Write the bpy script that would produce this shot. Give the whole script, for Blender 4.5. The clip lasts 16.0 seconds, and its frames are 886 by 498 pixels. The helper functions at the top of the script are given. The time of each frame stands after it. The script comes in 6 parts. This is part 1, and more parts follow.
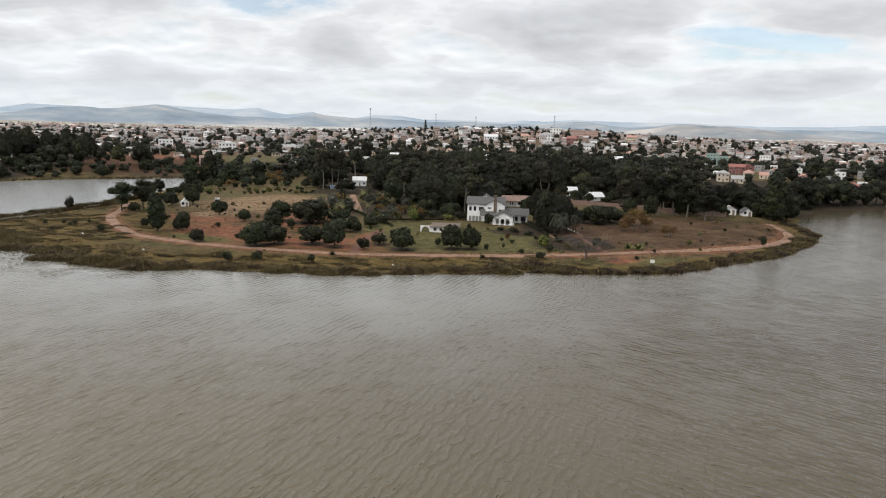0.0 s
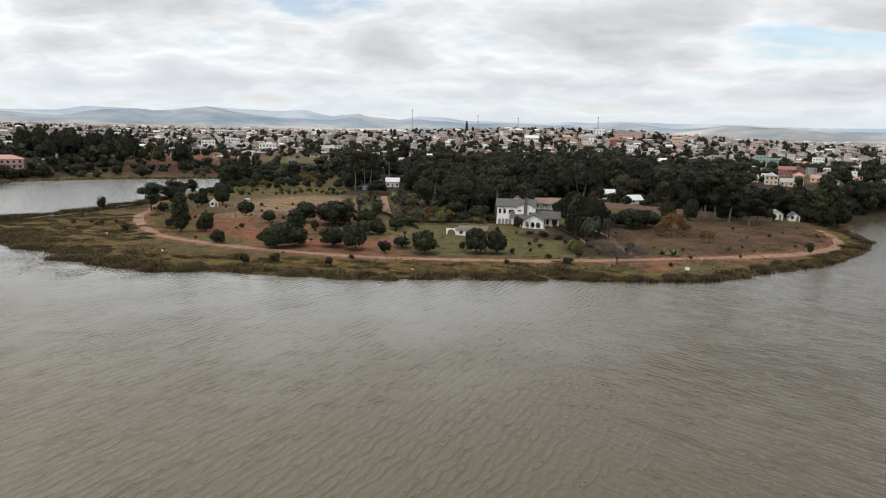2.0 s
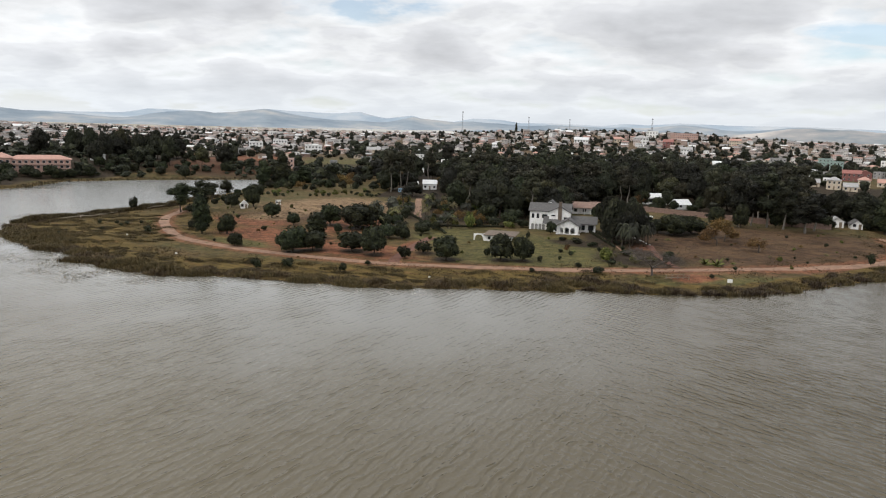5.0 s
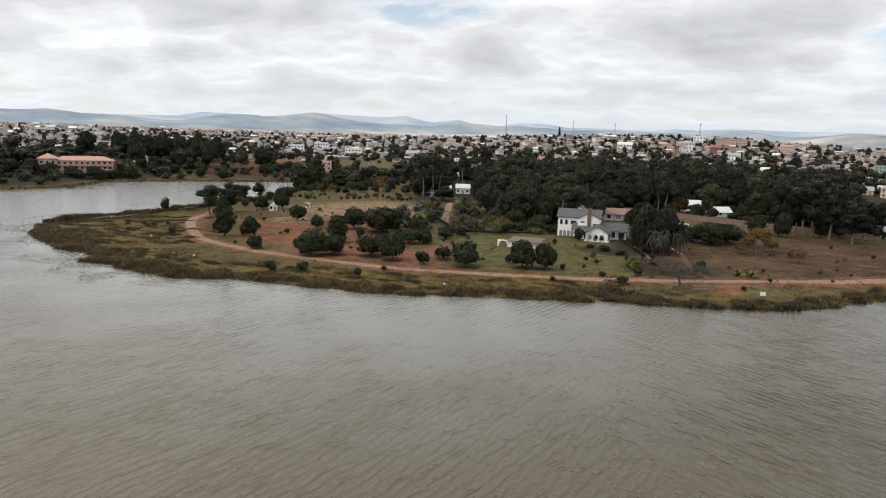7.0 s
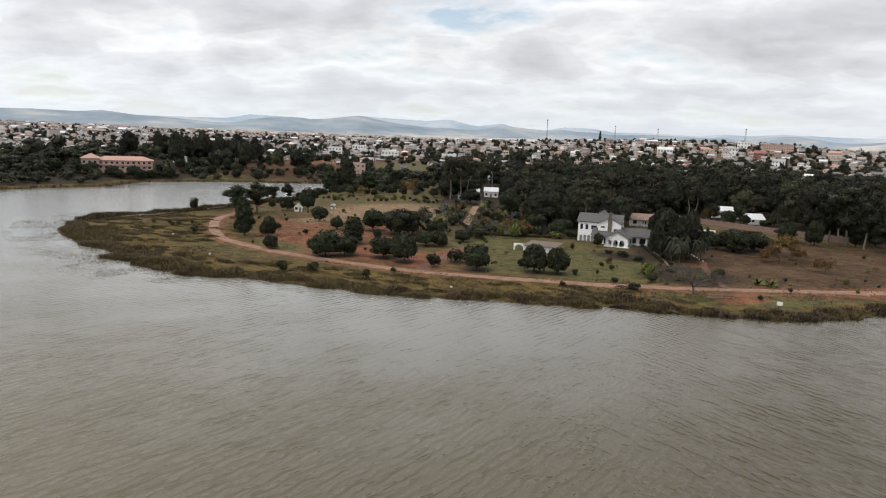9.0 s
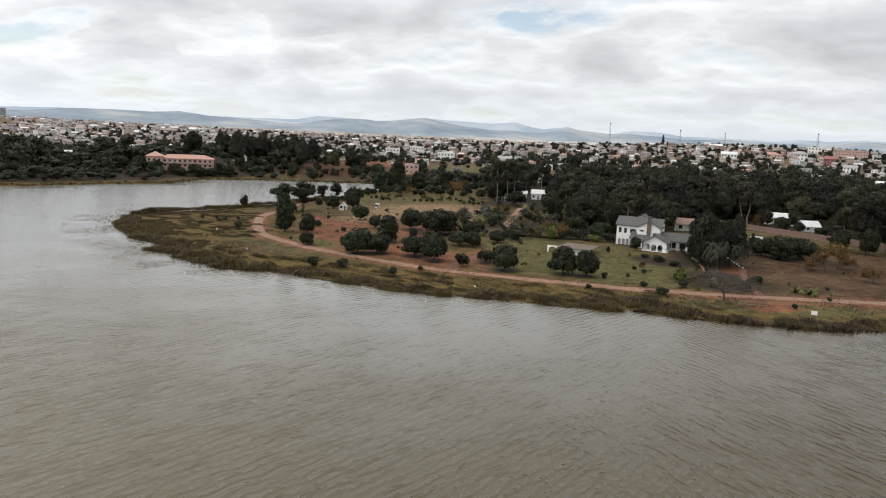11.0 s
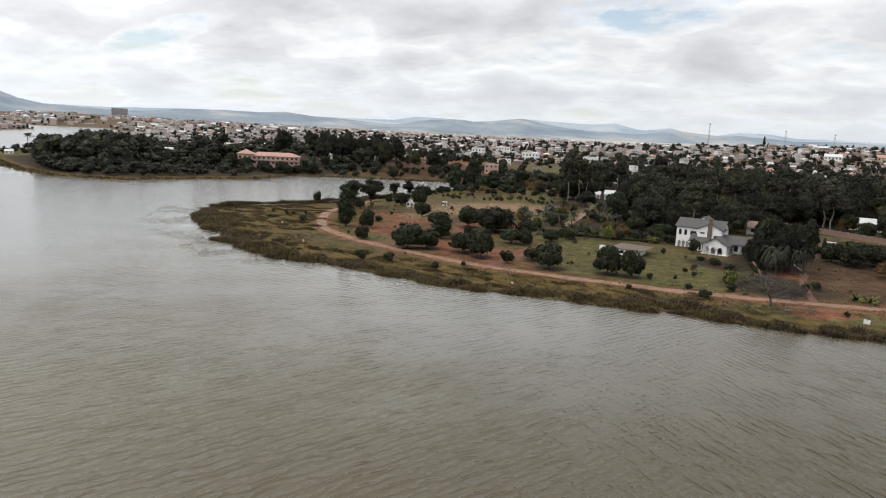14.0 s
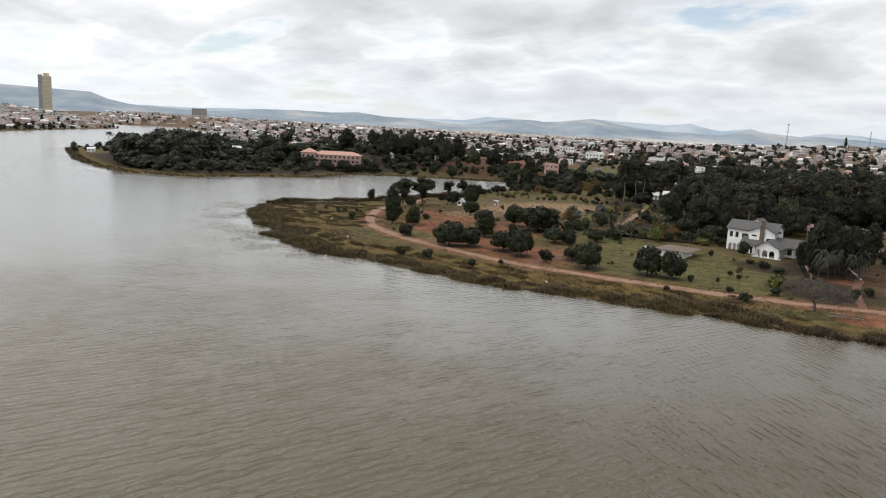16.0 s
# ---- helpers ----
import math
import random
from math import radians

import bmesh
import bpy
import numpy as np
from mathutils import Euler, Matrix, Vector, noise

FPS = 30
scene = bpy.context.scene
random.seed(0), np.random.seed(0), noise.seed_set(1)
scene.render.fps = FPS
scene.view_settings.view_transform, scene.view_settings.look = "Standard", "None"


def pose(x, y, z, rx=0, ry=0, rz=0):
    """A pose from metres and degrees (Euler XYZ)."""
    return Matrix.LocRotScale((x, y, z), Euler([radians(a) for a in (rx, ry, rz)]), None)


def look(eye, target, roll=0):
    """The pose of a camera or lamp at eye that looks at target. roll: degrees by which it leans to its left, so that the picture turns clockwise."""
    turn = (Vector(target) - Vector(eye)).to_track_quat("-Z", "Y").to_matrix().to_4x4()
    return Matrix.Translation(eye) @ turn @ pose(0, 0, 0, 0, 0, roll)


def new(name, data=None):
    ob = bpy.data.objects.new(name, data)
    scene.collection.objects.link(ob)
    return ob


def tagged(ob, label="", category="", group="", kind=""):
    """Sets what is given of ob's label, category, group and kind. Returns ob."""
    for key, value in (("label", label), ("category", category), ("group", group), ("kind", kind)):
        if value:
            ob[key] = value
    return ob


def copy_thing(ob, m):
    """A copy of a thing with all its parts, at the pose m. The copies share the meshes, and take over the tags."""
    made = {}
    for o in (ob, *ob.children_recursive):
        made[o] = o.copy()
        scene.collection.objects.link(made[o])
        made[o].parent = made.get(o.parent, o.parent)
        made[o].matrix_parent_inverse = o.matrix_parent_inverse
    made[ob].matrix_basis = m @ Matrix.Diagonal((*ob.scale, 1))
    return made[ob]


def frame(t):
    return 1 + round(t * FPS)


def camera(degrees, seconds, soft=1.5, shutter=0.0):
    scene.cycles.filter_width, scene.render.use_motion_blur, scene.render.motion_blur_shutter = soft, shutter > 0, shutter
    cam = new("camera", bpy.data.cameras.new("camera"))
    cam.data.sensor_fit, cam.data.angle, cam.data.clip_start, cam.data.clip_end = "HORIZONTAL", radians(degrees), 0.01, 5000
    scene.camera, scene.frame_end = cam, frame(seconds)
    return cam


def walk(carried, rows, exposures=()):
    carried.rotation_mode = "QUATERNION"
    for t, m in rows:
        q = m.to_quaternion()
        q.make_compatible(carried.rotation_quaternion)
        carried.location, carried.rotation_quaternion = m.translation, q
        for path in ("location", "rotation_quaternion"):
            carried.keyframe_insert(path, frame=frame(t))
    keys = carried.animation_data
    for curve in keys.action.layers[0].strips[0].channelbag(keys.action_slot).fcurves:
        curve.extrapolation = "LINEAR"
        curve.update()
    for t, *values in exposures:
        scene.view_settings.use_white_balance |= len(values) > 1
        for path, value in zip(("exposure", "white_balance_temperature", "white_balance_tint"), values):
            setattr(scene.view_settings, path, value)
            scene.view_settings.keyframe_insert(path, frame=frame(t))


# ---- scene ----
cam = camera(63.9, 16.0, 1.1)
PATH = [
    (0, (4.039, -11.955, 33.307), (4.016, -9.984, 32.97), 1.5),
    (0.5, (5.268, -10.333, 33.238), (5.221, -8.362, 32.901), 1.5),
    (1, (6.505, -8.714, 33.163), (6.431, -6.744, 32.826), 1.5),
    (1.5, (7.827, -7.002, 33.045), (7.719, -5.034, 32.708), 1.5),
    (2, (9.093, -5.249, 32.938), (8.946, -3.282, 32.602), 1.5),
    (2.5, (10.211, -3.545, 32.831), (10.041, -1.581, 32.496), 1.5),
    (3, (11.326, -1.8, 32.744), (11.132, 0.162, 32.409), 1.5),
    (3.5, (12.404, -0.01, 32.646), (12.186, 1.95, 32.313), 1.5),
    (4, (13.45, 1.779, 32.608), (13.207, 3.736, 32.275), 1.5),
    (6.5, (19.403, 9.746, 32.39), (19.015, 11.68, 32.06), 1.7),
    (7, (20.881, 10.899, 32.352), (20.459, 12.827, 32.026), 1.8),
    (7.5, (22.452, 11.793, 32.308), (21.998, 13.714, 31.984), 1.9),
    (8, (24.176, 12.515, 32.281), (23.688, 14.427, 31.96), 2.0),
    (8.5, (25.988, 13.075, 32.271), (25.477, 14.982, 31.951), 2.1),
    (9, (27.89, 13.519, 32.257), (27.35, 15.418, 31.937), 2.2),
    (11.5, (37.817, 15.732, 31.981), (37.066, 17.558, 31.66), 2.7),
    (12, (39.876, 16.188, 31.953), (39.087, 17.998, 31.631), 2.7),
    (12.5, (41.842, 16.558, 31.898), (41.018, 18.352, 31.575), 2.8),
    (13, (43.829, 16.999, 31.886), (42.962, 18.772, 31.561), 2.8),
    (13.5, (45.737, 17.451, 31.886), (44.83, 19.203, 31.558), 2.9),
    (14, (47.64, 17.952, 31.886), (46.689, 19.68, 31.555), 2.9),
    (14.5, (49.456, 18.507, 31.869), (48.466, 20.213, 31.536), 3.0),
    (15, (51.192, 19.167, 31.83), (50.16, 20.847, 31.495), 3.0),
    (15.5, (52.798, 19.91, 31.806), (51.728, 21.565, 31.468), 3.0),
    (16, (54.364, 20.657, 31.779), (53.249, 22.283, 31.439), 3.0),
]
walk(cam, [(t, look(eye, target, roll)) for t, eye, target, roll in PATH])

# ---- light ----
world = bpy.data.worlds.new("sky")
scene.world = world
world.use_nodes = True
SUN_EL, SUN_AZ = radians(48), radians(-122)
SUN_DIR = (math.cos(SUN_EL) * math.sin(SUN_AZ), math.cos(SUN_EL) * math.cos(SUN_AZ), math.sin(SUN_EL))


def build_sky():
    nt = world.node_tree
    nt.nodes.clear()
    N, L = nt.nodes.new, nt.links.new
    out = N("ShaderNodeOutputWorld")
    mix = N("ShaderNodeMixShader")
    clear, cloud = N("ShaderNodeBackground"), N("ShaderNodeBackground")
    sky = N("ShaderNodeTexSky")
    sky.sky_type, sky.sun_disc = "NISHITA", False
    sky.sun_elevation, sky.sun_rotation = SUN_EL, SUN_AZ
    clear.inputs["Strength"].default_value = 0.15
    L(sky.outputs[0], clear.inputs["Color"])
    co = N("ShaderNodeTexCoord")
    sep = N("ShaderNodeSeparateXYZ")
    L(co.outputs["Generated"], sep.inputs[0])

    def math_node(op, a, b=None, c=None):
        n = N("ShaderNodeMath")
        n.operation = op
        for i, v in enumerate((a, b, c)):
            if v is None:
                continue
            if isinstance(v, (int, float)):
                n.inputs[i].default_value = v
            else:
                L(v, n.inputs[i])
        return n.outputs[0]

    up = math_node("ADD", math_node("MAXIMUM", sep.outputs[2], 0.0), 0.22)
    comb = N("ShaderNodeCombineXYZ")
    px, py = math_node("DIVIDE", sep.outputs[0], up), math_node("DIVIDE", sep.outputs[1], up)
    L(px, comb.inputs[0])
    L(py, comb.inputs[1])

    def cloud_noise(scale, detail, rough, offset, distortion=0.0):
        mp = N("ShaderNodeMapping")
        mp.inputs["Location"].default_value = offset
        mp.inputs["Scale"].default_value = (0.9, 0.95, 1.0)
        L(comb.outputs[0], mp.inputs[0])
        n = N("ShaderNodeTexNoise")
        n.inputs["Scale"].default_value = scale
        n.inputs["Detail"].default_value = detail
        n.inputs["Roughness"].default_value = rough
        n.inputs["Distortion"].default_value = distortion
        L(mp.outputs[0], n.inputs["Vector"])
        return n.outputs["Fac"]

    def ramp(fac, stops):
        r = N("ShaderNodeValToRGB")
        r.color_ramp.interpolation = "EASE"
        while len(r.color_ramp.elements) < len(stops):
            r.color_ramp.elements.new(0.5)
        for e, (p, c) in zip(r.color_ramp.elements, stops):
            e.position, e.color = p, (*c, 1)
        L(fac, r.inputs[0])
        return r.outputs[0]

    def gap(x, y, rx, ry):
        dx = math_node("DIVIDE", math_node("SUBTRACT", px, x), rx)
        dy = math_node("DIVIDE", math_node("SUBTRACT", py, y), ry)
        q = math_node("ADD", math_node("MULTIPLY", dx, dx), math_node("MULTIPLY", dy, dy))
        return math_node("MAXIMUM", math_node("SUBTRACT", 1.0, q), 0.0)

    body = cloud_noise(2.1, 6, 0.50, (3.1, 0.4, 0))
    lit = cloud_noise(2.1, 6, 0.50, (3.12, 0.34, 0))
    region = cloud_noise(0.7, 2, 0.5, (6.3, 1.9, 0))
    wisps = cloud_noise(6.5, 4, 0.55, (1.7, 5.2, 0))
    thick = math_node("ADD", math_node("MULTIPLY", body, 0.76), math_node("MULTIPLY", wisps, 0.08))
    thick = math_node("ADD", thick, math_node("MULTIPLY", region, 0.16))
    # heavier banks in the deck, and breaks in it
    banks = math_node("ADD", gap(0.43, 2.58, 1.0, 0.26), math_node("ADD", gap(-1.72, 2.27, 0.7, 0.24), gap(1.19, 3.14, 0.8, 0.24)))
    thick = math_node("ADD", thick, math_node("MULTIPLY", banks, 0.06))
    holes = math_node("ADD", gap(-0.66, 2.50, 0.42, 0.24), math_node("ADD", gap(1.157, 2.70, 0.42, 0.12), gap(-2.36, 1.95, 0.4, 0.12)))
    ragged = math_node("MULTIPLY", math_node("SUBTRACT", cloud_noise(5.0, 4, 0.6, (8.2, 2.2, 0)), 0.5), 0.5)
    open_ = math_node("ADD", math_node("SUBTRACT", thick, math_node("MULTIPLY", holes, 0.20)), math_node("MULTIPLY", ragged, holes))
    thick = math_node("SUBTRACT", thick, math_node("MULTIPLY", holes, 0.10))
    shade = ramp(thick, [(0.40, (0.985, 1.0, 1.015)), (0.485, (0.94, 0.958, 0.978)), (0.535, (0.795, 0.81, 0.84)),
                         (0.62, (0.67, 0.685, 0.715))])
    relief = math_node("ADD", 1.0, math_node("MULTIPLY", math_node("SUBTRACT", body, lit), 1.3))
    shaded = N("ShaderNodeVectorMath")
    shaded.operation = "SCALE"
    L(shade, shaded.inputs[0])
    L(relief, shaded.inputs["Scale"])
    cover = ramp(open_, [(0.33, (0.30, 0.30, 0.30)), (0.42, (0.80, 0.80, 0.80)), (0.47, (1, 1, 1))])
    # towards the horizon the cloud deck closes and pales
    low = math_node("SUBTRACT", 1.0, math_node("MULTIPLY", math_node("MAXIMUM", sep.outputs[2], 0.0), 11.0))
    low = math_node("MAXIMUM", low, 0.0)
    pale = N("ShaderNodeMix")
    pale.data_type = "RGBA"
    pale.inputs[7].default_value = (0.83, 0.89, 0.95, 1)
    L(math_node("MULTIPLY", low, 0.8), pale.inputs[0])
    L(shaded.outputs[0], pale.inputs[6])
    L(pale.outputs[2], cloud.inputs["Color"])
    # the veiled sun brightens the clouds round it
    aim = N("ShaderNodeVectorMath")
    aim.operation = "DOT_PRODUCT"
    aim.inputs[1].default_value = SUN_DIR
    L(co.outputs["Generated"], aim.inputs[0])
    toward = math_node("MAXIMUM", math_node("ADD", math_node("MULTIPLY", aim.outputs["Value"], 0.5), 0.5), 0.0)
    glow = math_node("POWER", toward, 4.0)
    bright = math_node("ADD", 0.92, math_node("MULTIPLY", glow, 0.75))
    # the deck thins and brightens towards the zenith
    over = N("ShaderNodeMapRange")
    over.interpolation_type = "SMOOTHSTEP"
    for i, v in enumerate((0.13, 0.6, 1.0, 1.35)):
        over.inputs[i + 1].default_value = v
    L(sep.outputs[2], over.inputs[0])
    L(math_node("MULTIPLY", bright, over.outputs[0]), cloud.inputs["Strength"])
    L(math_node("MAXIMUM", cover, low), mix.inputs[0])
    L(clear.outputs[0], mix.inputs[1])
    L(cloud.outputs[0], mix.inputs[2])
    L(mix.outputs[0], out.inputs[0])


build_sky()
sun = new("sun", bpy.data.lights.new("sun", "SUN"))
sun.data.energy, sun.data.angle, sun.data.color = 1.1, radians(12), (1.0, 0.93, 0.83)
sun.matrix_basis = look([300 * c for c in SUN_DIR], (0, 0, 0))
scene.view_settings.exposure = 0.0

# ---- materials ----


def material(name):
    m = bpy.data.materials.new(name)
    m.use_nodes = True
    nt = m.node_tree
    return m, nt, nt.nodes["Principled BSDF"]


def stops_ramp(nt, fac, stops):
    r = nt.nodes.new("ShaderNodeValToRGB")
    while len(r.color_ramp.elements) < len(stops):
        r.color_ramp.elements.new(0.5)
    for e, (p, c) in zip(r.color_ramp.elements, stops):
        e.position, e.color = p, (*c, 1)
    nt.links.new(fac, r.inputs[0])
    return r.outputs[0]


def noise_of(nt, scale, detail=4, rough=0.6, stretch=None, turn=0.0):
    co = nt.nodes.new("ShaderNodeTexCoord")
    mp = nt.nodes.new("ShaderNodeMapping")
    mp.vector_type = "TEXTURE"
    if stretch:
        mp.inputs["Scale"].default_value = [1 / k for k in stretch]
    mp.inputs["Rotation"].default_value = (0, 0, turn)
    n = nt.nodes.new("ShaderNodeTexNoise")
    n.inputs["Scale"].default_value = scale
    n.inputs["Detail"].default_value = detail
    n.inputs["Roughness"].default_value = rough
    nt.links.new(co.outputs["Object"], mp.inputs[0])
    nt.links.new(mp.outputs[0], n.inputs["Vector"])
    return n.outputs["Fac"]


def mixed(nt, fac, a, b, blend="MIX"):
    n = nt.nodes.new("ShaderNodeMix")
    n.data_type, n.blend_type = "RGBA", blend
    for i, v in ((0, fac), (6, a), (7, b)):
        if isinstance(v, (int, float)):
            n.inputs[i].default_value = v
        elif isinstance(v, tuple):
            n.inputs[i].default_value = (*v, 1)
        else:
            nt.links.new(v, n.inputs[i])
    return n.outputs[2]


def calc(nt, op, a, b=None):
    n = nt.nodes.new("ShaderNodeMath")
    n.operation = op
    for i, v in enumerate((a, b)):
        if v is None:
            continue
        if isinstance(v, (int, float)):
            n.inputs[i].default_value = v
        else:
            nt.links.new(v, n.inputs[i])
    return n.outputs[0]


def bump(nt, bsdf, height, strength, distance):
    b = nt.nodes.new("ShaderNodeBump")
    if isinstance(strength, (int, float)):
        b.inputs["Strength"].default_value = strength
    else:
        nt.links.new(strength, b.inputs["Strength"])
    b.inputs["Distance"].default_value = distance
    nt.links.new(height, b.inputs["Height"])
    nt.links.new(b.outputs[0], bsdf.inputs["Normal"])


def plain(name, color, rough=0.8, var=0.25, scale=1.5, metallic=0.0, relief=0.0, weather=None):
    """A solid surface with stains at two scales and fine relief."""
    m, nt, b = material(name)
    dark = tuple(c * (1 - var) for c in color)
    light = tuple(min(1, c * (1 + var * 0.6)) for c in color)
    base = stops_ramp(nt, noise_of(nt, scale, 5, 0.65), [(0.3, dark), (0.7, light)])
    fine = stops_ramp(nt, noise_of(nt, scale * 9, 3, 0.6), [(0.35, (0.8, 0.8, 0.8)), (0.65, (1, 1, 1))])
    col = mixed(nt, 1.0, base, fine, "MULTIPLY")
    if weather:
        streak = noise_of(nt, 0.8, 4, 0.6, (2.2, 2.2, 0.35))
        f = stops_ramp(nt, streak, [(0.5, (0, 0, 0)), (0.72, (0.6, 0.6, 0.6))])
        col = mixed(nt, f, col, weather)
    nt.links.new(col, b.inputs["Base Color"])
    b.inputs["Roughness"].default_value = rough
    b.inputs["Metallic"].default_value = metallic
    if relief:
        bump(nt, b, noise_of(nt, scale * 12, 3), 0.5, relief)
    return m


def leafy(name, dark, mid, light, rough=0.75, hue=0.06, spread=0.6):
    """Foliage: every leaf clump has its own tone, every plant its own cast."""
    m, nt, b = material(name)
    geo = nt.nodes.new("ShaderNodeNewGeometry")
    col = stops_ramp(nt, geo.outputs["Random Per Island"], [(0.0, dark), (0.55, mid), (1.0, light)])
    info = nt.nodes.new("ShaderNodeObjectInfo")
    hsv = nt.nodes.new("ShaderNodeHueSaturation")
    nt.links.new(col, hsv.inputs["Color"])
    nt.links.new(calc(nt, "ADD", calc(nt, "MULTIPLY", info.outputs["Random"], hue), 0.5 - hue / 2), hsv.inputs["Hue"])
    nt.links.new(calc(nt, "ADD", calc(nt, "MULTIPLY", info.outputs["Random"], spread), 1 - spread / 2), hsv.inputs["Value"])
    patch = stops_ramp(nt, noise_of(nt, 0.5, 3), [(0.3, (0.65, 0.65, 0.65)), (0.7, (1.2, 1.15, 1.05))])
    nt.links.new(mixed(nt, 1.0, hsv.outputs[0], patch, "MULTIPLY"), b.inputs["Base Color"])
    b.inputs["Roughness"].default_value = rough
    b.inputs["Specular IOR Level"].default_value = 0.25
    return m


def island_mat(name, stops, rough=0.8, grime=0.25):
    """One colour for every separate building or roof, picked from the stops."""
    m, nt, b = material(name)
    geo = nt.nodes.new("ShaderNodeNewGeometry")
    r = stops_ramp(nt, geo.outputs["Random Per Island"], stops)
    r.node.color_ramp.interpolation = "CONSTANT"
    g = stops_ramp(nt, noise_of(nt, 0.25, 5, 0.7), [(0.3, (1 - grime,) * 3), (0.7, (1, 1, 1))])
    nt.links.new(mixed(nt, 1.0, r, g, "MULTIPLY"), b.inputs["Base Color"])
    b.inputs["Roughness"].default_value = rough
    return m


def ripples(nt, crest, length, long=0.7, distort=5.2, zone=None):
    """A train of waves: the crests' direction in degrees and the wave length in metres; zone: x where it is weak and where it is strong."""
    co = nt.nodes.new("ShaderNodeTexCoord")
    turn, squash = nt.nodes.new("ShaderNodeMapping"), nt.nodes.new("ShaderNodeMapping")
    turn.inputs["Rotation"].default_value = (0, 0, radians(90 - crest))
    squash.inputs["Scale"].default_value = (1, long, 1)
    wave = nt.nodes.new("ShaderNodeTexWave")
    wave.inputs["Scale"].default_value = 0.314 / length
    wave.inputs["Distortion"].default_value = distort
    wave.inputs["Detail"].default_value = 2.0
    wave.inputs["Detail Scale"].default_value = 1.7
    nt.links.new(co.outputs["Object"], turn.inputs[0])
    nt.links.new(turn.outputs[0], squash.inputs[0])
    nt.links.new(squash.outputs[0], wave.inputs["Vector"])
    patch = stops_ramp(nt, noise_of(nt, 0.24, 4, 0.6, (0.7, 1.3, 1.0), radians(crest)), [(0.36, (0.12, 0.12, 0.12)), (0.62, (1, 1, 1))])
    h = calc(nt, "MULTIPLY", calc(nt, "POWER", wave.outputs["Fac"], 1.8), patch)
    if zone:
        sep = nt.nodes.new("ShaderNodeSeparateXYZ")
        nt.links.new(co.outputs["Object"], sep.inputs[0])
        span = nt.nodes.new("ShaderNodeMapRange")
        span.interpolation_type = "SMOOTHSTEP"
        for i, v in enumerate((*zone, 0.15, 1.0)):
            span.inputs[i + 1].default_value = v
        nt.links.new(sep.outputs[0], span.inputs[0])
        h = calc(nt, "MULTIPLY", h, span.outputs[0])
    return h


def water_material():
    m, nt, b = material("lake_water")
    # muddy brown of the water, painted brighter west and darker east for uneven light
    co = nt.nodes.new("ShaderNodeTexCoord")
    sep = nt.nodes.new("ShaderNodeSeparateXYZ")
    nt.links.new(co.outputs["Object"], sep.inputs[0])
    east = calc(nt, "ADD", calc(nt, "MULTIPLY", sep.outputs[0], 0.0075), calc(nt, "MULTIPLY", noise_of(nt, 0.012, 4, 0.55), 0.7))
    silt_and_light = stops_ramp(nt, east, [(0.05, (0.100, 0.082, 0.050)), (0.95, (0.044, 0.032, 0.012))])
    b.inputs["IOR"].default_value = 1.345
    gust = stops_ramp(nt, noise_of(nt, 0.016, 3, 0.5, (1.0, 2.2, 1.0), 0.5), [(0.32, (0.65, 0.65, 0.65)), (0.62, (1, 1, 1))])
    chop = noise_of(nt, 1.15, 3, 0.55, (0.62, 1.3, 1.0), radians(66))
    fine = noise_of(nt, 2.7, 2, 0.5, (0.7, 1.3, 1.0), radians(58))
    h = None
    for train, metres in ((ripples(nt, 68, 1.30, zone=(55, 15)), 0.14), (ripples(nt, 76, 0.85, zone=(60, 0)), 0.042), (ripples(nt, -42, 1.25, zone=(5, 45)), 0.13),
                          (ripples(nt, -34, 0.8, zone=(10, 50)), 0.038), (chop, 0.13), (fine, 0.045)):
        q = calc(nt, "MULTIPLY", train, metres)
        h = q if h is None else calc(nt, "ADD", h, q)
    calm = nt.nodes.new("ShaderNodeVertexColor")
    calm.layer_name = "calm"
    chan = nt.nodes.new("ShaderNodeSeparateColor")
    nt.links.new(calm.outputs["Color"], chan.inputs[0])
    nt.links.new(calc(nt, "SUBTRACT", 0.19, calc(nt, "MULTIPLY", chan.outputs[1], 0.12)), b.inputs["Roughness"])
    # blue channel mixes the painted pale sky reflection into the base colour
    nt.links.new(mixed(nt, chan.outputs[2], silt_and_light, (0.206, 0.206, 0.196)), b.inputs["Base Color"])
    still = calc(nt, "SUBTRACT", 1.0, calc(nt, "MULTIPLY", chan.outputs[0], 0.85))
    bump(nt, b, h, calc(nt, "MULTIPLY", gust, still), 1.0)
    return m


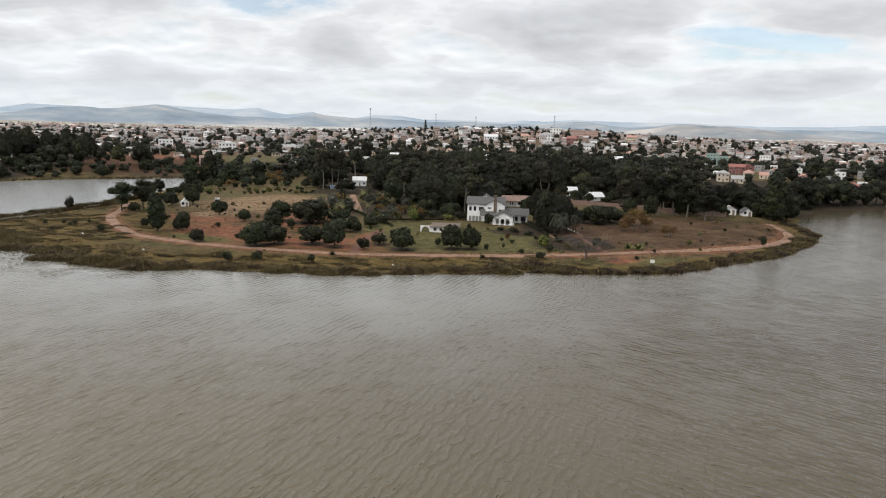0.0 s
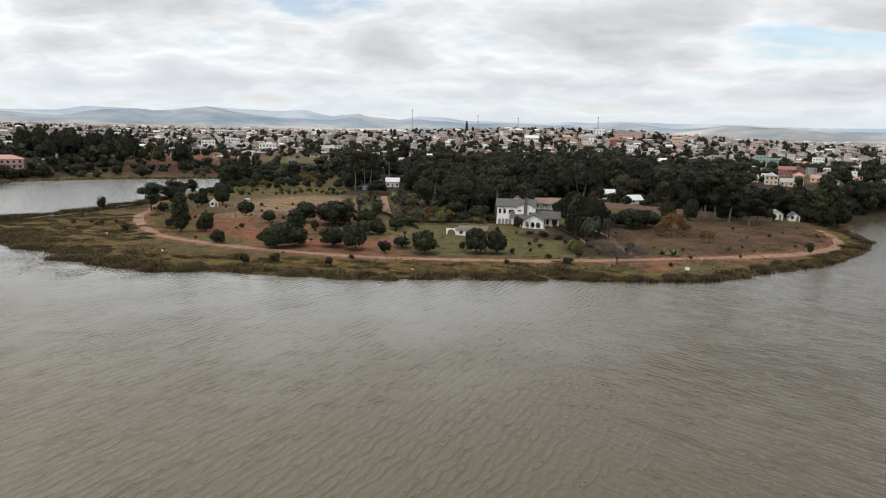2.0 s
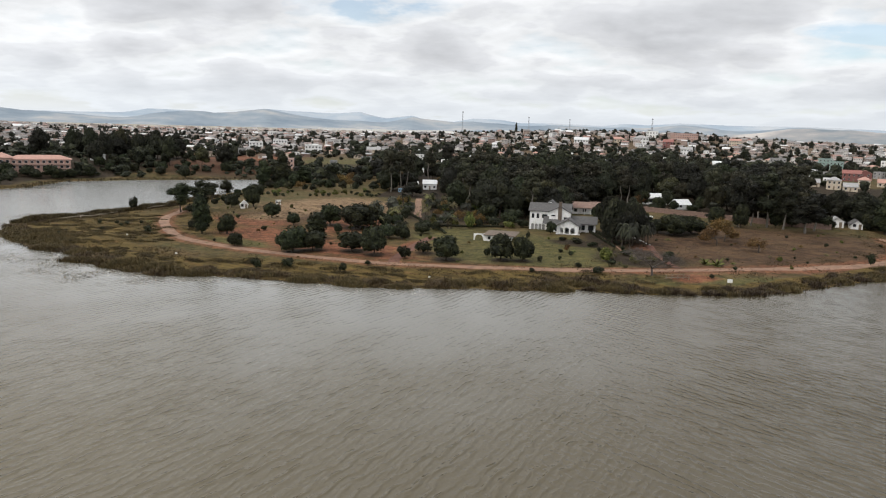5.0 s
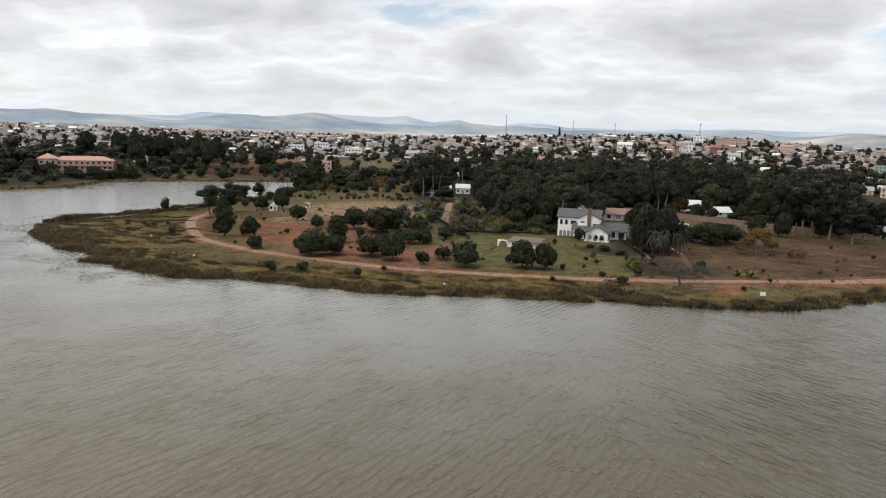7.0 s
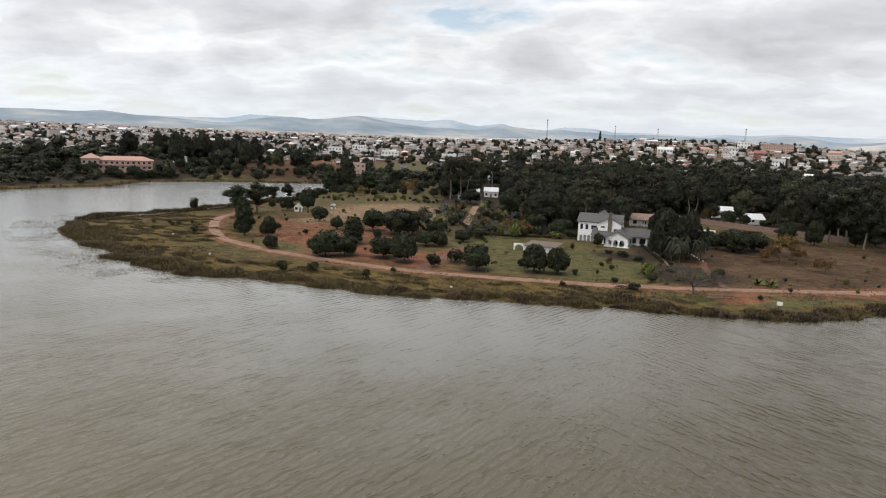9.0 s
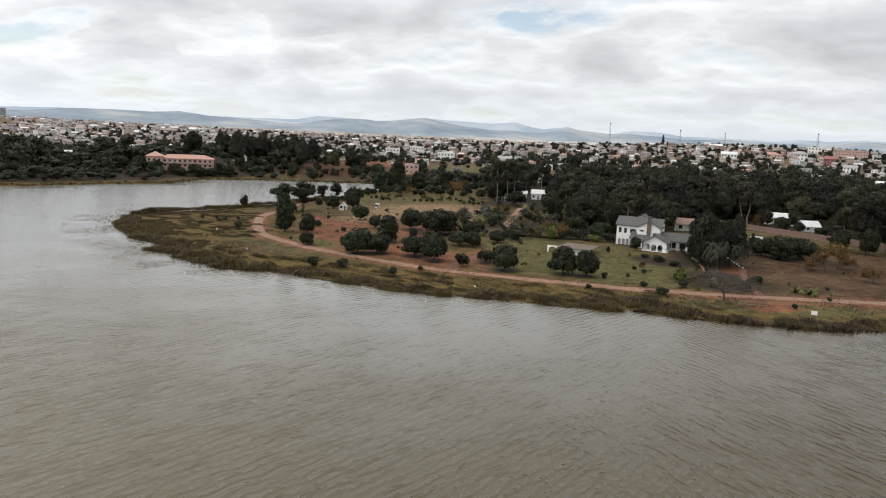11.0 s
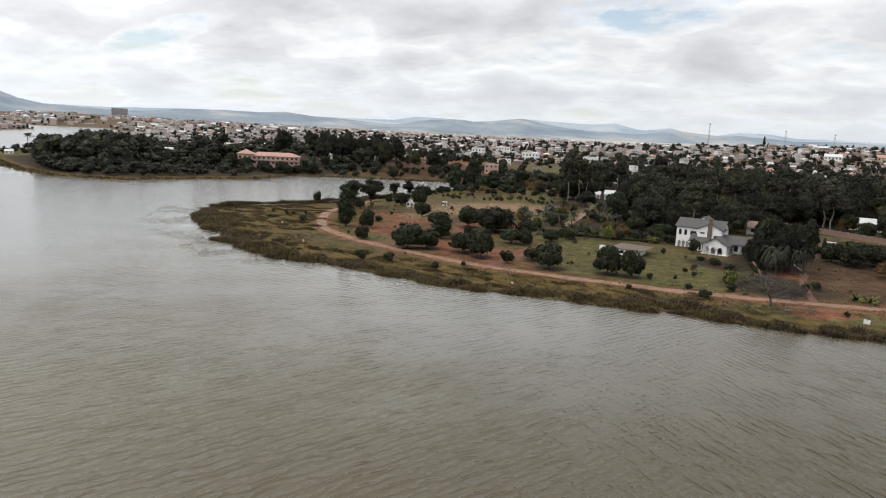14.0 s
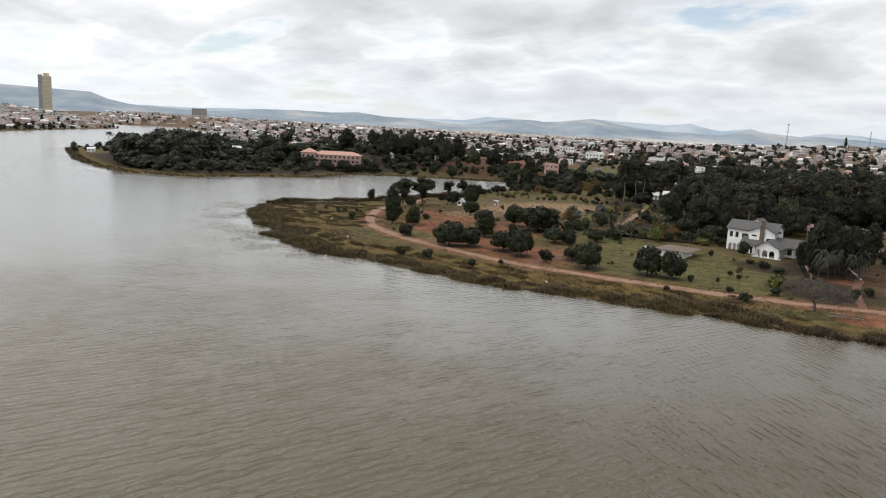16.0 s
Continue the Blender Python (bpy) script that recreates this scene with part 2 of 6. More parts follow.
def ground_material():
    m, nt, b = material("earth_and_grass")

    def cover(name, channel):
        a = nt.nodes.new("ShaderNodeVertexColor")
        a.layer_name = name
        s = nt.nodes.new("ShaderNodeSeparateColor")
        nt.links.new(a.outputs["Color"], s.inputs[0])
        return s.outputs[channel]

    broad = noise_of(nt, 0.09, 5, 0.6)
    mid = noise_of(nt, 0.55, 5, 0.65)
    fine = noise_of(nt, 2.6, 4, 0.7)

    def edge(mask, soft=0.22):
        f = calc(nt, "ADD", mask, calc(nt, "MULTIPLY", calc(nt, "SUBTRACT", mid, 0.5), 0.9))
        return stops_ramp(nt, f, [(0.5 - soft, (0, 0, 0)), (0.5 + soft, (1, 1, 1))])

    grass = stops_ramp(nt, mid, [(0.28, (0.026, 0.025, 0.009)), (0.5, (0.066, 0.056, 0.020)), (0.72, (0.125, 0.094, 0.040))])
    grass = mixed(nt, stops_ramp(nt, broad, [(0.42, (0, 0, 0)), (0.62, (0.7, 0.7, 0.7))]), grass, (0.115, 0.074, 0.037))
    lawn = stops_ramp(nt, mid, [(0.28, (0.038, 0.038, 0.013)), (0.5, (0.080, 0.073, 0.027)), (0.72, (0.123, 0.102, 0.041))])
    dry = stops_ramp(nt, mid, [(0.28, (0.024, 0.014, 0.007)), (0.5, (0.050, 0.028, 0.015)), (0.72, (0.095, 0.053, 0.029))])
    dry = mixed(nt, stops_ramp(nt, broad, [(0.40, (0, 0, 0)), (0.64, (0.800, 0.800, 0.800))]), dry, (0.098, 0.060, 0.034))
    soil = stops_ramp(nt, mid, [(0.28, (0.074, 0.031, 0.016)), (0.52, (0.165, 0.069, 0.038)), (0.78, (0.235, 0.114, 0.068))])
    co = nt.nodes.new("ShaderNodeTexCoord")
    wave = nt.nodes.new("ShaderNodeTexWave")
    wave.bands_direction = "Y"
    wave.inputs["Scale"].default_value = 0.115
    wave.inputs["Distortion"].default_value = 3.5
    wave.inputs["Detail Scale"].default_value = 0.25
    nt.links.new(co.outputs["Object"], wave.inputs["Vector"])
    field = stops_ramp(nt, wave.outputs["Fac"], [(0.2, (0.085, 0.052, 0.028)), (0.5, (0.19, 0.122, 0.070)), (0.85, (0.275, 0.190, 0.115))])
    streak = noise_of(nt, 0.33, 5, 0.7, (0.4, 1.7, 1.0), radians(-22))
    marsh = stops_ramp(nt, streak, [(0.30, (0.014, 0.010, 0.005)), (0.43, (0.064, 0.043, 0.013)), (0.54, (0.112, 0.080, 0.024)), (0.64, (0.090, 0.052, 0.019)), (0.76, (0.176, 0.113, 0.046))])
    town = stops_ramp(nt, mid, [(0.25, (0.060, 0.050, 0.030)), (0.75, (0.19, 0.130, 0.095))])
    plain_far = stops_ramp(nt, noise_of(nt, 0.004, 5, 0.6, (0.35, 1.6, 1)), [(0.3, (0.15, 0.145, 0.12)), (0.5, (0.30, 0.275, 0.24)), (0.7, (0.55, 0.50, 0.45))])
    c = grass
    for layer, channel, col in (("cover", 2, dry), ("cover", 0, soil), ("cover", 1, lawn), ("cover_b", 0, field),
                                ("cover_b", 1, marsh)):
        c = mixed(nt, edge(cover(layer, channel)), c, col)
    c = mixed(nt, edge(cover("cover_b", 2), 0.3), c, town)
    # dark brown layer, laid where cover_c marks it
    dark_ground = stops_ramp(nt, mid, [(0.3, (0.014, 0.011, 0.007)), (0.7, (0.048, 0.034, 0.021))])
    c = mixed(nt, edge(cover("cover_c", 1)), c, dark_ground)
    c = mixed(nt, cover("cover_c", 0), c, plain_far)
    tussock = noise_of(nt, 0.36, 5, 0.65, (0.75, 1.25, 1.0), radians(12))
    c = mixed(nt, 1.0, c, stops_ramp(nt, tussock, [(0.34, (0.68, 0.67, 0.64)), (0.50, (1.0, 1.0, 1.0)), (0.66, (1.28, 1.25, 1.18))]), "MULTIPLY")
    speck = stops_ramp(nt, fine, [(0.3, (0.52, 0.52, 0.5)), (0.65, (1.22, 1.2, 1.15))])
    nt.links.new(mixed(nt, 1.0, c, speck, "MULTIPLY"), b.inputs["Base Color"])
    b.inputs["Roughness"].default_value = 0.95
    b.inputs["Specular IOR Level"].default_value = 0.15
    bump(nt, b, calc(nt, "ADD", mid, calc(nt, "MULTIPLY", fine, 0.5)), 0.8, 0.35)
    return m


WATER = water_material()
EARTH = ground_material()
RED_TRACK = plain("trodden_red_soil", (0.128, 0.052, 0.031), 0.95, 0.35, 0.6, relief=0.05)
TRACK = plain("red_dirt_track", (0.235, 0.135, 0.085), 0.95, 0.45, 0.45, relief=0.05)
MANGO = leafy("mango_leaves", (0.007, 0.010, 0.004), (0.017, 0.021, 0.008), (0.042, 0.046, 0.018))
FOREST = leafy("forest_leaves", (0.007, 0.009, 0.005), (0.016, 0.017, 0.009), (0.034, 0.035, 0.018), spread=1.2)
WOOD_LEAF = leafy("wood_leaves", (0.009, 0.011, 0.005), (0.018, 0.022, 0.010), (0.042, 0.046, 0.019), spread=1.2)
OLIVE_LEAF = leafy("olive_leaves", (0.014, 0.014, 0.006), (0.029, 0.028, 0.012), (0.058, 0.053, 0.023), spread=1.0)
GUM = leafy("gum_leaves", (0.018, 0.019, 0.012), (0.034, 0.034, 0.020), (0.055, 0.052, 0.032))
FRESH = leafy("fresh_leaves", (0.035, 0.042, 0.010), (0.085, 0.092, 0.022), (0.16, 0.155, 0.045))
DULL = leafy("dull_yellow_leaves", (0.045, 0.043, 0.018), (0.095, 0.088, 0.036), (0.16, 0.14, 0.066))
GREY_LEAF = leafy("silver_leaves", (0.05, 0.055, 0.042), (0.11, 0.115, 0.092), (0.20, 0.205, 0.175))
ORANGE = leafy("autumn_leaves", (0.070, 0.042, 0.014), (0.135, 0.080, 0.025), (0.205, 0.128, 0.045), hue=0.03)
STRAW_GRASS = leafy("dry_grass_blades", (0.045, 0.034, 0.016), (0.085, 0.064, 0.031), (0.15, 0.112, 0.06), hue=0.03)
# pale stalk colour that also imitates bright glints on the shallows
STRAW_GLINT = leafy("stalk_and_glint", (0.136, 0.124, 0.102), (0.248, 0.236, 0.208), (0.384, 0.372, 0.347))
REED = leafy("reed_blades", (0.029, 0.022, 0.010), (0.076, 0.056, 0.023), (0.142, 0.100, 0.047), hue=0.03)
REED_DARK = leafy("old_reed_blades", (0.020, 0.014, 0.007), (0.046, 0.033, 0.015), (0.092, 0.066, 0.031), hue=0.03)
GREY_BARK = plain("grey_brown_twigs", (0.085, 0.068, 0.058), 0.9, 0.3, 2.0)
BARK = plain("bark", (0.06, 0.045, 0.034), 0.9, 0.4, 2.0, relief=0.02)
PALE_BARK = plain("pale_gum_bark", (0.17, 0.15, 0.125), 0.85, 0.35, 1.2)
WHITE = plain("white_plaster", (0.82, 0.81, 0.79), 0.85, 0.08, 0.8, weather=(0.58, 0.54, 0.48))
CREAM = plain("cream_plaster", (0.62, 0.52, 0.40), 0.85, 0.15, 0.8, weather=(0.42, 0.34, 0.26))
PINK = plain("salmon_plaster", (0.52, 0.335, 0.275), 0.85, 0.15, 0.8, weather=(0.42, 0.24, 0.18))
GREY_WALL = plain("bare_concrete", (0.30, 0.29, 0.28), 0.9, 0.2, 0.8, weather=(0.2, 0.19, 0.18))
GREEN_WALL = plain("sea_green_plaster", (0.26, 0.36, 0.32), 0.85, 0.15, 0.8, weather=(0.2, 0.26, 0.23))
RED_WALL = plain("red_plaster", (0.22, 0.09, 0.08), 0.85, 0.2, 0.8, weather=(0.22, 0.07, 0.06))
BRICK_WALL = plain("old_brick_wall", (0.23, 0.15, 0.118), 0.9, 0.35, 1.2, relief=0.02, weather=(0.15, 0.09, 0.07))
SLATE = plain("dark_slate_roof", (0.088, 0.083, 0.080), 0.85, 0.35, 1.6, relief=0.03)
BROWN_ROOF = plain("brown_thatch_roof", (0.14, 0.105, 0.08), 0.95, 0.35, 1.6, relief=0.03)
RED_ROOF = plain("red_tile_roof", (0.27, 0.105, 0.085), 0.8, 0.3, 1.2, relief=0.02)
SALMON_ROOF = plain("salmon_tile_roof", (0.45, 0.255, 0.20), 0.8, 0.25, 1.2, relief=0.02)
SHEET_ROOF = plain("pale_sheet_roof", (0.62, 0.62, 0.61), 0.5, 0.18, 1.0)
GREY_ROOF = plain("grey_sheet_roof", (0.33, 0.32, 0.31), 0.6, 0.25, 1.0)
BLUE_ROOF = plain("blue_sheet", (0.20, 0.32, 0.42), 0.6, 0.2, 1.0)
GLASS = plain("dark_window", (0.022, 0.024, 0.028), 0.15, 0.3, 1.0)
FRAME = plain("painted_frame", (0.7, 0.69, 0.67), 0.6, 0.1, 2.0)
STRAW_WOOD = plain("pale_dry_poles", (0.24, 0.20, 0.145), 0.9, 0.3, 3.0)
WOOD = plain("weathered_wood", (0.22, 0.17, 0.12), 0.9, 0.35, 3.0)
STEEL = plain("grey_steel", (0.30, 0.31, 0.33), 0.5, 0.2, 2.0)
TOWN_WALL = island_mat("town_walls", [(0.0, (0.64, 0.61, 0.58)), (0.14, (0.50, 0.42, 0.37)), (0.30, (0.37, 0.28, 0.235)),
                                      (0.50, (0.74, 0.73, 0.72)), (0.58, (0.38, 0.36, 0.34)), (0.76, (0.58, 0.48, 0.43)), (0.93, (0.33, 0.235, 0.20))])
TOWN_ROOF = island_mat("town_roofs", [(0.0, (0.22, 0.205, 0.195)), (0.22, (0.32, 0.265, 0.24)), (0.42, (0.31, 0.185, 0.15)),
                                      (0.54, (0.58, 0.56, 0.54)), (0.66, (0.24, 0.22, 0.21)), (0.91, (0.66, 0.65, 0.64))])


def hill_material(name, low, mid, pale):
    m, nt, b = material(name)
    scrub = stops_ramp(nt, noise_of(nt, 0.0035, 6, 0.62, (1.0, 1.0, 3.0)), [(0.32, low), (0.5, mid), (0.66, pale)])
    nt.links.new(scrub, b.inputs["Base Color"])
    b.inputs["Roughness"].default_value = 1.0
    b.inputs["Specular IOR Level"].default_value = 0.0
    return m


# distance haze is mixed into the base colours of the hills and far ridge
HILL = hill_material("hill_scrub_haze_tint", (0.17, 0.21, 0.25), (0.235, 0.27, 0.30), (0.35, 0.35, 0.345))
HILL_FAR = hill_material("ridge_scrub_haze_tint", (0.26, 0.315, 0.37), (0.32, 0.365, 0.41), (0.40, 0.42, 0.44))
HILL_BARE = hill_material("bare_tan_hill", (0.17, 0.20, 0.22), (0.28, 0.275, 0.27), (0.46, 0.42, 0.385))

# ---- mesh helpers ----


def mesh_np(name, verts, tris, mats, index=None, smooth=False):
    """A mesh from arrays of corners and triangles."""
    me = bpy.data.meshes.new(name)
    v = np.asarray(verts, np.float32).reshape(-1, 3)
    f = np.asarray(tris, np.int32)
    k = f.shape[1]
    me.vertices.add(len(v))
    me.vertices.foreach_set("co", v.ravel())
    me.loops.add(f.size)
    me.loops.foreach_set("vertex_index", f.ravel())
    me.polygons.add(len(f))
    me.polygons.foreach_set("loop_start", np.arange(0, f.size, k, dtype=np.int32))
    me.polygons.foreach_set("loop_total", np.full(len(f), k, np.int32))
    if index is not None:
        me.polygons.foreach_set("material_index", np.asarray(index, np.int32))
    me.polygons.foreach_set("use_smooth", np.full(len(f), smooth))
    for mt in mats:
        me.materials.append(mt)
    me.update(calc_edges=True)
    return me


class Shape:
    """Collects boxes, slabs, tubes and polygons for one mesh."""

    def __init__(self):
        self.v, self.f = [], []

    def face(self, pts):
        n = len(self.v)
        self.v += [tuple(p) for p in pts]
        self.f.append(tuple(range(n, n + len(pts))))
        return self

    def box(self, x0, y0, z0, x1, y1, z1):
        n = len(self.v)
        self.v += [(x, y, z) for z in (z0, z1) for x, y in ((x0, y0), (x1, y0), (x1, y1), (x0, y1))]
        self.f += [tuple(n + i for i in q) for q in ((3, 2, 1, 0), (4, 5, 6, 7), (0, 1, 5, 4), (1, 2, 6, 5), (2, 3, 7, 6), (3, 0, 4, 7))]
        return self

    def prism(self, pts, d):
        """Extrudes a polygon (list of 3D points) by the vector d."""
        n, k = len(self.v), len(pts)
        self.v += [tuple(p) for p in pts] + [tuple(np.add(p, d)) for p in pts]
        self.f.append(tuple(range(n + k - 1, n - 1, -1)))
        self.f.append(tuple(range(n + k, n + 2 * k)))
        for i in range(k):
            j = (i + 1) % k
            self.f.append((n + i, n + j, n + k + j, n + k + i))
        return self

    def gable(self, x0, y0, x1, y1, z, rise, over=0.4, thick=0.16, along="x"):
        """A gabled roof as two thick slabs with overhang."""
        if along == "x":
            m, s = (y0 + y1) / 2, rise / ((y1 - y0) / 2)
            a, b = x0 - over, x1 + over
            for e in (y0 - over, y1 + over):
                ze = z + rise - s * abs(e - m)
                self.prism([(a, e, ze), (a, m, z + rise), (a, m, z + rise + thick), (a, e, ze + thick)], (b - a, 0, 0))
        else:
            m, s = (x0 + x1) / 2, rise / ((x1 - x0) / 2)
            a, b = y0 - over, y1 + over
            for e in (x0 - over, x1 + over):
                ze = z + rise - s * abs(e - m)
                self.prism([(e, a, ze), (m, a, z + rise), (m, a, z + rise + thick), (e, a, ze + thick)], (0, b - a, 0))
        return self

    def hip(self, x0, y0, x1, y1, z, rise, over=0.5, thick=0.14):
        x0, y0, x1, y1 = x0 - over, y0 - over, x1 + over, y1 + over
        w, d = x1 - x0, y1 - y0
        k = min(w, d) / 2
        if w >= d:
            r0, r1 = (x0 + k, y0 + k, z + rise), (x1 - k + 1e-3, y0 + k, z + rise)
        else:
            r0, r1 = (x0 + k, y0 + k, z + rise), (x0 + k, y1 - k + 1e-3, z + rise)
        c = [(x0, y0, z), (x1, y0, z), (x1, y1, z), (x0, y1, z)]
        low = [(x, y, zz - thick) for x, y, zz in c]
        n = len(self.v)
        self.v += c + low + [r0, r1]
        q = [(0, 1, 9, 8), (1, 2, 9), (2, 3, 8, 9), (3, 0, 8)] if w >= d else [(0, 1, 8), (1, 2, 9, 8), (2, 3, 9), (3, 0, 8, 9)]
        q += [(7, 6, 5, 4), (0, 4, 5, 1), (1, 5, 6, 2), (2, 6, 7, 3), (3, 7, 4, 0)]
        self.f += [tuple(n + i for i in p) for p in q]
        return self

    def tube(self, pts, radii, n=6):
        base = len(self.v)
        pts = [Vector(p) for p in pts]
        for i, p in enumerate(pts):
            d = (pts[min(i + 1, len(pts) - 1)] - pts[max(i - 1, 0)]).normalized()
            a = d.cross(Vector((0.31, 0.95, 0.1))).normalized()
            b = d.cross(a)
            for j in range(n):
                w = 2 * math.pi * j / n
                self.v.append(tuple(p + radii[i] * (math.cos(w) * a + math.sin(w) * b)))
        for i in range(len(pts) - 1):
            for j in range(n):
                k = (j + 1) % n
                self.f.append((base + i * n + j, base + i * n + k, base + (i + 1) * n + k, base + (i + 1) * n + j))
        self.f.append(tuple(base + (len(pts) - 1) * n + j for j in range(n)))
        return self

    def arcade(self, p, d, length, height, openings, thick=0.3):
        """A wall from p along the unit vector d with round-headed openings (start, width, spring) through it."""
        nrm = (-d[1], d[0])
        prof = [(0.0, 0.0)]
        for s, w, spring in openings:
            prof += [(s, 0.0), (s, spring)]
            for i in range(1, 8):
                a = math.pi * (1 - i / 8)
                prof.append((s + w / 2 + math.cos(a) * w / 2, spring + math.sin(a) * w / 2))
            prof += [(s + w, spring), (s + w, 0.0)]
        prof.append((length, 0.0))

        def at(s, h, k):
            return (p[0] + d[0] * s + nrm[0] * k, p[1] + d[1] * s + nrm[1] * k, p[2] + h)

        for (s0, h0), (s1, h1) in zip(prof, prof[1:]):
            if s1 - s0 > 1e-6:
                self.face([at(s0, h0, 0), at(s1, h1, 0), at(s1, height, 0), at(s0, height, 0)])
                self.face([at(s1, h1, thick), at(s0, h0, thick), at(s0, height, thick), at(s1, height, thick)])
            self.face([at(s0, h0, thick), at(s1, h1, thick), at(s1, h1, 0), at(s0, h0, 0)])
        for s in (0, length):
            self.face([at(s, 0, 0), at(s, 0, thick), at(s, height, thick), at(s, height, 0)])
        self.face([at(0, height, 0), at(length, height, 0), at(length, height, thick), at(0, height, thick)])
        return self

    def mesh(self, name, mat, smooth=False):
        me = bpy.data.meshes.new(name)
        me.from_pydata(self.v, [], self.f)
        me.materials.append(mat)
        if smooth:
            me.polygons.foreach_set("use_smooth", [True] * len(me.polygons))
        me.update()
        return me


def part(name, shape, mat, parent, label="", m=None, smooth=False):
    me = shape.mesh(name, mat, smooth) if isinstance(shape, Shape) else shape
    ob = new(name, me)
    ob.parent = parent
    if m is not None:
        ob.matrix_basis = m
    return tagged(ob, label)


used = set()


def put(ob, m, label="", group=""):
    """Places a thing: the first time itself, then copies of it."""
    if ob.name in used:
        ob = copy_thing(ob, Matrix())
        ob.matrix_basis = m
    else:
        used.add(ob.name)
        ob.matrix_basis = m
    return tagged(ob, label, group=group)


def spot(x, y, turn=0.0, sx=1.0, sy=None, sz=None, sink=0.0):
    return Matrix.LocRotScale((x, y, height(x, y) - sink), Euler((0, 0, radians(turn))), (sx, sy or sx, sz or sx))

# ---- the lie of the land ----


SHORE = [(-147, 196), (-133, 180), (-112, 164), (-97, 160), (-84, 149), (-66, 143), (-57, 147), (-44, 145.5), (-30, 145.5), (-18, 144.5),
         (-6, 147.5), (5, 149), (18, 151), (20, 154.5), (30, 153), (45, 155), (59, 158.5), (70, 167), (82, 177), (94, 185), (110, 203),
         (118, 214), (127, 228), (131, 243), (133, 257), (151, 287), (168, 311), (188, 321), (211, 328), (400, 365), (900, 420)]
INLET = [(-508, 313), (-485, 301), (-395, 258), (-336, 237), (-290, 229), (-254, 243), (-245, 280), (-229, 306), (-237, 342), (-214, 368),
         (-190, 384), (-160, 400), (-150, 404), (-142, 390), (-136, 350), (-132, 296), (-133, 262), (-137, 244), (-141, 222), (-150, 213)]
BACK = [(4990, 700), (4990, 4990), (-4990, 4990), (-4990, 2400), (-1370, 870), (-1339, 943), (-1321, 1001), (-900, 760), (-640, 490), (-547, 374)]
MAINLAND = SHORE + BACK + INLET
WESTLAND = [(-840, 405), (-869, 454), (-939, 524), (-1085, 706), (-1180, 742), (-1300, 780), (-4990, 2100), (-4990, -300), (-1000, 250)]


def inside_dist(poly, X, Y):
    """Distance to the outline, positive inside."""
    poly = np.array(poly, float)
    d, ins = np.full(X.shape, 1e9), np.zeros(X.shape, bool)
    for a, b in zip(poly, np.roll(poly, -1, 0)):
        e = b - a
        t = np.clip(((X - a[0]) * e[0] + (Y - a[1]) * e[1]) / (e @ e), 0, 1)
        d = np.minimum(d, np.hypot(X - a[0] - t * e[0], Y - a[1] - t * e[1]))
        if a[1] != b[1]:
            ins ^= ((a[1] > Y) != (b[1] > Y)) & (X < e[0] * (Y - a[1]) / e[1] + a[0])
    return np.where(ins, d, -d)


def ease(a, b, x):
    t = np.clip((x - a) / (b - a), 0, 1)
    return t * t * (3 - 2 * t)


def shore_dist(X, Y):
    return np.maximum(inside_dist(MAINLAND, X, Y), inside_dist(WESTLAND, X, Y))


def land(X, Y):
    X, Y = np.asarray(X, float), np.asarray(Y, float)
    d = shore_dist(X, Y) + 0.7 * np.sin(X * 0.55 + np.cos(Y * 0.4) * 2) + 0.5 * np.sin(Y * 0.83 + X * 0.21)
    h = np.where(d > 0, 0.15 + 1.2 * ease(0, 18, d) + 1.4 * ease(18, 70, d), np.maximum(-2.5, d * 0.25) + 0.15)
    r, inl = np.hypot(X, Y), ease(5, 90, d)
    h = h + inl * (5 * ease(265, 480, Y) + 2 * ease(480, 700, Y))
    ridge = np.exp(-((X - 90) / 260) ** 2)
    h = h + inl * ease(560, 840, Y) * (1 - ease(1000, 1600, Y)) * (6 + 15 * ridge)
    h = h + inl * 6 * ease(900, 2000, r)
    h = h + inl * 5 * np.exp(-(((X + 275) / 70) ** 2 + ((Y - 375) / 55) ** 2))
    return h


def height(x, y):
    return float(land(np.array([x]), np.array([y]))[0])


def axis(lo, hi, fine, a, b, grow):
    """Grid lines: evenly spaced between a and b, then wider and wider to lo and hi."""
    mid = list(np.arange(a, b + fine / 2, fine))
    left, s = [], fine
    x = a
    while x > lo:
        s *= grow
        x -= s
        left.append(max(x, lo))
    right, s = [], fine
    x = mid[-1]
    while x < hi:
        s *= grow
        x += s
        right.append(min(x, hi))
    return np.array(left[::-1] + mid + right)


def blob(X, Y, x, y, rx, ry, turn=0.0):
    """1 in the middle of an oval patch, falling to 0 outside it."""
    c, s = math.cos(radians(turn)), math.sin(radians(turn))
    u, v = ((X - x) * c + (Y - y) * s) / rx, (-(X - x) * s + (Y - y) * c) / ry
    return np.clip(1.5 - np.hypot(u, v), 0, 1)


TRACK_LINE = [(-122, 262), (-117, 248), (-112, 232), (-109, 220), (-101, 205), (-91, 191), (-81, 181.5), (-66, 173.5), (-51, 168.8), (-36, 165.5), (-21, 163.4),
              (-4, 164.6), (19, 168), (34, 171), (50, 176), (67, 183), (87, 193), (104, 206), (115, 221), (120, 237), (122, 252)]


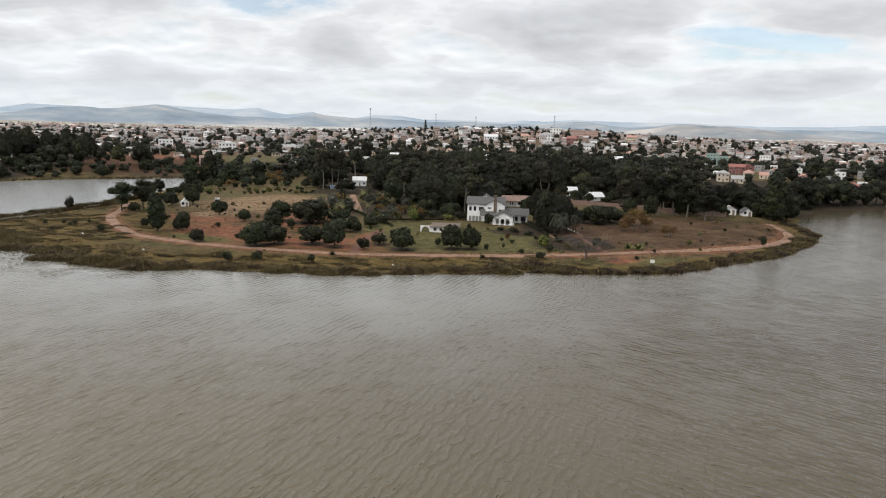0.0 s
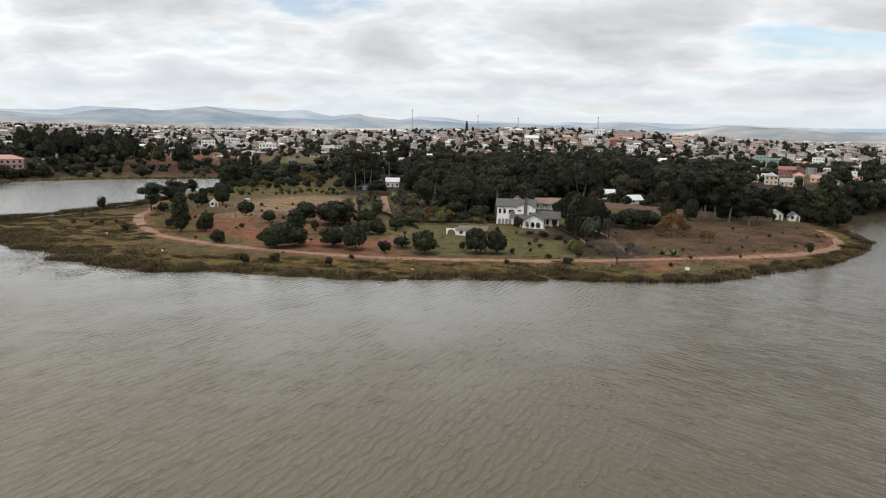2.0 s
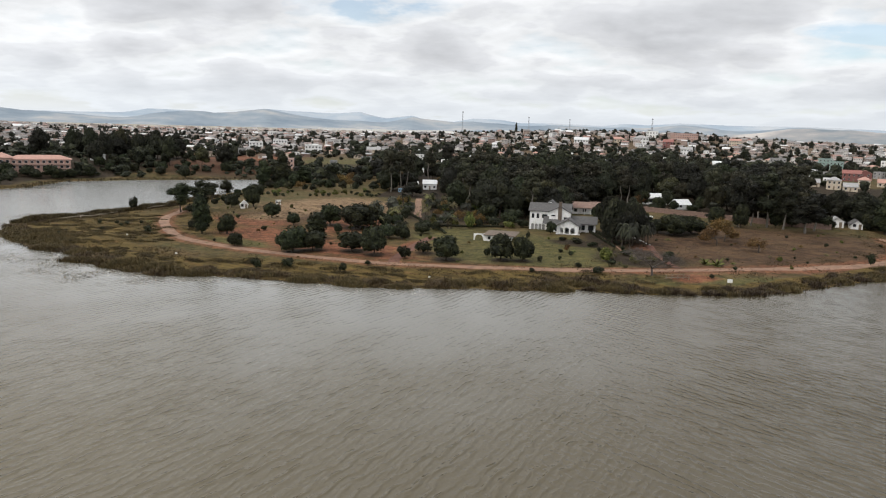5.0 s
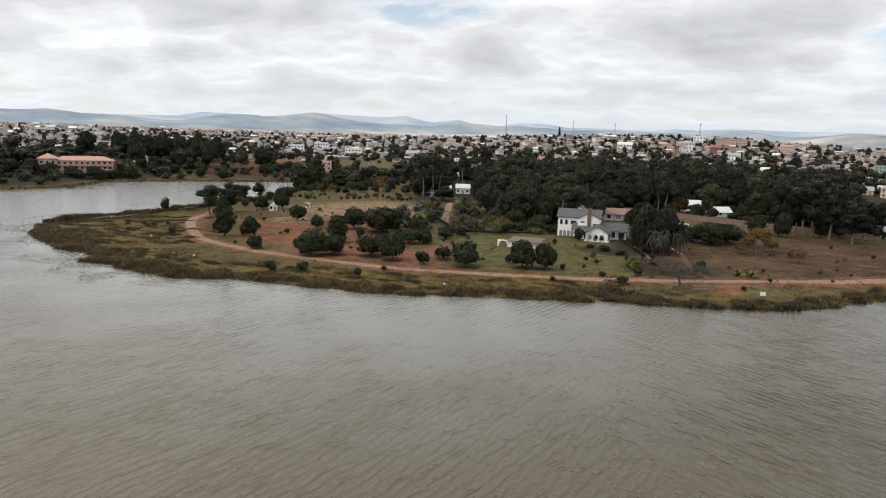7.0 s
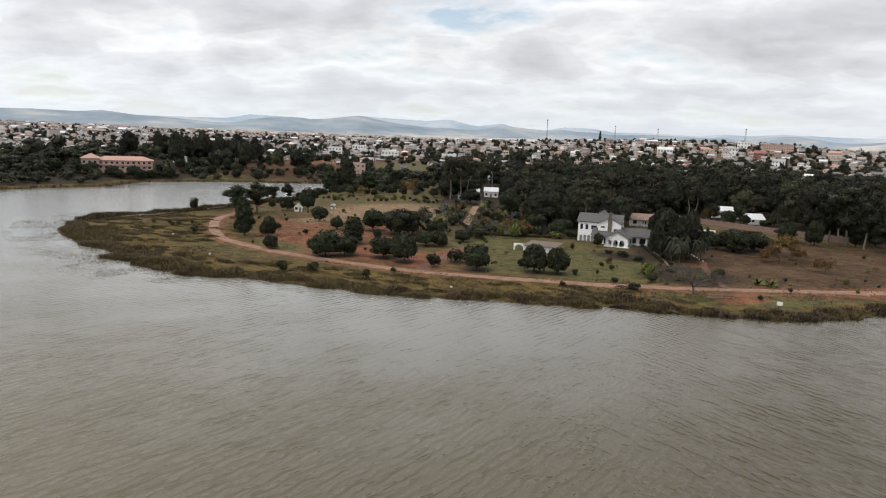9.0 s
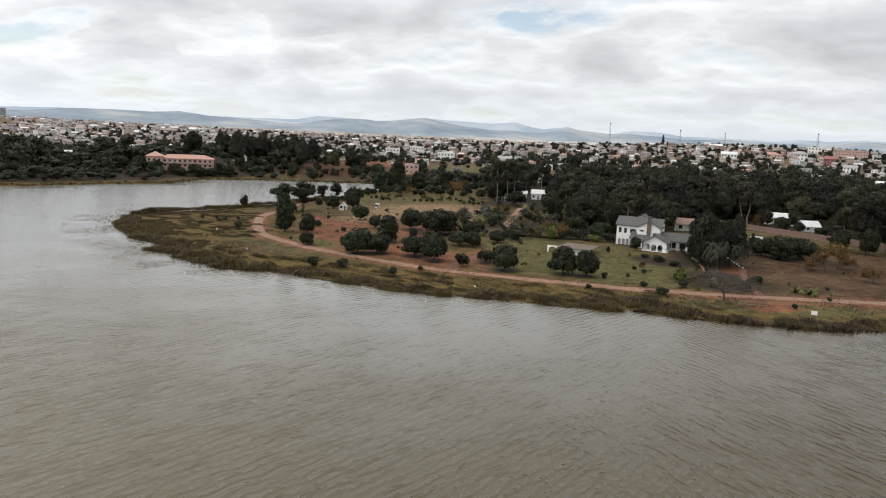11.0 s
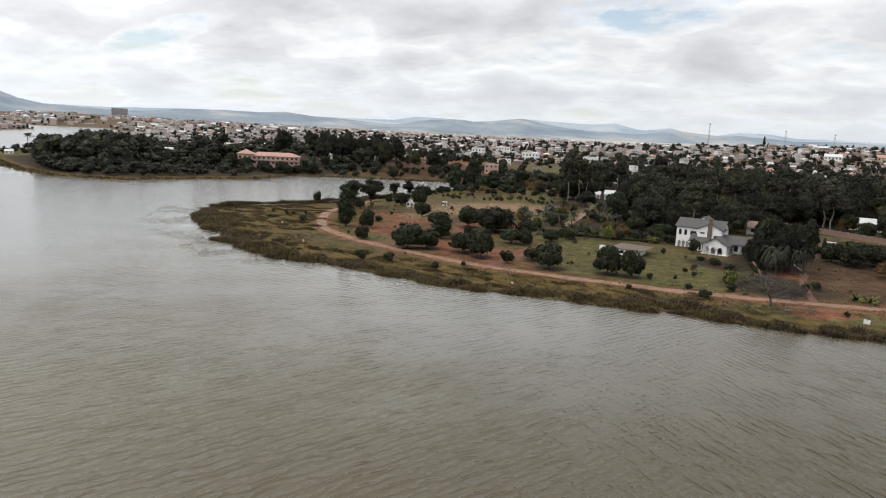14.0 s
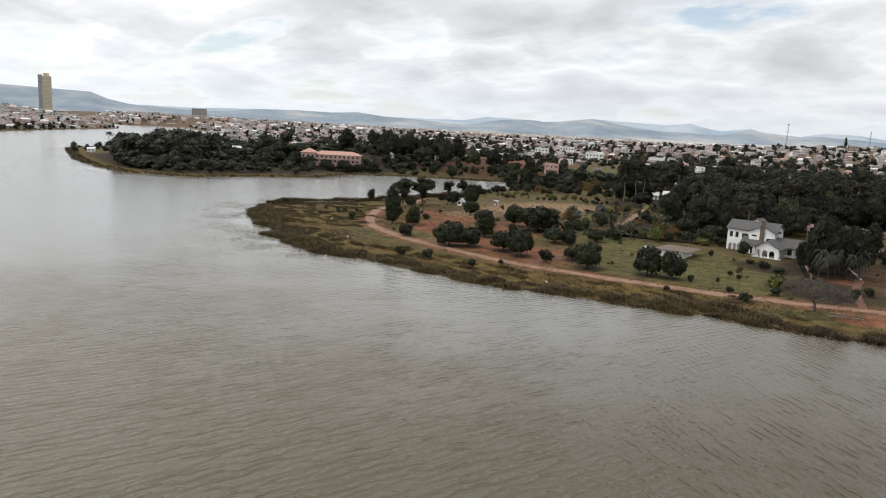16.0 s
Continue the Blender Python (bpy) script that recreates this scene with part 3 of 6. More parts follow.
def ground():
    xs = axis(-4950, 4950, 1.6, -155, 140, 1.06)
    ys = axis(-900, 4950, 1.6, 138, 300, 1.045)
    X, Y = np.meshgrid(xs, ys)
    Z = land(X, Y)
    rng = np.random.RandomState(3)
    Z = Z + np.where(Z > 0.5, rng.uniform(-0.05, 0.05, Z.shape), 0)
    V = np.stack([X, Y, Z], -1).reshape(-1, 3)
    nx, ny = len(xs), len(ys)
    i = np.arange(ny - 1)[:, None] * nx + np.arange(nx - 1)[None, :]
    F = np.stack([i, i + 1, i + nx + 1, i + nx], -1).reshape(-1, 4)
    me = mesh_np("ground", V, F, [EARTH], smooth=True)
    D = shore_dist(X, Y)
    zero = np.zeros_like(X)
    pen = (Y < 320).astype(float)
    track = np.full(X.shape, 1e9)
    for (x0, y0), (x1, y1) in zip(TRACK_LINE, TRACK_LINE[1:]):
        ex, ey = x1 - x0, y1 - y0
        t = np.clip(((X - x0) * ex + (Y - y0) * ey) / (ex * ex + ey * ey), 0, 1)
        track = np.minimum(track, np.hypot(X - x0 - t * ex, Y - y0 - t * ey))
    soil = np.maximum.reduce([0.62 * ease(7, 2, track), blob(X, Y, -32, 178, 26, 8, -6), blob(X, Y, -62, 192, 22, 9, -20), blob(X, Y, 30, 156.5, 7, 2.6, 8), blob(X, Y, 48, 167.5, 6, 3.2, 15),
                              blob(X, Y, -21, 182, 3.2, 15, -12), 0.8 * blob(X, Y, -45, 216, 12, 22), blob(X, Y, 78, 188, 9, 3.5, 30), 0.9 * blob(X, Y, 42, 173.5, 22, 3.0, 17), 0.7 * blob(X, Y, 24, 193, 4, 9, -30),
                              0.9 * blob(X, Y, 41, 192, 3, 20, 8), 0.8 * blob(X, Y, -80, 215, 22, 9, -25), 1.0 * blob(X, Y, -215, 480, 55, 75, 25), 0.7 * blob(X, Y, -170, 430, 40, 16)])
    lawn = np.maximum.reduce([blob(X, Y, 14, 190, 20, 22, 0), blob(X, Y, -14, 205, 10, 14), blob(X, Y, -66, 180, 11, 3.5, -22), 0.9 * blob(X, Y, 10, 180, 30, 9, 5),
                              1.2 * blob(X, Y, -445, 312, 46, 22, -30), 0.9 * blob(X, Y, -135, 500, 30, 40), 0.9 * blob(X, Y, 60, 168.5, 16, 3.2, 30), 0.7 * blob(X, Y, 38, 160.5, 10, 2.6, 14),
                              1.1 * blob(X, Y, 134, 315, 16, 32, -20)])
    dry = np.maximum.reduce([blob(X, Y, 78, 218, 52, 34, 25), 0.7 * blob(X, Y, -75, 225, 30, 22), 0.8 * blob(X, Y, -300, 236, 70, 8, -10), 0.7 * blob(X, Y, -105, 195, 14, 8),
                             0.6 * blob(X, Y, 152, 325, 26, 16)])
    lawn = lawn * (track > 2)
    field = np.maximum.reduce([blob(X, Y, -66, 262, 26, 30, 10), blob(X, Y, -75, 225, 9, 9)])
    marsh = np.clip(ease(20, 9, D) * ((X < 30) | (D < 7)), 0, 1) * (D > -8) * pen
    marsh = np.maximum(marsh, blob(X, Y, -112, 197, 36, 34, -50) * (track > 3) * 0.9) * (soil < 0.75)
    far = ease(420, 640, Y) * 0.75
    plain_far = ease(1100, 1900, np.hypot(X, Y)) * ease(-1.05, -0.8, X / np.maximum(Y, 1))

    def layer(name, r, g, b):
        att = me.color_attributes.new(name, "FLOAT_COLOR", "POINT")
        att.data.foreach_set("color", np.stack([r, g, b, np.ones_like(r)], -1).astype(np.float32).ravel())

    layer("cover", soil, lawn, dry)
    layer("cover_b", field, marsh, far)
    # darker brown under trees, bushes and the wood, and on the far banks
    dark_ground = np.maximum.reduce([blob(X, Y, 38, 187, 11, 11), blob(X, Y, 24, 203, 9, 5, -20), blob(X, Y, 33, 212, 8, 12), ease(288, 300, Y + 0.1 * X) * (Y < 470) * (X > -60) * (X < 170),
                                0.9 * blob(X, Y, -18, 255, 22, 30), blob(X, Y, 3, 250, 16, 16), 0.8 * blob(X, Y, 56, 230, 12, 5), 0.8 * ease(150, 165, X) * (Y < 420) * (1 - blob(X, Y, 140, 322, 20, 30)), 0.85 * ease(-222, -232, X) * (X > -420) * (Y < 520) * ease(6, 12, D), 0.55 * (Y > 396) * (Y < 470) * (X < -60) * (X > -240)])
    # a round darker patch under each of these trees
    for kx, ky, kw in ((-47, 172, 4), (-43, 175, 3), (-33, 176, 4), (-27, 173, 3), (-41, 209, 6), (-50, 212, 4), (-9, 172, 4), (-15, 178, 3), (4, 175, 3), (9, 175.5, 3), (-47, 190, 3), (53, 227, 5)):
        dark_ground = np.maximum(dark_ground, 0.8 * blob(X, Y, kx, ky, kw, kw))
    layer("cover_c", plain_far, dark_ground, zero)
    tagged(new("ground", me), "grassy red-earth peninsula and far plain", "ground", kind="structure")
    xs = axis(-4980, 4980, 2.0, -190, 150, 1.07)
    ys = axis(-4980, 4980, 2.0, 120, 300, 1.07)
    X, Y = np.meshgrid(xs, ys)
    nx, ny = len(xs), len(ys)
    i = np.arange(ny - 1)[:, None] * nx + np.arange(nx - 1)[None, :]
    F = np.stack([i, i + 1, i + nx + 1, i + nx], -1).reshape(-1, 4)
    sheet = mesh_np("water", np.stack([X, Y, np.zeros_like(X)], -1).reshape(-1, 3), F, [WATER], smooth=True)
    D = -shore_dist(X, Y)
    wobble = np.array([noise.noise(Vector((x * 0.07, y * 0.07, 1.1))) for x, y in zip(X.ravel(), Y.ravel())]).reshape(X.shape)
    shallows = ease(16, 3, D + 9 * wobble) * ease(10, -40, X) * (Y < 330)
    # pale sky reflection painted in near the banks and over the western bay
    sky_sheen = np.maximum(0.58 * ease(80, 8, D + 14 * wobble) * (1 - 0.9 * ease(-10, 55, X)), 0.92 * ease(-40, -140, X + 20 * wobble))
    lee = 0.72 * ease(70, 15, D + 16 * wobble)
    calm = np.maximum.reduce([shallows, lee, 0.72 * ease(-20, -130, X - 0.15 * Y + 20 * wobble)])
    att = sheet.color_attributes.new("calm", "FLOAT_COLOR", "POINT")
    att.data.foreach_set("color", np.stack([calm, shallows, sky_sheen, np.ones_like(calm)], -1).astype(np.float32).ravel())
    tagged(new("water", sheet), "brown rippled lake water under a cloudy sky", "water", kind="structure")


ground()


def smooth_line(pts, step=1.2):
    """Evenly spaced points on a Catmull-Rom curve."""
    p = [np.array(q, float) for q in pts]
    p = [2 * p[0] - p[1]] + p + [2 * p[-1] - p[-2]]
    out = []
    for i in range(1, len(p) - 2):
        n = max(2, int(np.linalg.norm(p[i + 1] - p[i]) / step))
        for k in range(n):
            t = k / n
            out.append(0.5 * (2 * p[i] + (p[i + 1] - p[i - 1]) * t + (2 * p[i - 1] - 5 * p[i] + 4 * p[i + 1] - p[i + 2]) * t * t
                              + (3 * p[i] - p[i - 1] - 3 * p[i + 1] + p[i + 2]) * t ** 3))
    return np.array(out + [p[-2]])


def strip(name, line, width, mat, label, category, lift=0.05, ragged=0.5):
    """A track draped on the ground, with worn, uneven edges and two wheel ruts."""
    c = smooth_line(line)
    t = np.gradient(c, axis=0)
    n = np.stack([-t[:, 1], t[:, 0]], -1) / np.linalg.norm(t, axis=1)[:, None]
    rng = np.random.RandomState(5)
    wob = np.convolve(rng.uniform(-1, 1, len(c) + 4), np.ones(5) / 5, "valid") * ragged
    rows = []
    for k, (s, dz) in enumerate(((-0.5, -0.06), (-0.42, 0.02), (-0.25, -0.03), (0, 0.03), (0.25, -0.03), (0.42, 0.02), (0.5, -0.06))):
        q = c + n * ((width + wob)[:, None] * s + 0.3 * wob[::-1][:, None])
        rows.append(np.column_stack([q, land(q[:, 0], q[:, 1]) + lift + dz]))
    V = np.stack(rows, 1).reshape(-1, 3)
    m = 7
    i = (np.arange(len(c) - 1)[:, None] * m + np.arange(m - 1)[None, :])
    F = np.stack([i, i + m, i + m + 1, i + 1], -1).reshape(-1, 4)[:, ::-1]
    return tagged(new(name, mesh_np(name, V, F, [mat], smooth=True)), label, category, kind="structure")


strip("road", TRACK_LINE, 3.0, TRACK, "worn red dirt track along the lake shore", "track", lift=0.10)
strip("path", [(-40, 300), (-38, 288), (-34, 268), (-31, 250), (-29, 240)], 2.6, TRACK, "pale dirt path through the garden", "path")
strip("path", [(-17, 200), (-19, 190), (-20, 180), (-21, 170), (-20, 164)], 2.8, RED_TRACK, "red dirt path down to the shore track", "path")
strip("path", [(27.2, 227.6), (30.3, 214), (33.5, 201.3), (35, 194)], 0.9, TRACK, "narrow path between two hedges", "path")
strip("path", [(43, 206), (43, 198), (44, 188), (46, 177)], 1.8, RED_TRACK, "red footpath from the garden to the shore track", "path")

RIDGE = [(75, 1.1), (66.4, 1.3), (63.0, 1.2), (60.6, 1.14), (59.5, 0.73), (58.0, 0.42), (53.7, 0.42), (49.6, 0.57), (45.8, 0.65), (43.2, 0.62), (41.4, 0.76),
         (39.2, 0.53), (35.6, 0.54), (32.9, 0.59), (31.2, 0.92), (27.3, 0.84), (26.7, 0.75), (25.4, 0.83), (23.0, 1.16), (20.5, 1.04), (17.6, 0.97),
         (15.6, 1.14), (14.3, 0.82), (13.5, 0.71), (11.5, 0.96), (10.7, 0.75), (8.2, 0.56), (6.7, 0.86), (4.7, 0.83), (2.9, 0.61), (0.2, 0.64), (-3.4, 0.55),
         (-5.1, 0.73), (-6.9, 0.68), (-9.1, 0.87), (-13.0, 0.78), (-17.9, 0.81), (-22.6, 0.67), (-27.0, 0.73), (-30.4, 0.92), (-45, 0.8)]


BARE_HILL = [(-11, -0.1), (-13, 0.1), (-14.6, 0.30), (-15.6, 0.46), (-16.5, 0.62), (-18, 0.70), (-19.2, 0.62), (-20.6, 0.64), (-22.4, 0.50), (-24, 0.30), (-26, 0.16), (-29, -0.1)]


def hill_range(name, dist, profile, dips, mat, label, seed, az0, az1, depth=520):
    """A mountain range seen across the plain: foot, spurs and crest."""
    rng = np.random.RandomState(seed)
    az = np.arange(az0, az1, -0.14)
    a, e = np.array([p[0] for p in profile])[::-1], np.array([p[1] for p in profile])[::-1]
    el = np.interp(az, a, e)
    if dips:
        el = el * np.array([min(1.0, 0.80 + dips * noise.noise(Vector((q * 0.17, seed, 0.3)))) for q in az])
    el = el + 0.014 * np.convolve(rng.uniform(-1, 1, len(az) + 2), np.ones(3) / 3, "valid")
    rows, m = [], 13
    top = 32 + dist * np.tan(np.radians(el))
    A = np.radians(az)
    for k in range(m):
        f = min(k / (m - 2), 1.0)
        belly = math.sin(math.pi * f)
        spur = np.array([noise.noise(Vector((q * 0.55, f * 1.6, seed))) + 0.5 * noise.noise(Vector((q * 1.5, f * 3, seed + 5))) for q in az])
        rr = dist - depth * (1 - f) + 0.12 * depth * belly * spur if k < m - 1 else np.full(len(az), dist + 180.0)
        z = 12 + (top - 12) * (f ** 1.15 if k < m - 1 else 0.6) + 0.22 * (top - 12) * belly * spur
        z = np.minimum(z, 12 + (top - 12) * min(1.0, f + 0.12) - 0.2 * (m - k))
        rows.append(np.stack([30 - rr * np.sin(A), 5 + rr * np.cos(A), z], -1))
    V = np.stack(rows, 1).reshape(-1, 3)
    i = np.arange(len(az) - 1)[:, None] * m + np.arange(m - 1)[None, :]
    F = np.stack([i, i + m, i + m + 1, i + 1], -1).reshape(-1, 4)
    tagged(new(name, mesh_np(name, V, F, [mat], smooth=True)), label, "hills", kind="structure")


hill_range("backdrop_hills", 4150, RIDGE, 0.75, HILL, "blue-grey hills beyond the plain, haze in their colour", 2, 75, -45)
hill_range("backdrop_ridge", 4700, RIDGE, 0.0, HILL_FAR, "pale distant ridge, haze in its colour", 4, 75, -45)
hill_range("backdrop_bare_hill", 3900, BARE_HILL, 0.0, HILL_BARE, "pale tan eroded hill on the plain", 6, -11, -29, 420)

# ---- plants ----


def ico(level):
    bm = bmesh.new()
    bmesh.ops.create_icosphere(bm, subdivisions=level, radius=1)
    v = np.array([q.co for q in bm.verts])
    f = np.array([[w.index for w in p.verts] for p in bm.faces])
    bm.free()
    return v, f


ICO1, ICO2 = ico(1), ico(2)


def crown_arrays(lobes, per_m2, size, seed, core=ICO2, droop=0.0, core_size=0.86):
    """Leaf clumps all over a set of uneven lobes, round a knobbly dark core."""
    rng = np.random.RandomState(seed)
    V, F, n = [], [], 0
    L = np.array(lobes, float)
    for k, (cx, cy, cz, rx, ry, rz) in enumerate(L):
        c, r = np.array((cx, cy, cz)), np.array((rx, ry, rz))
        if core is not None:
            q = core[0] * (1 + 0.16 * np.sin(core[0] @ rng.uniform(-5, 5, 3) + k)[:, None] + rng.uniform(-0.1, 0.1, (len(core[0]), 1)))
            V.append(c + q * r * core_size)
            F.append(core[1] + n)
            n += len(q)
        area = 4 * math.pi * ((rx * ry) ** 1.6 / 3 + (rx * rz) ** 1.6 / 3 + (ry * rz) ** 1.6 / 3) ** (1 / 1.6)
        m = max(8, int(area * per_m2))
        d = rng.normal(size=(m, 3))
        d /= np.linalg.norm(d, axis=1)[:, None]
        d = d[d[:, 2] > -0.75]
        p = c + d * r * rng.uniform(0.80, 1.14, (len(d), 1))
        deep = np.zeros(len(p), bool)
        for j, o in enumerate(L):
            if j != k:
                deep |= (((p - o[:3]) / o[3:]) ** 2).sum(1) < 0.6
        p, d = p[~deep], d[~deep]
        m = len(p)
        nrm = d + rng.normal(size=(m, 3)) * 0.55
        nrm /= np.linalg.norm(nrm, axis=1)[:, None]
        t = np.cross(nrm, rng.normal(size=(m, 3)))
        if droop:
            t = t * (1 - droop) + np.array((0, 0, -1.0)) * droop
        t /= np.linalg.norm(t, axis=1)[:, None]
        b = np.cross(nrm, t)
        s = size * rng.uniform(0.55, 1.25, (m, 1))
        bend = nrm * s * 0.25
        quad = np.stack([p - t * s, p + b * s * 0.6 + bend, p + t * s * (1 + droop), p - b * s * 0.6 + bend], 1)
        V.append(quad.reshape(-1, 3))
        i = n + np.arange(m)[:, None] * 4
        F.append(np.concatenate([i + np.array([[0, 1, 2]]), i + np.array([[0, 2, 3]])]))
        n += 4 * m
    return np.concatenate(V), np.concatenate(F)


def wander(rng, base, top, n=5, sway=0.1):
    base, top = np.array(base, float), np.array(top, float)
    ln = np.linalg.norm(top - base)
    return [tuple(base + (top - base) * i / (n - 1) + (rng.uniform(-1, 1, 3) * sway * ln * (0 < i < n - 1))) for i in range(n)]


def make_tree(name, label, category, lobes, trunk_h, trunk_r, leaf, bark=BARK, per_m2=7, size=0.36, seed=0, droop=0.0, core=ICO2, limbs=True, spread=1.0):
    rng = np.random.RandomState(seed)
    top = tagged(new(name), label, category)
    trunk = Shape()
    trunk.tube(wander(rng, (0, 0, -0.3), (rng.uniform(-.1, .1), rng.uniform(-.1, .1), trunk_h), 5, 0.04), [trunk_r * 1.3, trunk_r, trunk_r * .85, trunk_r * .7, trunk_r * .5], 7)
    if limbs:
        for cx, cy, cz, *r in lobes[:7]:
            trunk.tube(wander(rng, (0, 0, trunk_h * rng.uniform(0.55, 0.95)), (cx * spread, cy * spread, cz), 4, 0.07), [trunk_r * .5, trunk_r * .4, trunk_r * .25, trunk_r * .1], 5)
    part("trunk", trunk, bark, top, smooth=True)
    V, F = crown_arrays(lobes, per_m2, size, seed, core, droop)
    part("crown", mesh_np("crown", V, F, [leaf]), None, top)
    return top


def round_lobes(rng, w, h, base, n):
    """Lobes of a broad crown of width w that reaches from base to h."""
    out = [(0, 0, base + (h - base) * 0.5, w * 0.33, w * 0.33, (h - base) * 0.46)]
    for i in range(n):
        a = 2 * math.pi * (i + rng.uniform(-0.35, 0.35)) / n
        r = w * rng.uniform(0.19, 0.33)
        k = w * rng.uniform(0.14, 0.22)
        out.append((r * math.cos(a), r * math.sin(a), base + (h - base) * rng.uniform(0.28, 0.72), k, k * rng.uniform(.8, 1.2), (h - base) * rng.uniform(0.20, 0.30)))
    return out


R = np.random.RandomState(11)
MANGOS = [make_tree("mango_tree", "dense dark green mango tree on red earth", "tree", round_lobes(R, 6, 5.4, 0.35, 9 + i % 3) + round_lobes(R, 5.6, 3.4, 0.5, 6)[1:], 1.5, 0.22, MANGO, per_m2=9, size=0.32, seed=20 + i) for i in range(6)]
COLUMNS = [make_tree("tree", "tall dark evergreen tree with a narrow crown", "tree",
                     [(R.uniform(-.3, .3), R.uniform(-.3, .3), z, w, w * .9, 1.7) for z, w in ((2.2, 1.7), (4.0, 2.1), (6.0, 2.0), (7.8, 1.5))] + [(1.2, 0, 5.2, 1.2, 1.2, 1.2), (-1.1, .6, 3.4, 1.2, 1.2, 1.3)], 3, 0.24, MANGO, seed=40 + i) for i in range(2)]
BUSHES = [make_tree("bush", "round dark green bush in grass", "bush", round_lobes(R, 3, 2.4, 0.1, 5), 0.6, 0.08, MANGO, per_m2=12, size=0.26, seed=50 + i, core=ICO1, limbs=False) for i in range(3)]
LIGHT_BUSHES = [make_tree("bush", "bright yellow-green garden shrub", "bush", round_lobes(R, 3, 2.8, 0.1, 6), 0.6, 0.08, FRESH, per_m2=12, size=0.3, seed=60 + i, core=ICO1, limbs=False) for i in range(2)]
SILVER_BUSHES = [make_tree("bush", "pale silver-grey leafy shrub", "bush", round_lobes(R, 4, 4, 0.3, 7), 1.0, 0.1, GREY_LEAF, per_m2=9, size=0.32, seed=65 + i, core=ICO1) for i in range(2)]


def broad_lobes(rng, w, h):
    """A wide uneven forest crown: skirts below, domes above."""
    out = [(0, 0, h * 0.54, w * 0.36, w * 0.36, h * 0.34)]
    for n, ring, z0, z1, k0, k1, v0, v1 in ((4, 0.36, 0.26, 0.40, 0.15, 0.20, 0.10, 0.15), (6, 0.29, 0.44, 0.62, 0.19, 0.25, 0.13, 0.19), (3, 0.15, 0.70, 0.80, 0.15, 0.20, 0.10, 0.15)):
        a0 = rng.uniform(0, 6.3)
        for q in range(n):
            a, k = a0 + 2 * math.pi * (q + rng.uniform(-.3, .3)) / n, w * rng.uniform(k0, k1)
            r = w * ring * rng.uniform(0.7, 1.1)
            out.append((r * math.cos(a), r * math.sin(a), h * rng.uniform(z0, z1), k, k * rng.uniform(.8, 1.2), h * rng.uniform(v0, v1)))
    return out


SPREADS = [make_tree("tree", "dark spreading tree of the wood", "tree", broad_lobes(R, 12, 12.5 + (q % 3)), 5, 0.3, (FOREST, FOREST, WOOD_LEAF, FOREST, OLIVE_LEAF, WOOD_LEAF)[q],
                     per_m2=2.9, size=0.46, seed=70 + q) for q in range(6)]
GUMS = [make_tree("gum_tree", "tall gum tree with pale bare trunk and thin grey-green crown", "tree",
                  [(R.uniform(-2.4, 2.4), R.uniform(-2.4, 2.4), R.uniform(8.5, 15.5), R.uniform(1.2, 2.0), R.uniform(1.2, 2.0), R.uniform(0.9, 1.7)) for _ in range(13)], 13, 0.26, GUM, PALE_BARK,
                  per_m2=3.0, size=0.5, seed=80 + i, core=ICO1) for i in range(3)]
WEEPERS = [make_tree("weeping_tree", "tall dark tree with drooping feathery branches", "tree",
                     [(R.uniform(-1.6, 1.6), R.uniform(-1.6, 1.6), R.uniform(3.0, 8.8), R.uniform(.9, 1.5), R.uniform(.9, 1.5), R.uniform(1.2, 2.0)) for _ in range(11)], 7, 0.22, FOREST,
                     per_m2=7, size=0.45, seed=90 + i, droop=0.75, core=ICO1) for i in range(2)]
SPARSE = [make_tree("umbrella_tree", "tall open-crowned dark tree with separate leaf clumps", "tree",
                    [(R.uniform(-2.3, 2.3), R.uniform(-2.3, 2.3), R.uniform(5.8, 10.0), R.uniform(1.2, 1.8), R.uniform(1.2, 1.8), R.uniform(.9, 1.5)) for _ in range(12)] + [(0.3, 0, 4, 1.3, 1.2, 1.4), (-.3, .4, 5.4, 1.2, 1.2, 1.2)],
                    7.5, 0.22, MANGO, per_m2=6, size=0.36, seed=98 + i, core=ICO1) for i in range(3)]
TALL_DARK = [make_tree("gum_tree", "tall dark gum tree with bare lower trunk beside the brick wall", "tree",
                       [(R.uniform(-1.9, 1.9), R.uniform(-1.9, 1.9), 6.0 + 0.78 * q + R.uniform(-.6, .6), R.uniform(1.4, 2.2), R.uniform(1.4, 2.2), R.uniform(1.2, 2.0)) for q in range(15)], 15, 0.27, FOREST, PALE_BARK,
                       per_m2=4.0, size=0.42, seed=100 + i, core=ICO1) for i in range(2)]
CYPRESS = make_tree("cypress", "slim dark cypress by the low house", "tree", [(0, 0, 1.3, .7, .7, 1.2), (.05, 0, 2.8, .65, .6, 1.3), (0, .05, 4.0, .45, .45, 1.1)], 2, 0.1, MANGO, per_m2=12, size=0.22, seed=96, limbs=False)


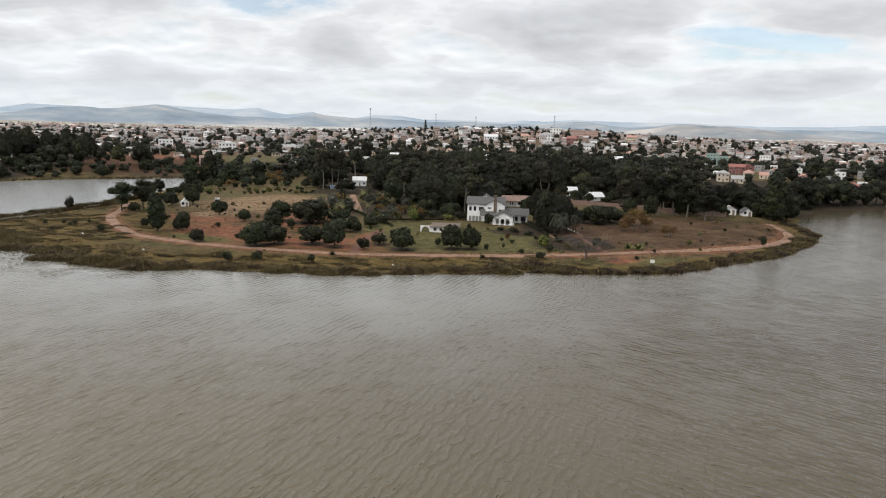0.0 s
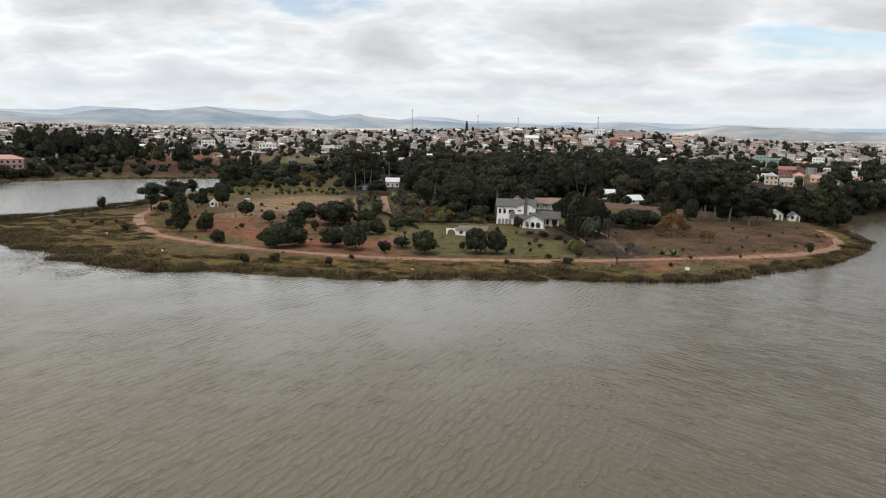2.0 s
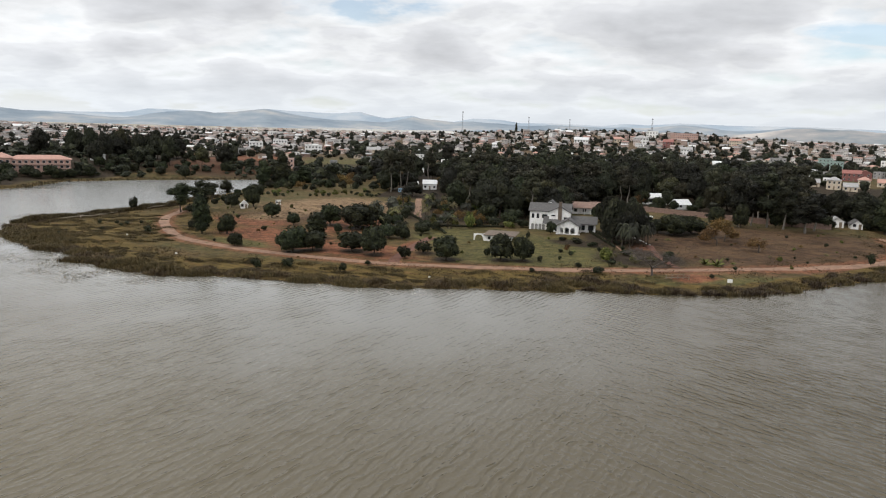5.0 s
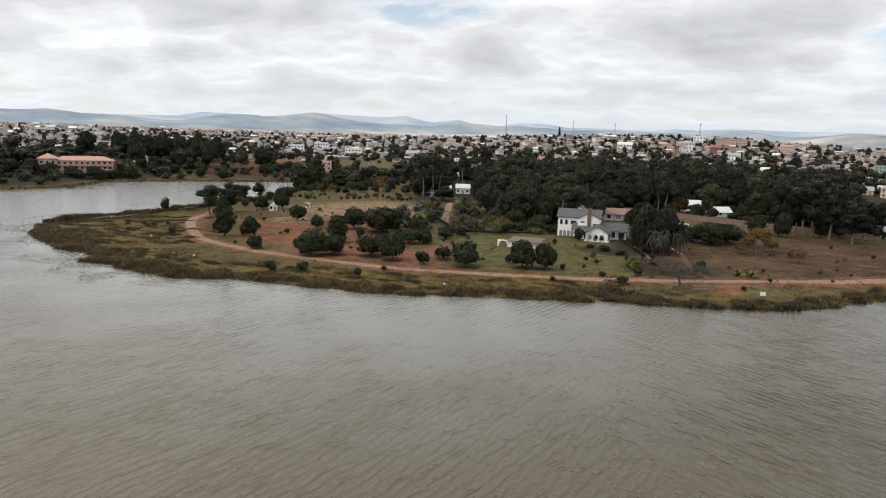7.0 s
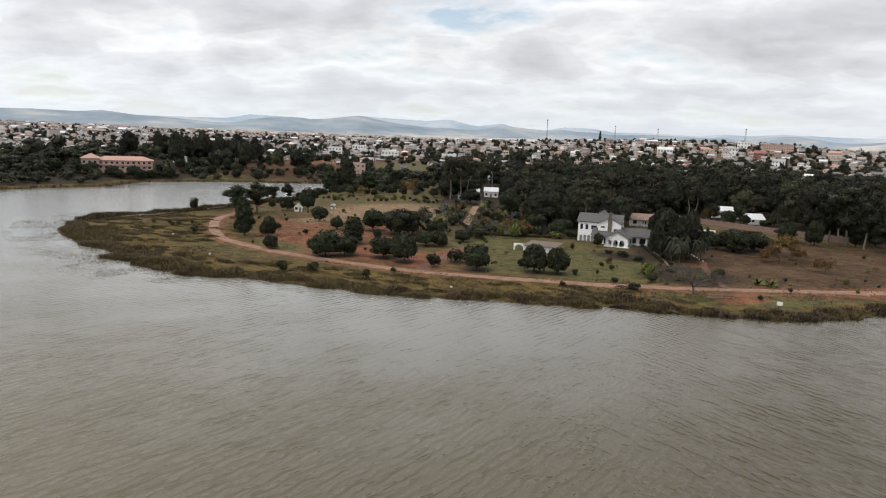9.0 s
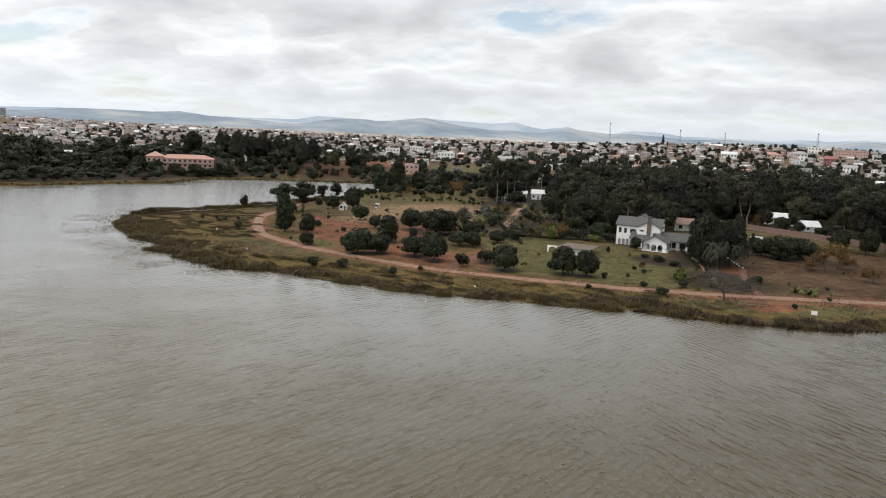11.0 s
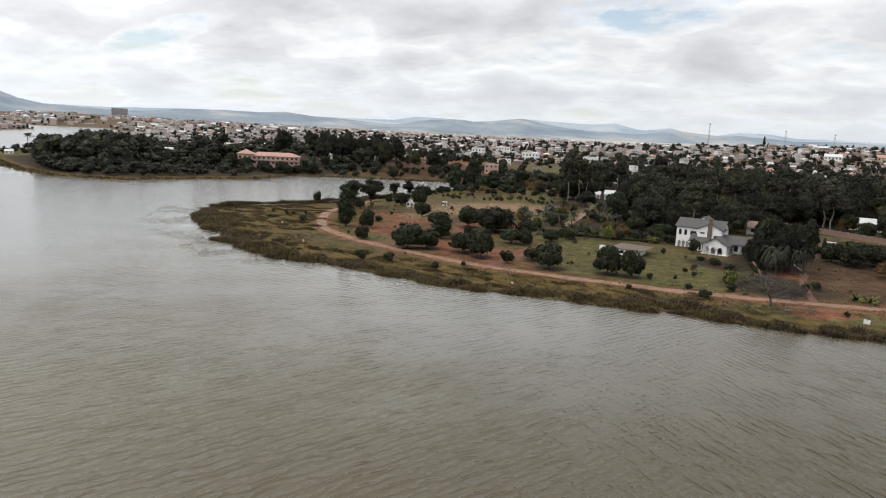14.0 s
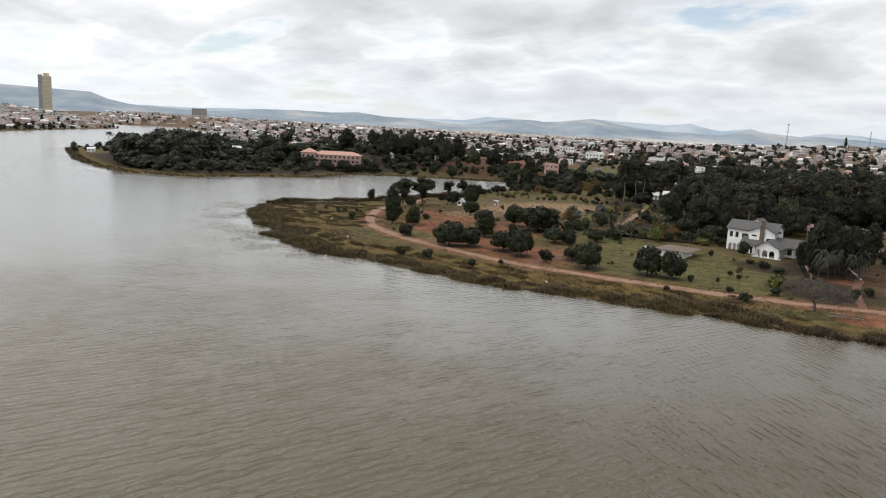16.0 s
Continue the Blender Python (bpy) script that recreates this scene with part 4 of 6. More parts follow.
def make_bare(name, label, leaf, seed, h, w, leaves, bark=BARK, low=False, forks=4):
    """A thin-crowned tree: forked boughs, twigs, and a veil of few leaves."""
    rng = np.random.RandomState(seed)
    top = tagged(new(name), label, "tree")
    wood, tips = Shape(), []

    def grow(p, d, ln, r, depth):
        q = p + d * ln
        mid = (p + q) / 2 + rng.uniform(-1, 1, 3) * ln * 0.08
        wood.tube([tuple(p), tuple(mid), tuple(q)], [r, r * .85, r * .68], 5 if depth < 2 else 3)
        if depth >= forks:
            tips.append(q)
            return
        if depth >= 2:
            tips.append(q)
        for k in range(2 + (rng.rand() < 0.6)):
            e = d + rng.normal(size=3) * (0.55 if depth else 0.75) * np.array((w / h * 1.3, w / h * 1.3, .7)) + np.array((0, 0, 0.12))
            grow(q, e / np.linalg.norm(e), ln * rng.uniform(.68, .88), r * .66, depth + 1)

    grow(np.array((0, 0, -0.2)), np.array((0.05, 0, 1.0)), h * (0.12 if low else 0.27), (0.018 if h > 10 else 0.03) * h, 0)
    part("trunk", wood, bark, top, smooth=True)
    tips = np.array(tips)
    if leaves:
        p = np.repeat(tips, leaves, 0) + rng.normal(size=(len(tips) * leaves, 3)) * h * 0.055
        m = len(p)
        t = rng.normal(size=(m, 3))
        t /= np.linalg.norm(t, axis=1)[:, None]
        b = np.cross(t, rng.normal(size=(m, 3)))
        b /= np.linalg.norm(b, axis=1)[:, None]
        s = 0.145 * rng.uniform(.6, 1.3, (m, 1))
        V = np.stack([p - t * s, p + b * s * .6, p + t * s, p - b * s * .6], 1).reshape(-1, 3)
        i = np.arange(m)[:, None] * 4
        part("crown", mesh_np("crown", V, np.concatenate([i + np.array([[0, 1, 2]]), i + np.array([[0, 2, 3]])]), [leaf]), None, top)
    return top


AUTUMN = [make_bare("autumn_tree", "small spreading tree with thin orange-brown leaves", ORANGE, 100 + i, 5.6, 10.5, 24) for i in range(3)]
BARE_CROWN = make_bare("bare_tree", "wide grey-brown bare tree with a broad net of twigs", DULL, 140, 2.6, 3.4, 0, GREY_BARK, False, 7)
TWIGGY = [make_bare("leafless_shrub", "low grey leafless shrub with many twigs", DULL, 110 + i, 4.4, 8, 5, BARK, True) for i in range(2)]
SKELETON = [make_bare("bare_tree", "tall bare pale-barked tree rising over the wood", GUM, 120 + i, 15, 6, 2, PALE_BARK) for i in range(2)]


def make_palm(name, label, h, fronds, length, leaf, seed, r=0.16, arch=1.0):
    rng = np.random.RandomState(seed)
    top = tagged(new(name), label, "palm")
    trunk = Shape()
    if h > 0.5:
        trunk.tube(wander(rng, (0, 0, -0.2), (rng.uniform(-.05, .05) * h, 0, h), 6, 0.01), [r * 1.4, r, r, r * .9, r * .9, r], 7)
        part("trunk", trunk, BARK, top, smooth=True)
    leafs = Shape()
    for k in range(fronds):
        a = 2 * math.pi * (k + rng.uniform(-.3, .3)) / fronds
        up = rng.uniform(-0.3, 1.1)
        pts = []
        for i in range(6):
            s = i / 5
            out = length * (s - 0.12 * s * s)
            pts.append((out * math.cos(a), out * math.sin(a), max(h, 0.1) + length * (up * s - arch * (0.55 + 0.3 * up) * s * s)))
        for i in range(5):
            w0, w1 = (length * 0.13 * math.sin(math.pi * (0.12 + 0.86 * q / 5)) for q in (i, i + 1))
            sx, sy = -math.sin(a), math.cos(a)
            p, q = pts[i], pts[i + 1]
            for s in (-1, 1):
                leafs.face([p, q, (q[0] + s * sx * w1, q[1] + s * sy * w1, q[2] - w1 * 0.55), (p[0] + s * sx * w0, p[1] + s * sy * w0, p[2] - w0 * 0.55)])
    part("fronds", leafs, leaf, top)
    return top


PALM = make_palm("palm", "tall single palm on the far headland", 9.5, 26, 3.0, MANGO, 130, 0.25)
PALMS = [make_palm("palm", "feathery green palm in the garden", 2.4 + i, 20, 2.4, (FOREST, DULL)[i % 2], 131 + i) for i in range(3)]
TALL_PALMS = [make_palm("palm", "tall dark palm with long drooping fronds beside the lawn", 5.5 + 1.3 * i, 34, 3.6, FOREST, 150 + i, 0.18, 1.5) for i in range(2)]
BANANAS = [make_palm("banana_plant", "banana plant with torn yellow-green leaves", 1.0, 9, 2.4, (FRESH, DULL)[i], 140 + i, 0.14, 1.2) for i in range(2)]
ALOE = [make_palm("aloe", "spiky pale green aloe clump", 0.2, 22, 1.7, FRESH, 145, 0.1, 0.35)]

# trees of the peninsula: kind, x, y, height, width
PLANTED = [
    (BUSHES, -135, 243, 5.2, 4.0), (COLUMNS, -81, 190, 11.0, 4.9), (SPARSE, -111.5, 234, 10.2, 9.0), (SPARSE, -106.5, 240, 11.2, 9.5), (SPARSE, -122, 292, 7.8, 6.5), (SPARSE, -125.5, 285, 7.0, 5.2), (BUSHES, -107, 233, 3.4, 5.0),
    (BUSHES, -87.5, 196.6, 2.7, 3.0), (MANGOS, -74.1, 191.2, 5.4, 4.8), (MANGOS, -64.1, 174.5, 3.4, 3.9), (BUSHES, -96.9, 189.3, 1.9, 2.3), (MANGOS, -102.4, 254.2, 4.8, 5.1),
    (MANGOS, -95.1, 257, 8.0, 6.4), (MANGOS, -73.6, 222.4, 4.7, 5.1), (MANGOS, -61.2, 209, 3.6, 4.1), (COLUMNS, -47.3, 189.1, 7.3, 5.5), (MANGOS, -50.7, 211.9, 6.2, 6.8),
    (MANGOS, -40.8, 208.5, 7.1, 10.3), (BUSHES, -44.5, 199.4, 2.8, 3.2), (MANGOS, -47.3, 171.7, 6.1, 6.9), (MANGOS, -43.2, 174.1, 4.9, 6.0), (MANGOS, -33.5, 175.7, 4.9, 6.3),
    (MANGOS, -26.8, 172.4, 7.0, 6.2), (MANGOS, -28.6, 194.8, 3.9, 5.4), (MANGOS, -24.8, 195.3, 4.3, 4.4), (BUSHES, -19, 170.7, 3.0, 3.6), (MANGOS, -20.9, 204.7, 3.2, 4.8),
    (BUSHES, -15.6, 178, 3.3, 4.9), (MANGOS, -8.9, 171.6, 5.6, 6.1), (SILVER_BUSHES, -42, 258.4, 5.0, 5.1), (SILVER_BUSHES, -43.2, 238.7, 4.6, 5.3), (BUSHES, -49.1, 153.7, 2.3, 2.5),
    (BUSHES, -42.4, 155.6, 2.0, 2.8), (BUSHES, -29.3, 154.5, 2.0, 2.2), (BUSHES, 0.4, 178.6, 2.4, 2.2), (MANGOS, 4.1, 174.9, 6.2, 5.9), (MANGOS, 9.3, 175.5, 5.9, 4.9),
    (BUSHES, 13.5, 175.6, 1.5, 1.4), (BUSHES, 18.2, 179.2, 1.2, 1.1), (BUSHES, 9.4, 207.4, 1.9, 1.5), (LIGHT_BUSHES, -8.7, 218.1, 5.2, 3.3), (AUTUMN, 20.8, 190.5, 3.5, 3.2),
    (LIGHT_BUSHES, 29.3, 180.9, 3.6, 3.6), (WEEPERS, 33.6, 221.2, 11, 8.0), (WEEPERS, 31.8, 228, 8.4, 6.7), (WEEPERS, 38.5, 214, 9.6, 5.6),
    (TWIGGY, 36.1, 180.2, 4.6, 9), (TWIGGY, 41, 184, 4.0, 8), (TWIGGY, 31, 185, 3.2, 6), (BUSHES, 26.6, 166.3, 1.7, 2.9), (BUSHES, 11.9, 164.1, 1.1, 1.6),
    (MANGOS, 52.8, 226.5, 6.1, 8.0), (MANGOS, 58.5, 232, 5.4, 7.5), (MANGOS, 48, 229, 4.2, 5), (AUTUMN, 62.3, 213.7, 8.2, 11), (AUTUMN, 63, 224.5, 9, 12), (AUTUMN, 71.6, 205.8, 7.4, 10), (AUTUMN, 66, 221, 7, 9),
    (ALOE, 56, 183, 3.0, 4.2), (ALOE, 53.5, 184.5, 2.4, 3.4), (MANGOS, 70.6, 255, 6.3, 5.0), (MANGOS, 78.3, 253.4, 8.1, 5.6), (COLUMNS, 42.3, 246, 8.9, 4.5),
    (COLUMNS, 131, 268, 18.5, 9.5), (COLUMNS, 135, 275, 15, 8), (COLUMNS, 128.5, 266, 12, 7), (MANGOS, 137, 271, 8, 8), (LIGHT_BUSHES, 147, 287, 4.8, 6.1), (BUSHES, 97.8, 200.5, 3.2, 2.2),
    (MANGOS, 107.4, 277.2, 8.9, 6.9), (MANGOS, 101.8, 283, 6.5, 7.1), (MANGOS, 92, 262, 5.0, 4.4), (MANGOS, 99, 268, 5.6, 4.6), (BUSHES, 30.5, 176, 1.6, 2.6),
    (BUSHES, 46, 189.5, 1.8, 2.4), (BUSHES, 44, 183, 2.4, 1.8), (BUSHES, 22.5, 171.5, 1.2, 2.0), (BUSHES, -78, 203, 2.0, 3.0), (BUSHES, -66, 198, 1.4, 2.2), (BUSHES, -55, 181, 1.3, 2.0),
    (BUSHES, 23, 203, 1.5, 3.4), (BUSHES, 27, 199, 1.3, 3.0), (BUSHES, 19, 206, 1.1, 2.4), (BUSHES, 35, 190, 1.4, 3.2), (BUSHES, 15.6, 214.6, 4.0, 3.4), (LIGHT_BUSHES, 3, 224, 2.2, 4.0),
    (BUSHES, 7, 226.5, 2.6, 4.4), (BUSHES, -2, 226, 3.0, 5.0), (MANGOS, 3, 231, 5.0, 6.0), (MANGOS, -5, 234, 6.0, 7.0)]
SIZES = {id(MANGOS): (5.4, 6), id(COLUMNS): (9.3, 4.2), id(BUSHES): (2.4, 3), id(LIGHT_BUSHES): (2.8, 3), id(SILVER_BUSHES): (4, 4), id(AUTUMN): (6.2, 7.5), id(TWIGGY): (4.4, 8),
         id(SPARSE): (11.4, 7.5), id(WEEPERS): (10, 5), id(ALOE): (1.8, 3.2)}
T = np.random.RandomState(21)
for kind, x, y, h, w in PLANTED:
    h0, w0 = SIZES[id(kind)]
    if kind is MANGOS:
        w, h = w * 1.13, h * 1.06
    put(kind[T.randint(len(kind))], spot(x, y, T.uniform(0, 360), w / w0, w / w0, h / h0))
put(CYPRESS, spot(46, 237.4))
put(CYPRESS, spot(43.7, 227.2))
put(PALM, spot(-470, 326, 0, 1.25))
put(BARE_CROWN, spot(38.5, 167.5, 70, 4.4, None, 3.2))
put(BARE_CROWN, spot(37, 181, 200, 3.0, None, 2.0))


def hedge(line, w, h, label):
    """A low clipped hedge along a line: stems, and a leafy body with an uneven top."""
    pts = smooth_line(line, 0.55)
    lobes = [(x, y, height(x, y) + h * 0.42, w * T.uniform(.42, .6), w * T.uniform(.42, .6), h * T.uniform(.45, .62)) for x, y in pts]
    V, F = crown_arrays(lobes, 16, 0.16, len(pts), ICO1)
    x0, y0 = line[0]
    o = np.array((x0, y0, height(x0, y0)))
    top = tagged(new("hedge"), label, "hedge", group="garden hedges")
    top.matrix_basis = pose(*o)
    part("foliage", mesh_np("foliage", V - o, F, [MANGO]), None, top)


hedge([(26.2, 227.8), (29.5, 213), (32.9, 199.3)], 0.8, 0.8, "low dark clipped hedge beside the villa's path")
hedge([(28.3, 227.3), (31.2, 215), (34.2, 203.3)], 0.8, 0.8, "low dark clipped hedge beside the villa's path")
hedge([(-24, 229), (-19, 217.5), (-14.5, 206.5)], 0.9, 0.7, "low dark hedge across the garden lawn")
hedge([(-19, 220), (-10, 221.5), (1, 224.5)], 1.0, 0.8, "low dark hedge across the garden lawn")
hedge([(-33, 246), (-27, 233), (-25, 226)], 0.9, 0.8, "low dark hedge along the pale garden path")

put(AUTUMN[0], spot(50, 302, 30, 1.25), "golden-leaved tree at the wood's edge")
for x, y, h, w in ((63.5, 297.5, 4, 4), (70, 295, 2.6, 4), (58, 298, 5, 6), (52, 306, 7, 7), (63, 310, 7, 6), (74, 299, 6, 5), (55, 292, 3, 4), (71, 296, 2.5, 4), (-268, 338, 7, 9), (-258, 343, 6.5, 8), (-249, 349, 7, 9), (-277, 335, 8.5, 9), (-262, 334, 5, 7), (-252, 341, 5, 7), (-243, 347, 6, 7), (-273, 328, 6, 8), (-284, 324, 8, 9), (-293, 322, 8, 9), (-236, 362, 7, 8),
                   (-286, 332, 7, 8), (-242, 356, 5, 6), (34, 246, 4, 5), (32, 250, 6, 6), (47, 246, 3, 4), (45, 242, 2.2, 3.4), (110, 270, 5, 6), (128, 279, 8, 7), (112, 283, 7, 7), (126.5, 273, 6, 6), (113, 272, 3, 4), (131, 266, 9, 8), (134, 274, 10, 8), (-58, 330, 5, 5)):
    put(MANGOS[T.randint(len(MANGOS))], spot(x, y, T.uniform(0, 360), w / 6, None, h / 5.4))

for _ in range(26):
    x, y = T.uniform(28, 47), T.uniform(174, 197)
    if abs(x - 43.5) > 2:
        put(TWIGGY[T.randint(2)], spot(x, y, T.uniform(0, 360), T.uniform(0.35, 0.7)))

for _ in range(46):
    put((BUSHES, LIGHT_BUSHES)[T.randint(2)][T.randint(2)], spot(T.uniform(-112, -56), T.choice((299, 305, 311, 316)) + T.uniform(-1, 1), T.uniform(0, 360), T.uniform(0.35, 0.8)), "low green shrub in a row beside the field", "shrub rows")

# garden between the house and the field: palms, bananas and shrubs
for _ in range(230):
    x, y = T.uniform(-44, 4), T.uniform(210, 294)
    if abs(x - (-29 - (y - 240) * 0.17)) < 2.5 or (y < 222 and x > -14):
        continue
    kind = (PALMS, BANANAS, BUSHES, BUSHES, LIGHT_BUSHES, SILVER_BUSHES, MANGOS, PALMS, AUTUMN)[T.randint(9)]
    s = T.uniform(0.55, 1.15) * (0.6 if kind is MANGOS else 0.5 if kind is SILVER_BUSHES else 1)
    put(kind[T.randint(len(kind))], spot(x, y, T.uniform(0, 360), s))
for x, y, h, w in ((36.5, 206, 8.5, 6.5), (40, 208, 9.0, 6.5), (34.5, 214, 11.0, 8.0), (38, 217, 10.0, 7.5), (32.5, 205, 7.0, 5.0)):
    put(WEEPERS[T.randint(2)], spot(x, y, T.uniform(0, 360), w / 5, None, h / 10))
for x, y in ((35, 201), (38, 203.5), (41, 203), (33.8, 205.5), (42.5, 207), (37, 200)):
    put(TALL_PALMS[T.randint(2)], spot(x, y, T.uniform(0, 360), T.uniform(0.6, 0.8), None, T.uniform(0.85, 1.1)))

# ---- the wood behind the house ----
CLEAR = [(-39, 325, 7), (-37, 312, 7), (-34, 300, 6), (-32, 290, 5), (-52, 310, 8), (-48, 300, 8), (-50, 318, 7), (-42, 326, 9), (-40, 313, 7), (67, 305, 17), (60, 318, 10), (-44, 339, 10), (-53, 322, 7), (121, 277, 9), (40, 252, 14), (88, 283, 9), (105, 275, 8), (152, 345, 24), (-20, 290, 6), (60, 290, 8), (20, 304, 10), (38, 300, 10), (33, 484, 12), (-34, 501, 9), (21, 420, 9)]


def wooded(x, y):
    if any((x - a) ** 2 + (y - b) ** 2 < r * r for a, b, r in CLEAR):
        return 0.0
    east = ease(-62, -30, x) * (1 - ease(140, 175, x)) * (1 if y > 296 - 0.1 * x else 0) * (1 - 0.75 * ease(380, 460, y))
    cone = (x - 9) / (y + 9)
    if y > 298 and 0.335 < cone < 0.455:
        return 0.005
    if y > 345 and 0.455 <= cone < 0.60:
        return 0.035
    near = 1.0 if (-20 < x < 22 and 262 < y < 300) or (-8 < x < 16 and 246 < y < 264) else 0.0
    left = 0.6 * ease(-150, -138, x) * (1 - ease(-60, -40, x)) * ease(318, 330, y) * (1 - ease(390, 420, y))
    bank = 0.9 if 150 < x < 330 and 318 + (x - 188) * 0.2 < y < 400 + (x - 150) * 0.2 else 0.0
    return max(float(east), near, float(left), bank)


wood_spots = []
for _ in range(9000):
    x, y = T.uniform(-150, 330), T.uniform(244, 520)
    if T.rand() > wooded(x, y) or height(x, y) < 0.5:
        continue
    gap = 5.4 if y < 330 else 6.6
    if all((x - a) ** 2 + (y - b) ** 2 > gap * gap for a, b in wood_spots):
        wood_spots.append((x, y))
wood_spots.sort(key=lambda p: math.hypot(p[0] - 30, p[1]))
for k, (x, y) in enumerate(wood_spots[:290]):
    r = T.rand()
    left_low = x < -60
    if r < (0.0 if left_low else 0.13):
        put(GUMS[T.randint(3)], spot(x, y, T.uniform(0, 360), T.uniform(0.8, 1.1), None, T.uniform(0.85, 1.12)), group="trees of the wood")
    elif r < (0.0 if left_low else 0.15):
        put(SKELETON[T.randint(2)], spot(x, y, T.uniform(0, 360), T.uniform(0.8, 1.1)), group="trees of the wood")
    elif r < 0.16:
        put(AUTUMN[T.randint(3)], spot(x, y, T.uniform(0, 360), T.uniform(1.0, 1.5)), group="trees of the wood")
    else:
        s = T.uniform(0.6, 1.05) * (0.42 if left_low else 1)
        put(SPREADS[T.randint(6)], spot(x, y, T.uniform(0, 360), s * T.uniform(.85, 1.2), None, s * T.uniform(0.75, 1.4)), group="trees of the wood")
for x, y in ((92, 284), (96.5, 287), (102, 289), (84, 285), (109, 288), (76, 289), (14, 292), (30, 309), (44, 312), (-6, 298)):
    put(GUMS[T.randint(3)], spot(x, y, T.uniform(0, 360), 0.85, None, T.uniform(0.85, 1.05)), group="trees of the wood")
for x, y, h, w in ((78, 256, 17, 6.5), (89, 262, 19, 7.5), (93.5, 259, 18, 6.5), (98.5, 253, 12, 8), (84, 263, 15, 6), (71, 258, 7.5, 5), (104, 261, 13, 7)):
    put(TALL_DARK[T.randint(2)], spot(x, y, T.uniform(0, 360), w / 6, None, h / 18.5))
for x, y in ((-56.6, 319), (-50.4, 325.7), (-53, 323)):
    put(GUMS[T.randint(3)], spot(x, y, T.uniform(0, 360), 0.9, None, 1.15))
for x, y, h, w in ((-130, 350, 14, 7), (-121.5, 354, 16, 8), (-125, 358, 13, 7), (-112, 360, 10, 8)):
    put(COLUMNS[T.randint(2)], spot(x, y, T.uniform(0, 360), w / 4.2, None, h / 9.3), "tall dark eucalyptus by the inlet")


for k in range(26):
    f = k / 25
    x, y = -113 - 12 * f + T.uniform(-3, 3), 262 + 80 * f + T.uniform(-2, 2)
    put((MANGOS, BUSHES, MANGOS)[k % 3][T.randint(3)], spot(x, y, T.uniform(0, 360), T.uniform(0.35, 0.72)), "dark bushy tree in the hedge by the inlet", "hedge by the inlet")

# undergrowth along the wood's edge and shrubs strewn over the peninsula
for _ in range(900):
    x, y = T.uniform(-140, 150), T.uniform(244, 345)
    if wooded(x, y) > 0.4 and not all((x - a) ** 2 + (y - b) ** 2 > 9 for a, b in wood_spots[:300]) and T.rand() < 0.55:
        put(BUSHES[T.randint(3)], spot(x, y, T.uniform(0, 360), T.uniform(1.0, 1.9)), "dark undergrowth bush at the wood's edge", "undergrowth")
for _ in range(230):
    x, y = T.uniform(-120, 118), T.uniform(160, 262)
    q = np.array([x]), np.array([y])
    if shore_dist(*q)[0] < 9 or (5 < x < 34 and 212 < y < 240) or (-6 < x < 8 and 194 < y < 208) or min(math.hypot(x - a, y - b) for a, b in TRACK_LINE) < 4:
        continue
    kind = (BUSHES, BUSHES, LIGHT_BUSHES, BANANAS, ALOE, AUTUMN)[T.randint(6)]
    put(kind[T.randint(len(kind))], spot(x, y, T.uniform(0, 360), T.uniform(0.22, 0.55) * (0.6 if kind is AUTUMN else 1)))


def far_tree(seed, tall, n, per_m2, size):
    """An uneven dark crown of n lobes with clumps of leaves."""
    rng = np.random.RandomState(seed)
    h = (5.5, 7.0, 9.5)[tall]
    lobes = [(0, 0, h * 0.47, 2.3, 2.3, h * 0.40)]
    for q in range(n):
        a, r = q * 2.4 + rng.uniform(-.4, .4), rng.uniform(0.9, 2.2)
        lobes.append((r * math.cos(a), r * math.sin(a), h * rng.uniform(0.30, 0.78), rng.uniform(1.3, 2.0), rng.uniform(1.3, 2.0), h * rng.uniform(0.14, 0.24)))
    return crown_arrays(lobes, per_m2, size, seed, ICO1, 0.0, 0.93)


FAR_TREES = [far_tree(200 + i, i % 3, 6, 0.9, 0.62) for i in range(6)]
TOWN_TREES = [far_tree(230 + i, i % 3, 3, 0.2, 0.9) for i in range(6)]


def forest(name, spots, label, category, mat, smin=0.7, smax=1.4, kinds=FAR_TREES):
    """Many far trees in one mesh."""
    V, F, n = [], [], 0
    P = np.array(spots)
    Z = land(P[:, 0], P[:, 1])
    for (x, y), z in zip(spots, Z):
        v, f = kinds[T.randint(len(kinds))]
        a, s = T.uniform(0, 6.28), T.uniform(smin, smax)
        c, q = math.cos(a), math.sin(a)
        w = v * np.array((s, s, s * T.uniform(.6, 1.0)))
        V.append(np.column_stack([w[:, 0] * c - w[:, 1] * q + x, w[:, 0] * q + w[:, 1] * c + y, w[:, 2] + z - 0.3]))
        F.append(f + n)
        n += len(v)
    tagged(new(name, mesh_np(name, np.concatenate(V), np.concatenate(F), [mat])), label, category, kind="stuff")


forest("far_wood", wood_spots[290::2], "dark crowns of the wood behind the house", "trees", FOREST, 0.9, 1.6)
forest("far_wood_edge", wood_spots[291::2], "green crowns of the wood behind the house", "trees", WOOD_LEAF, 0.9, 1.6)

# ---- buildings ----


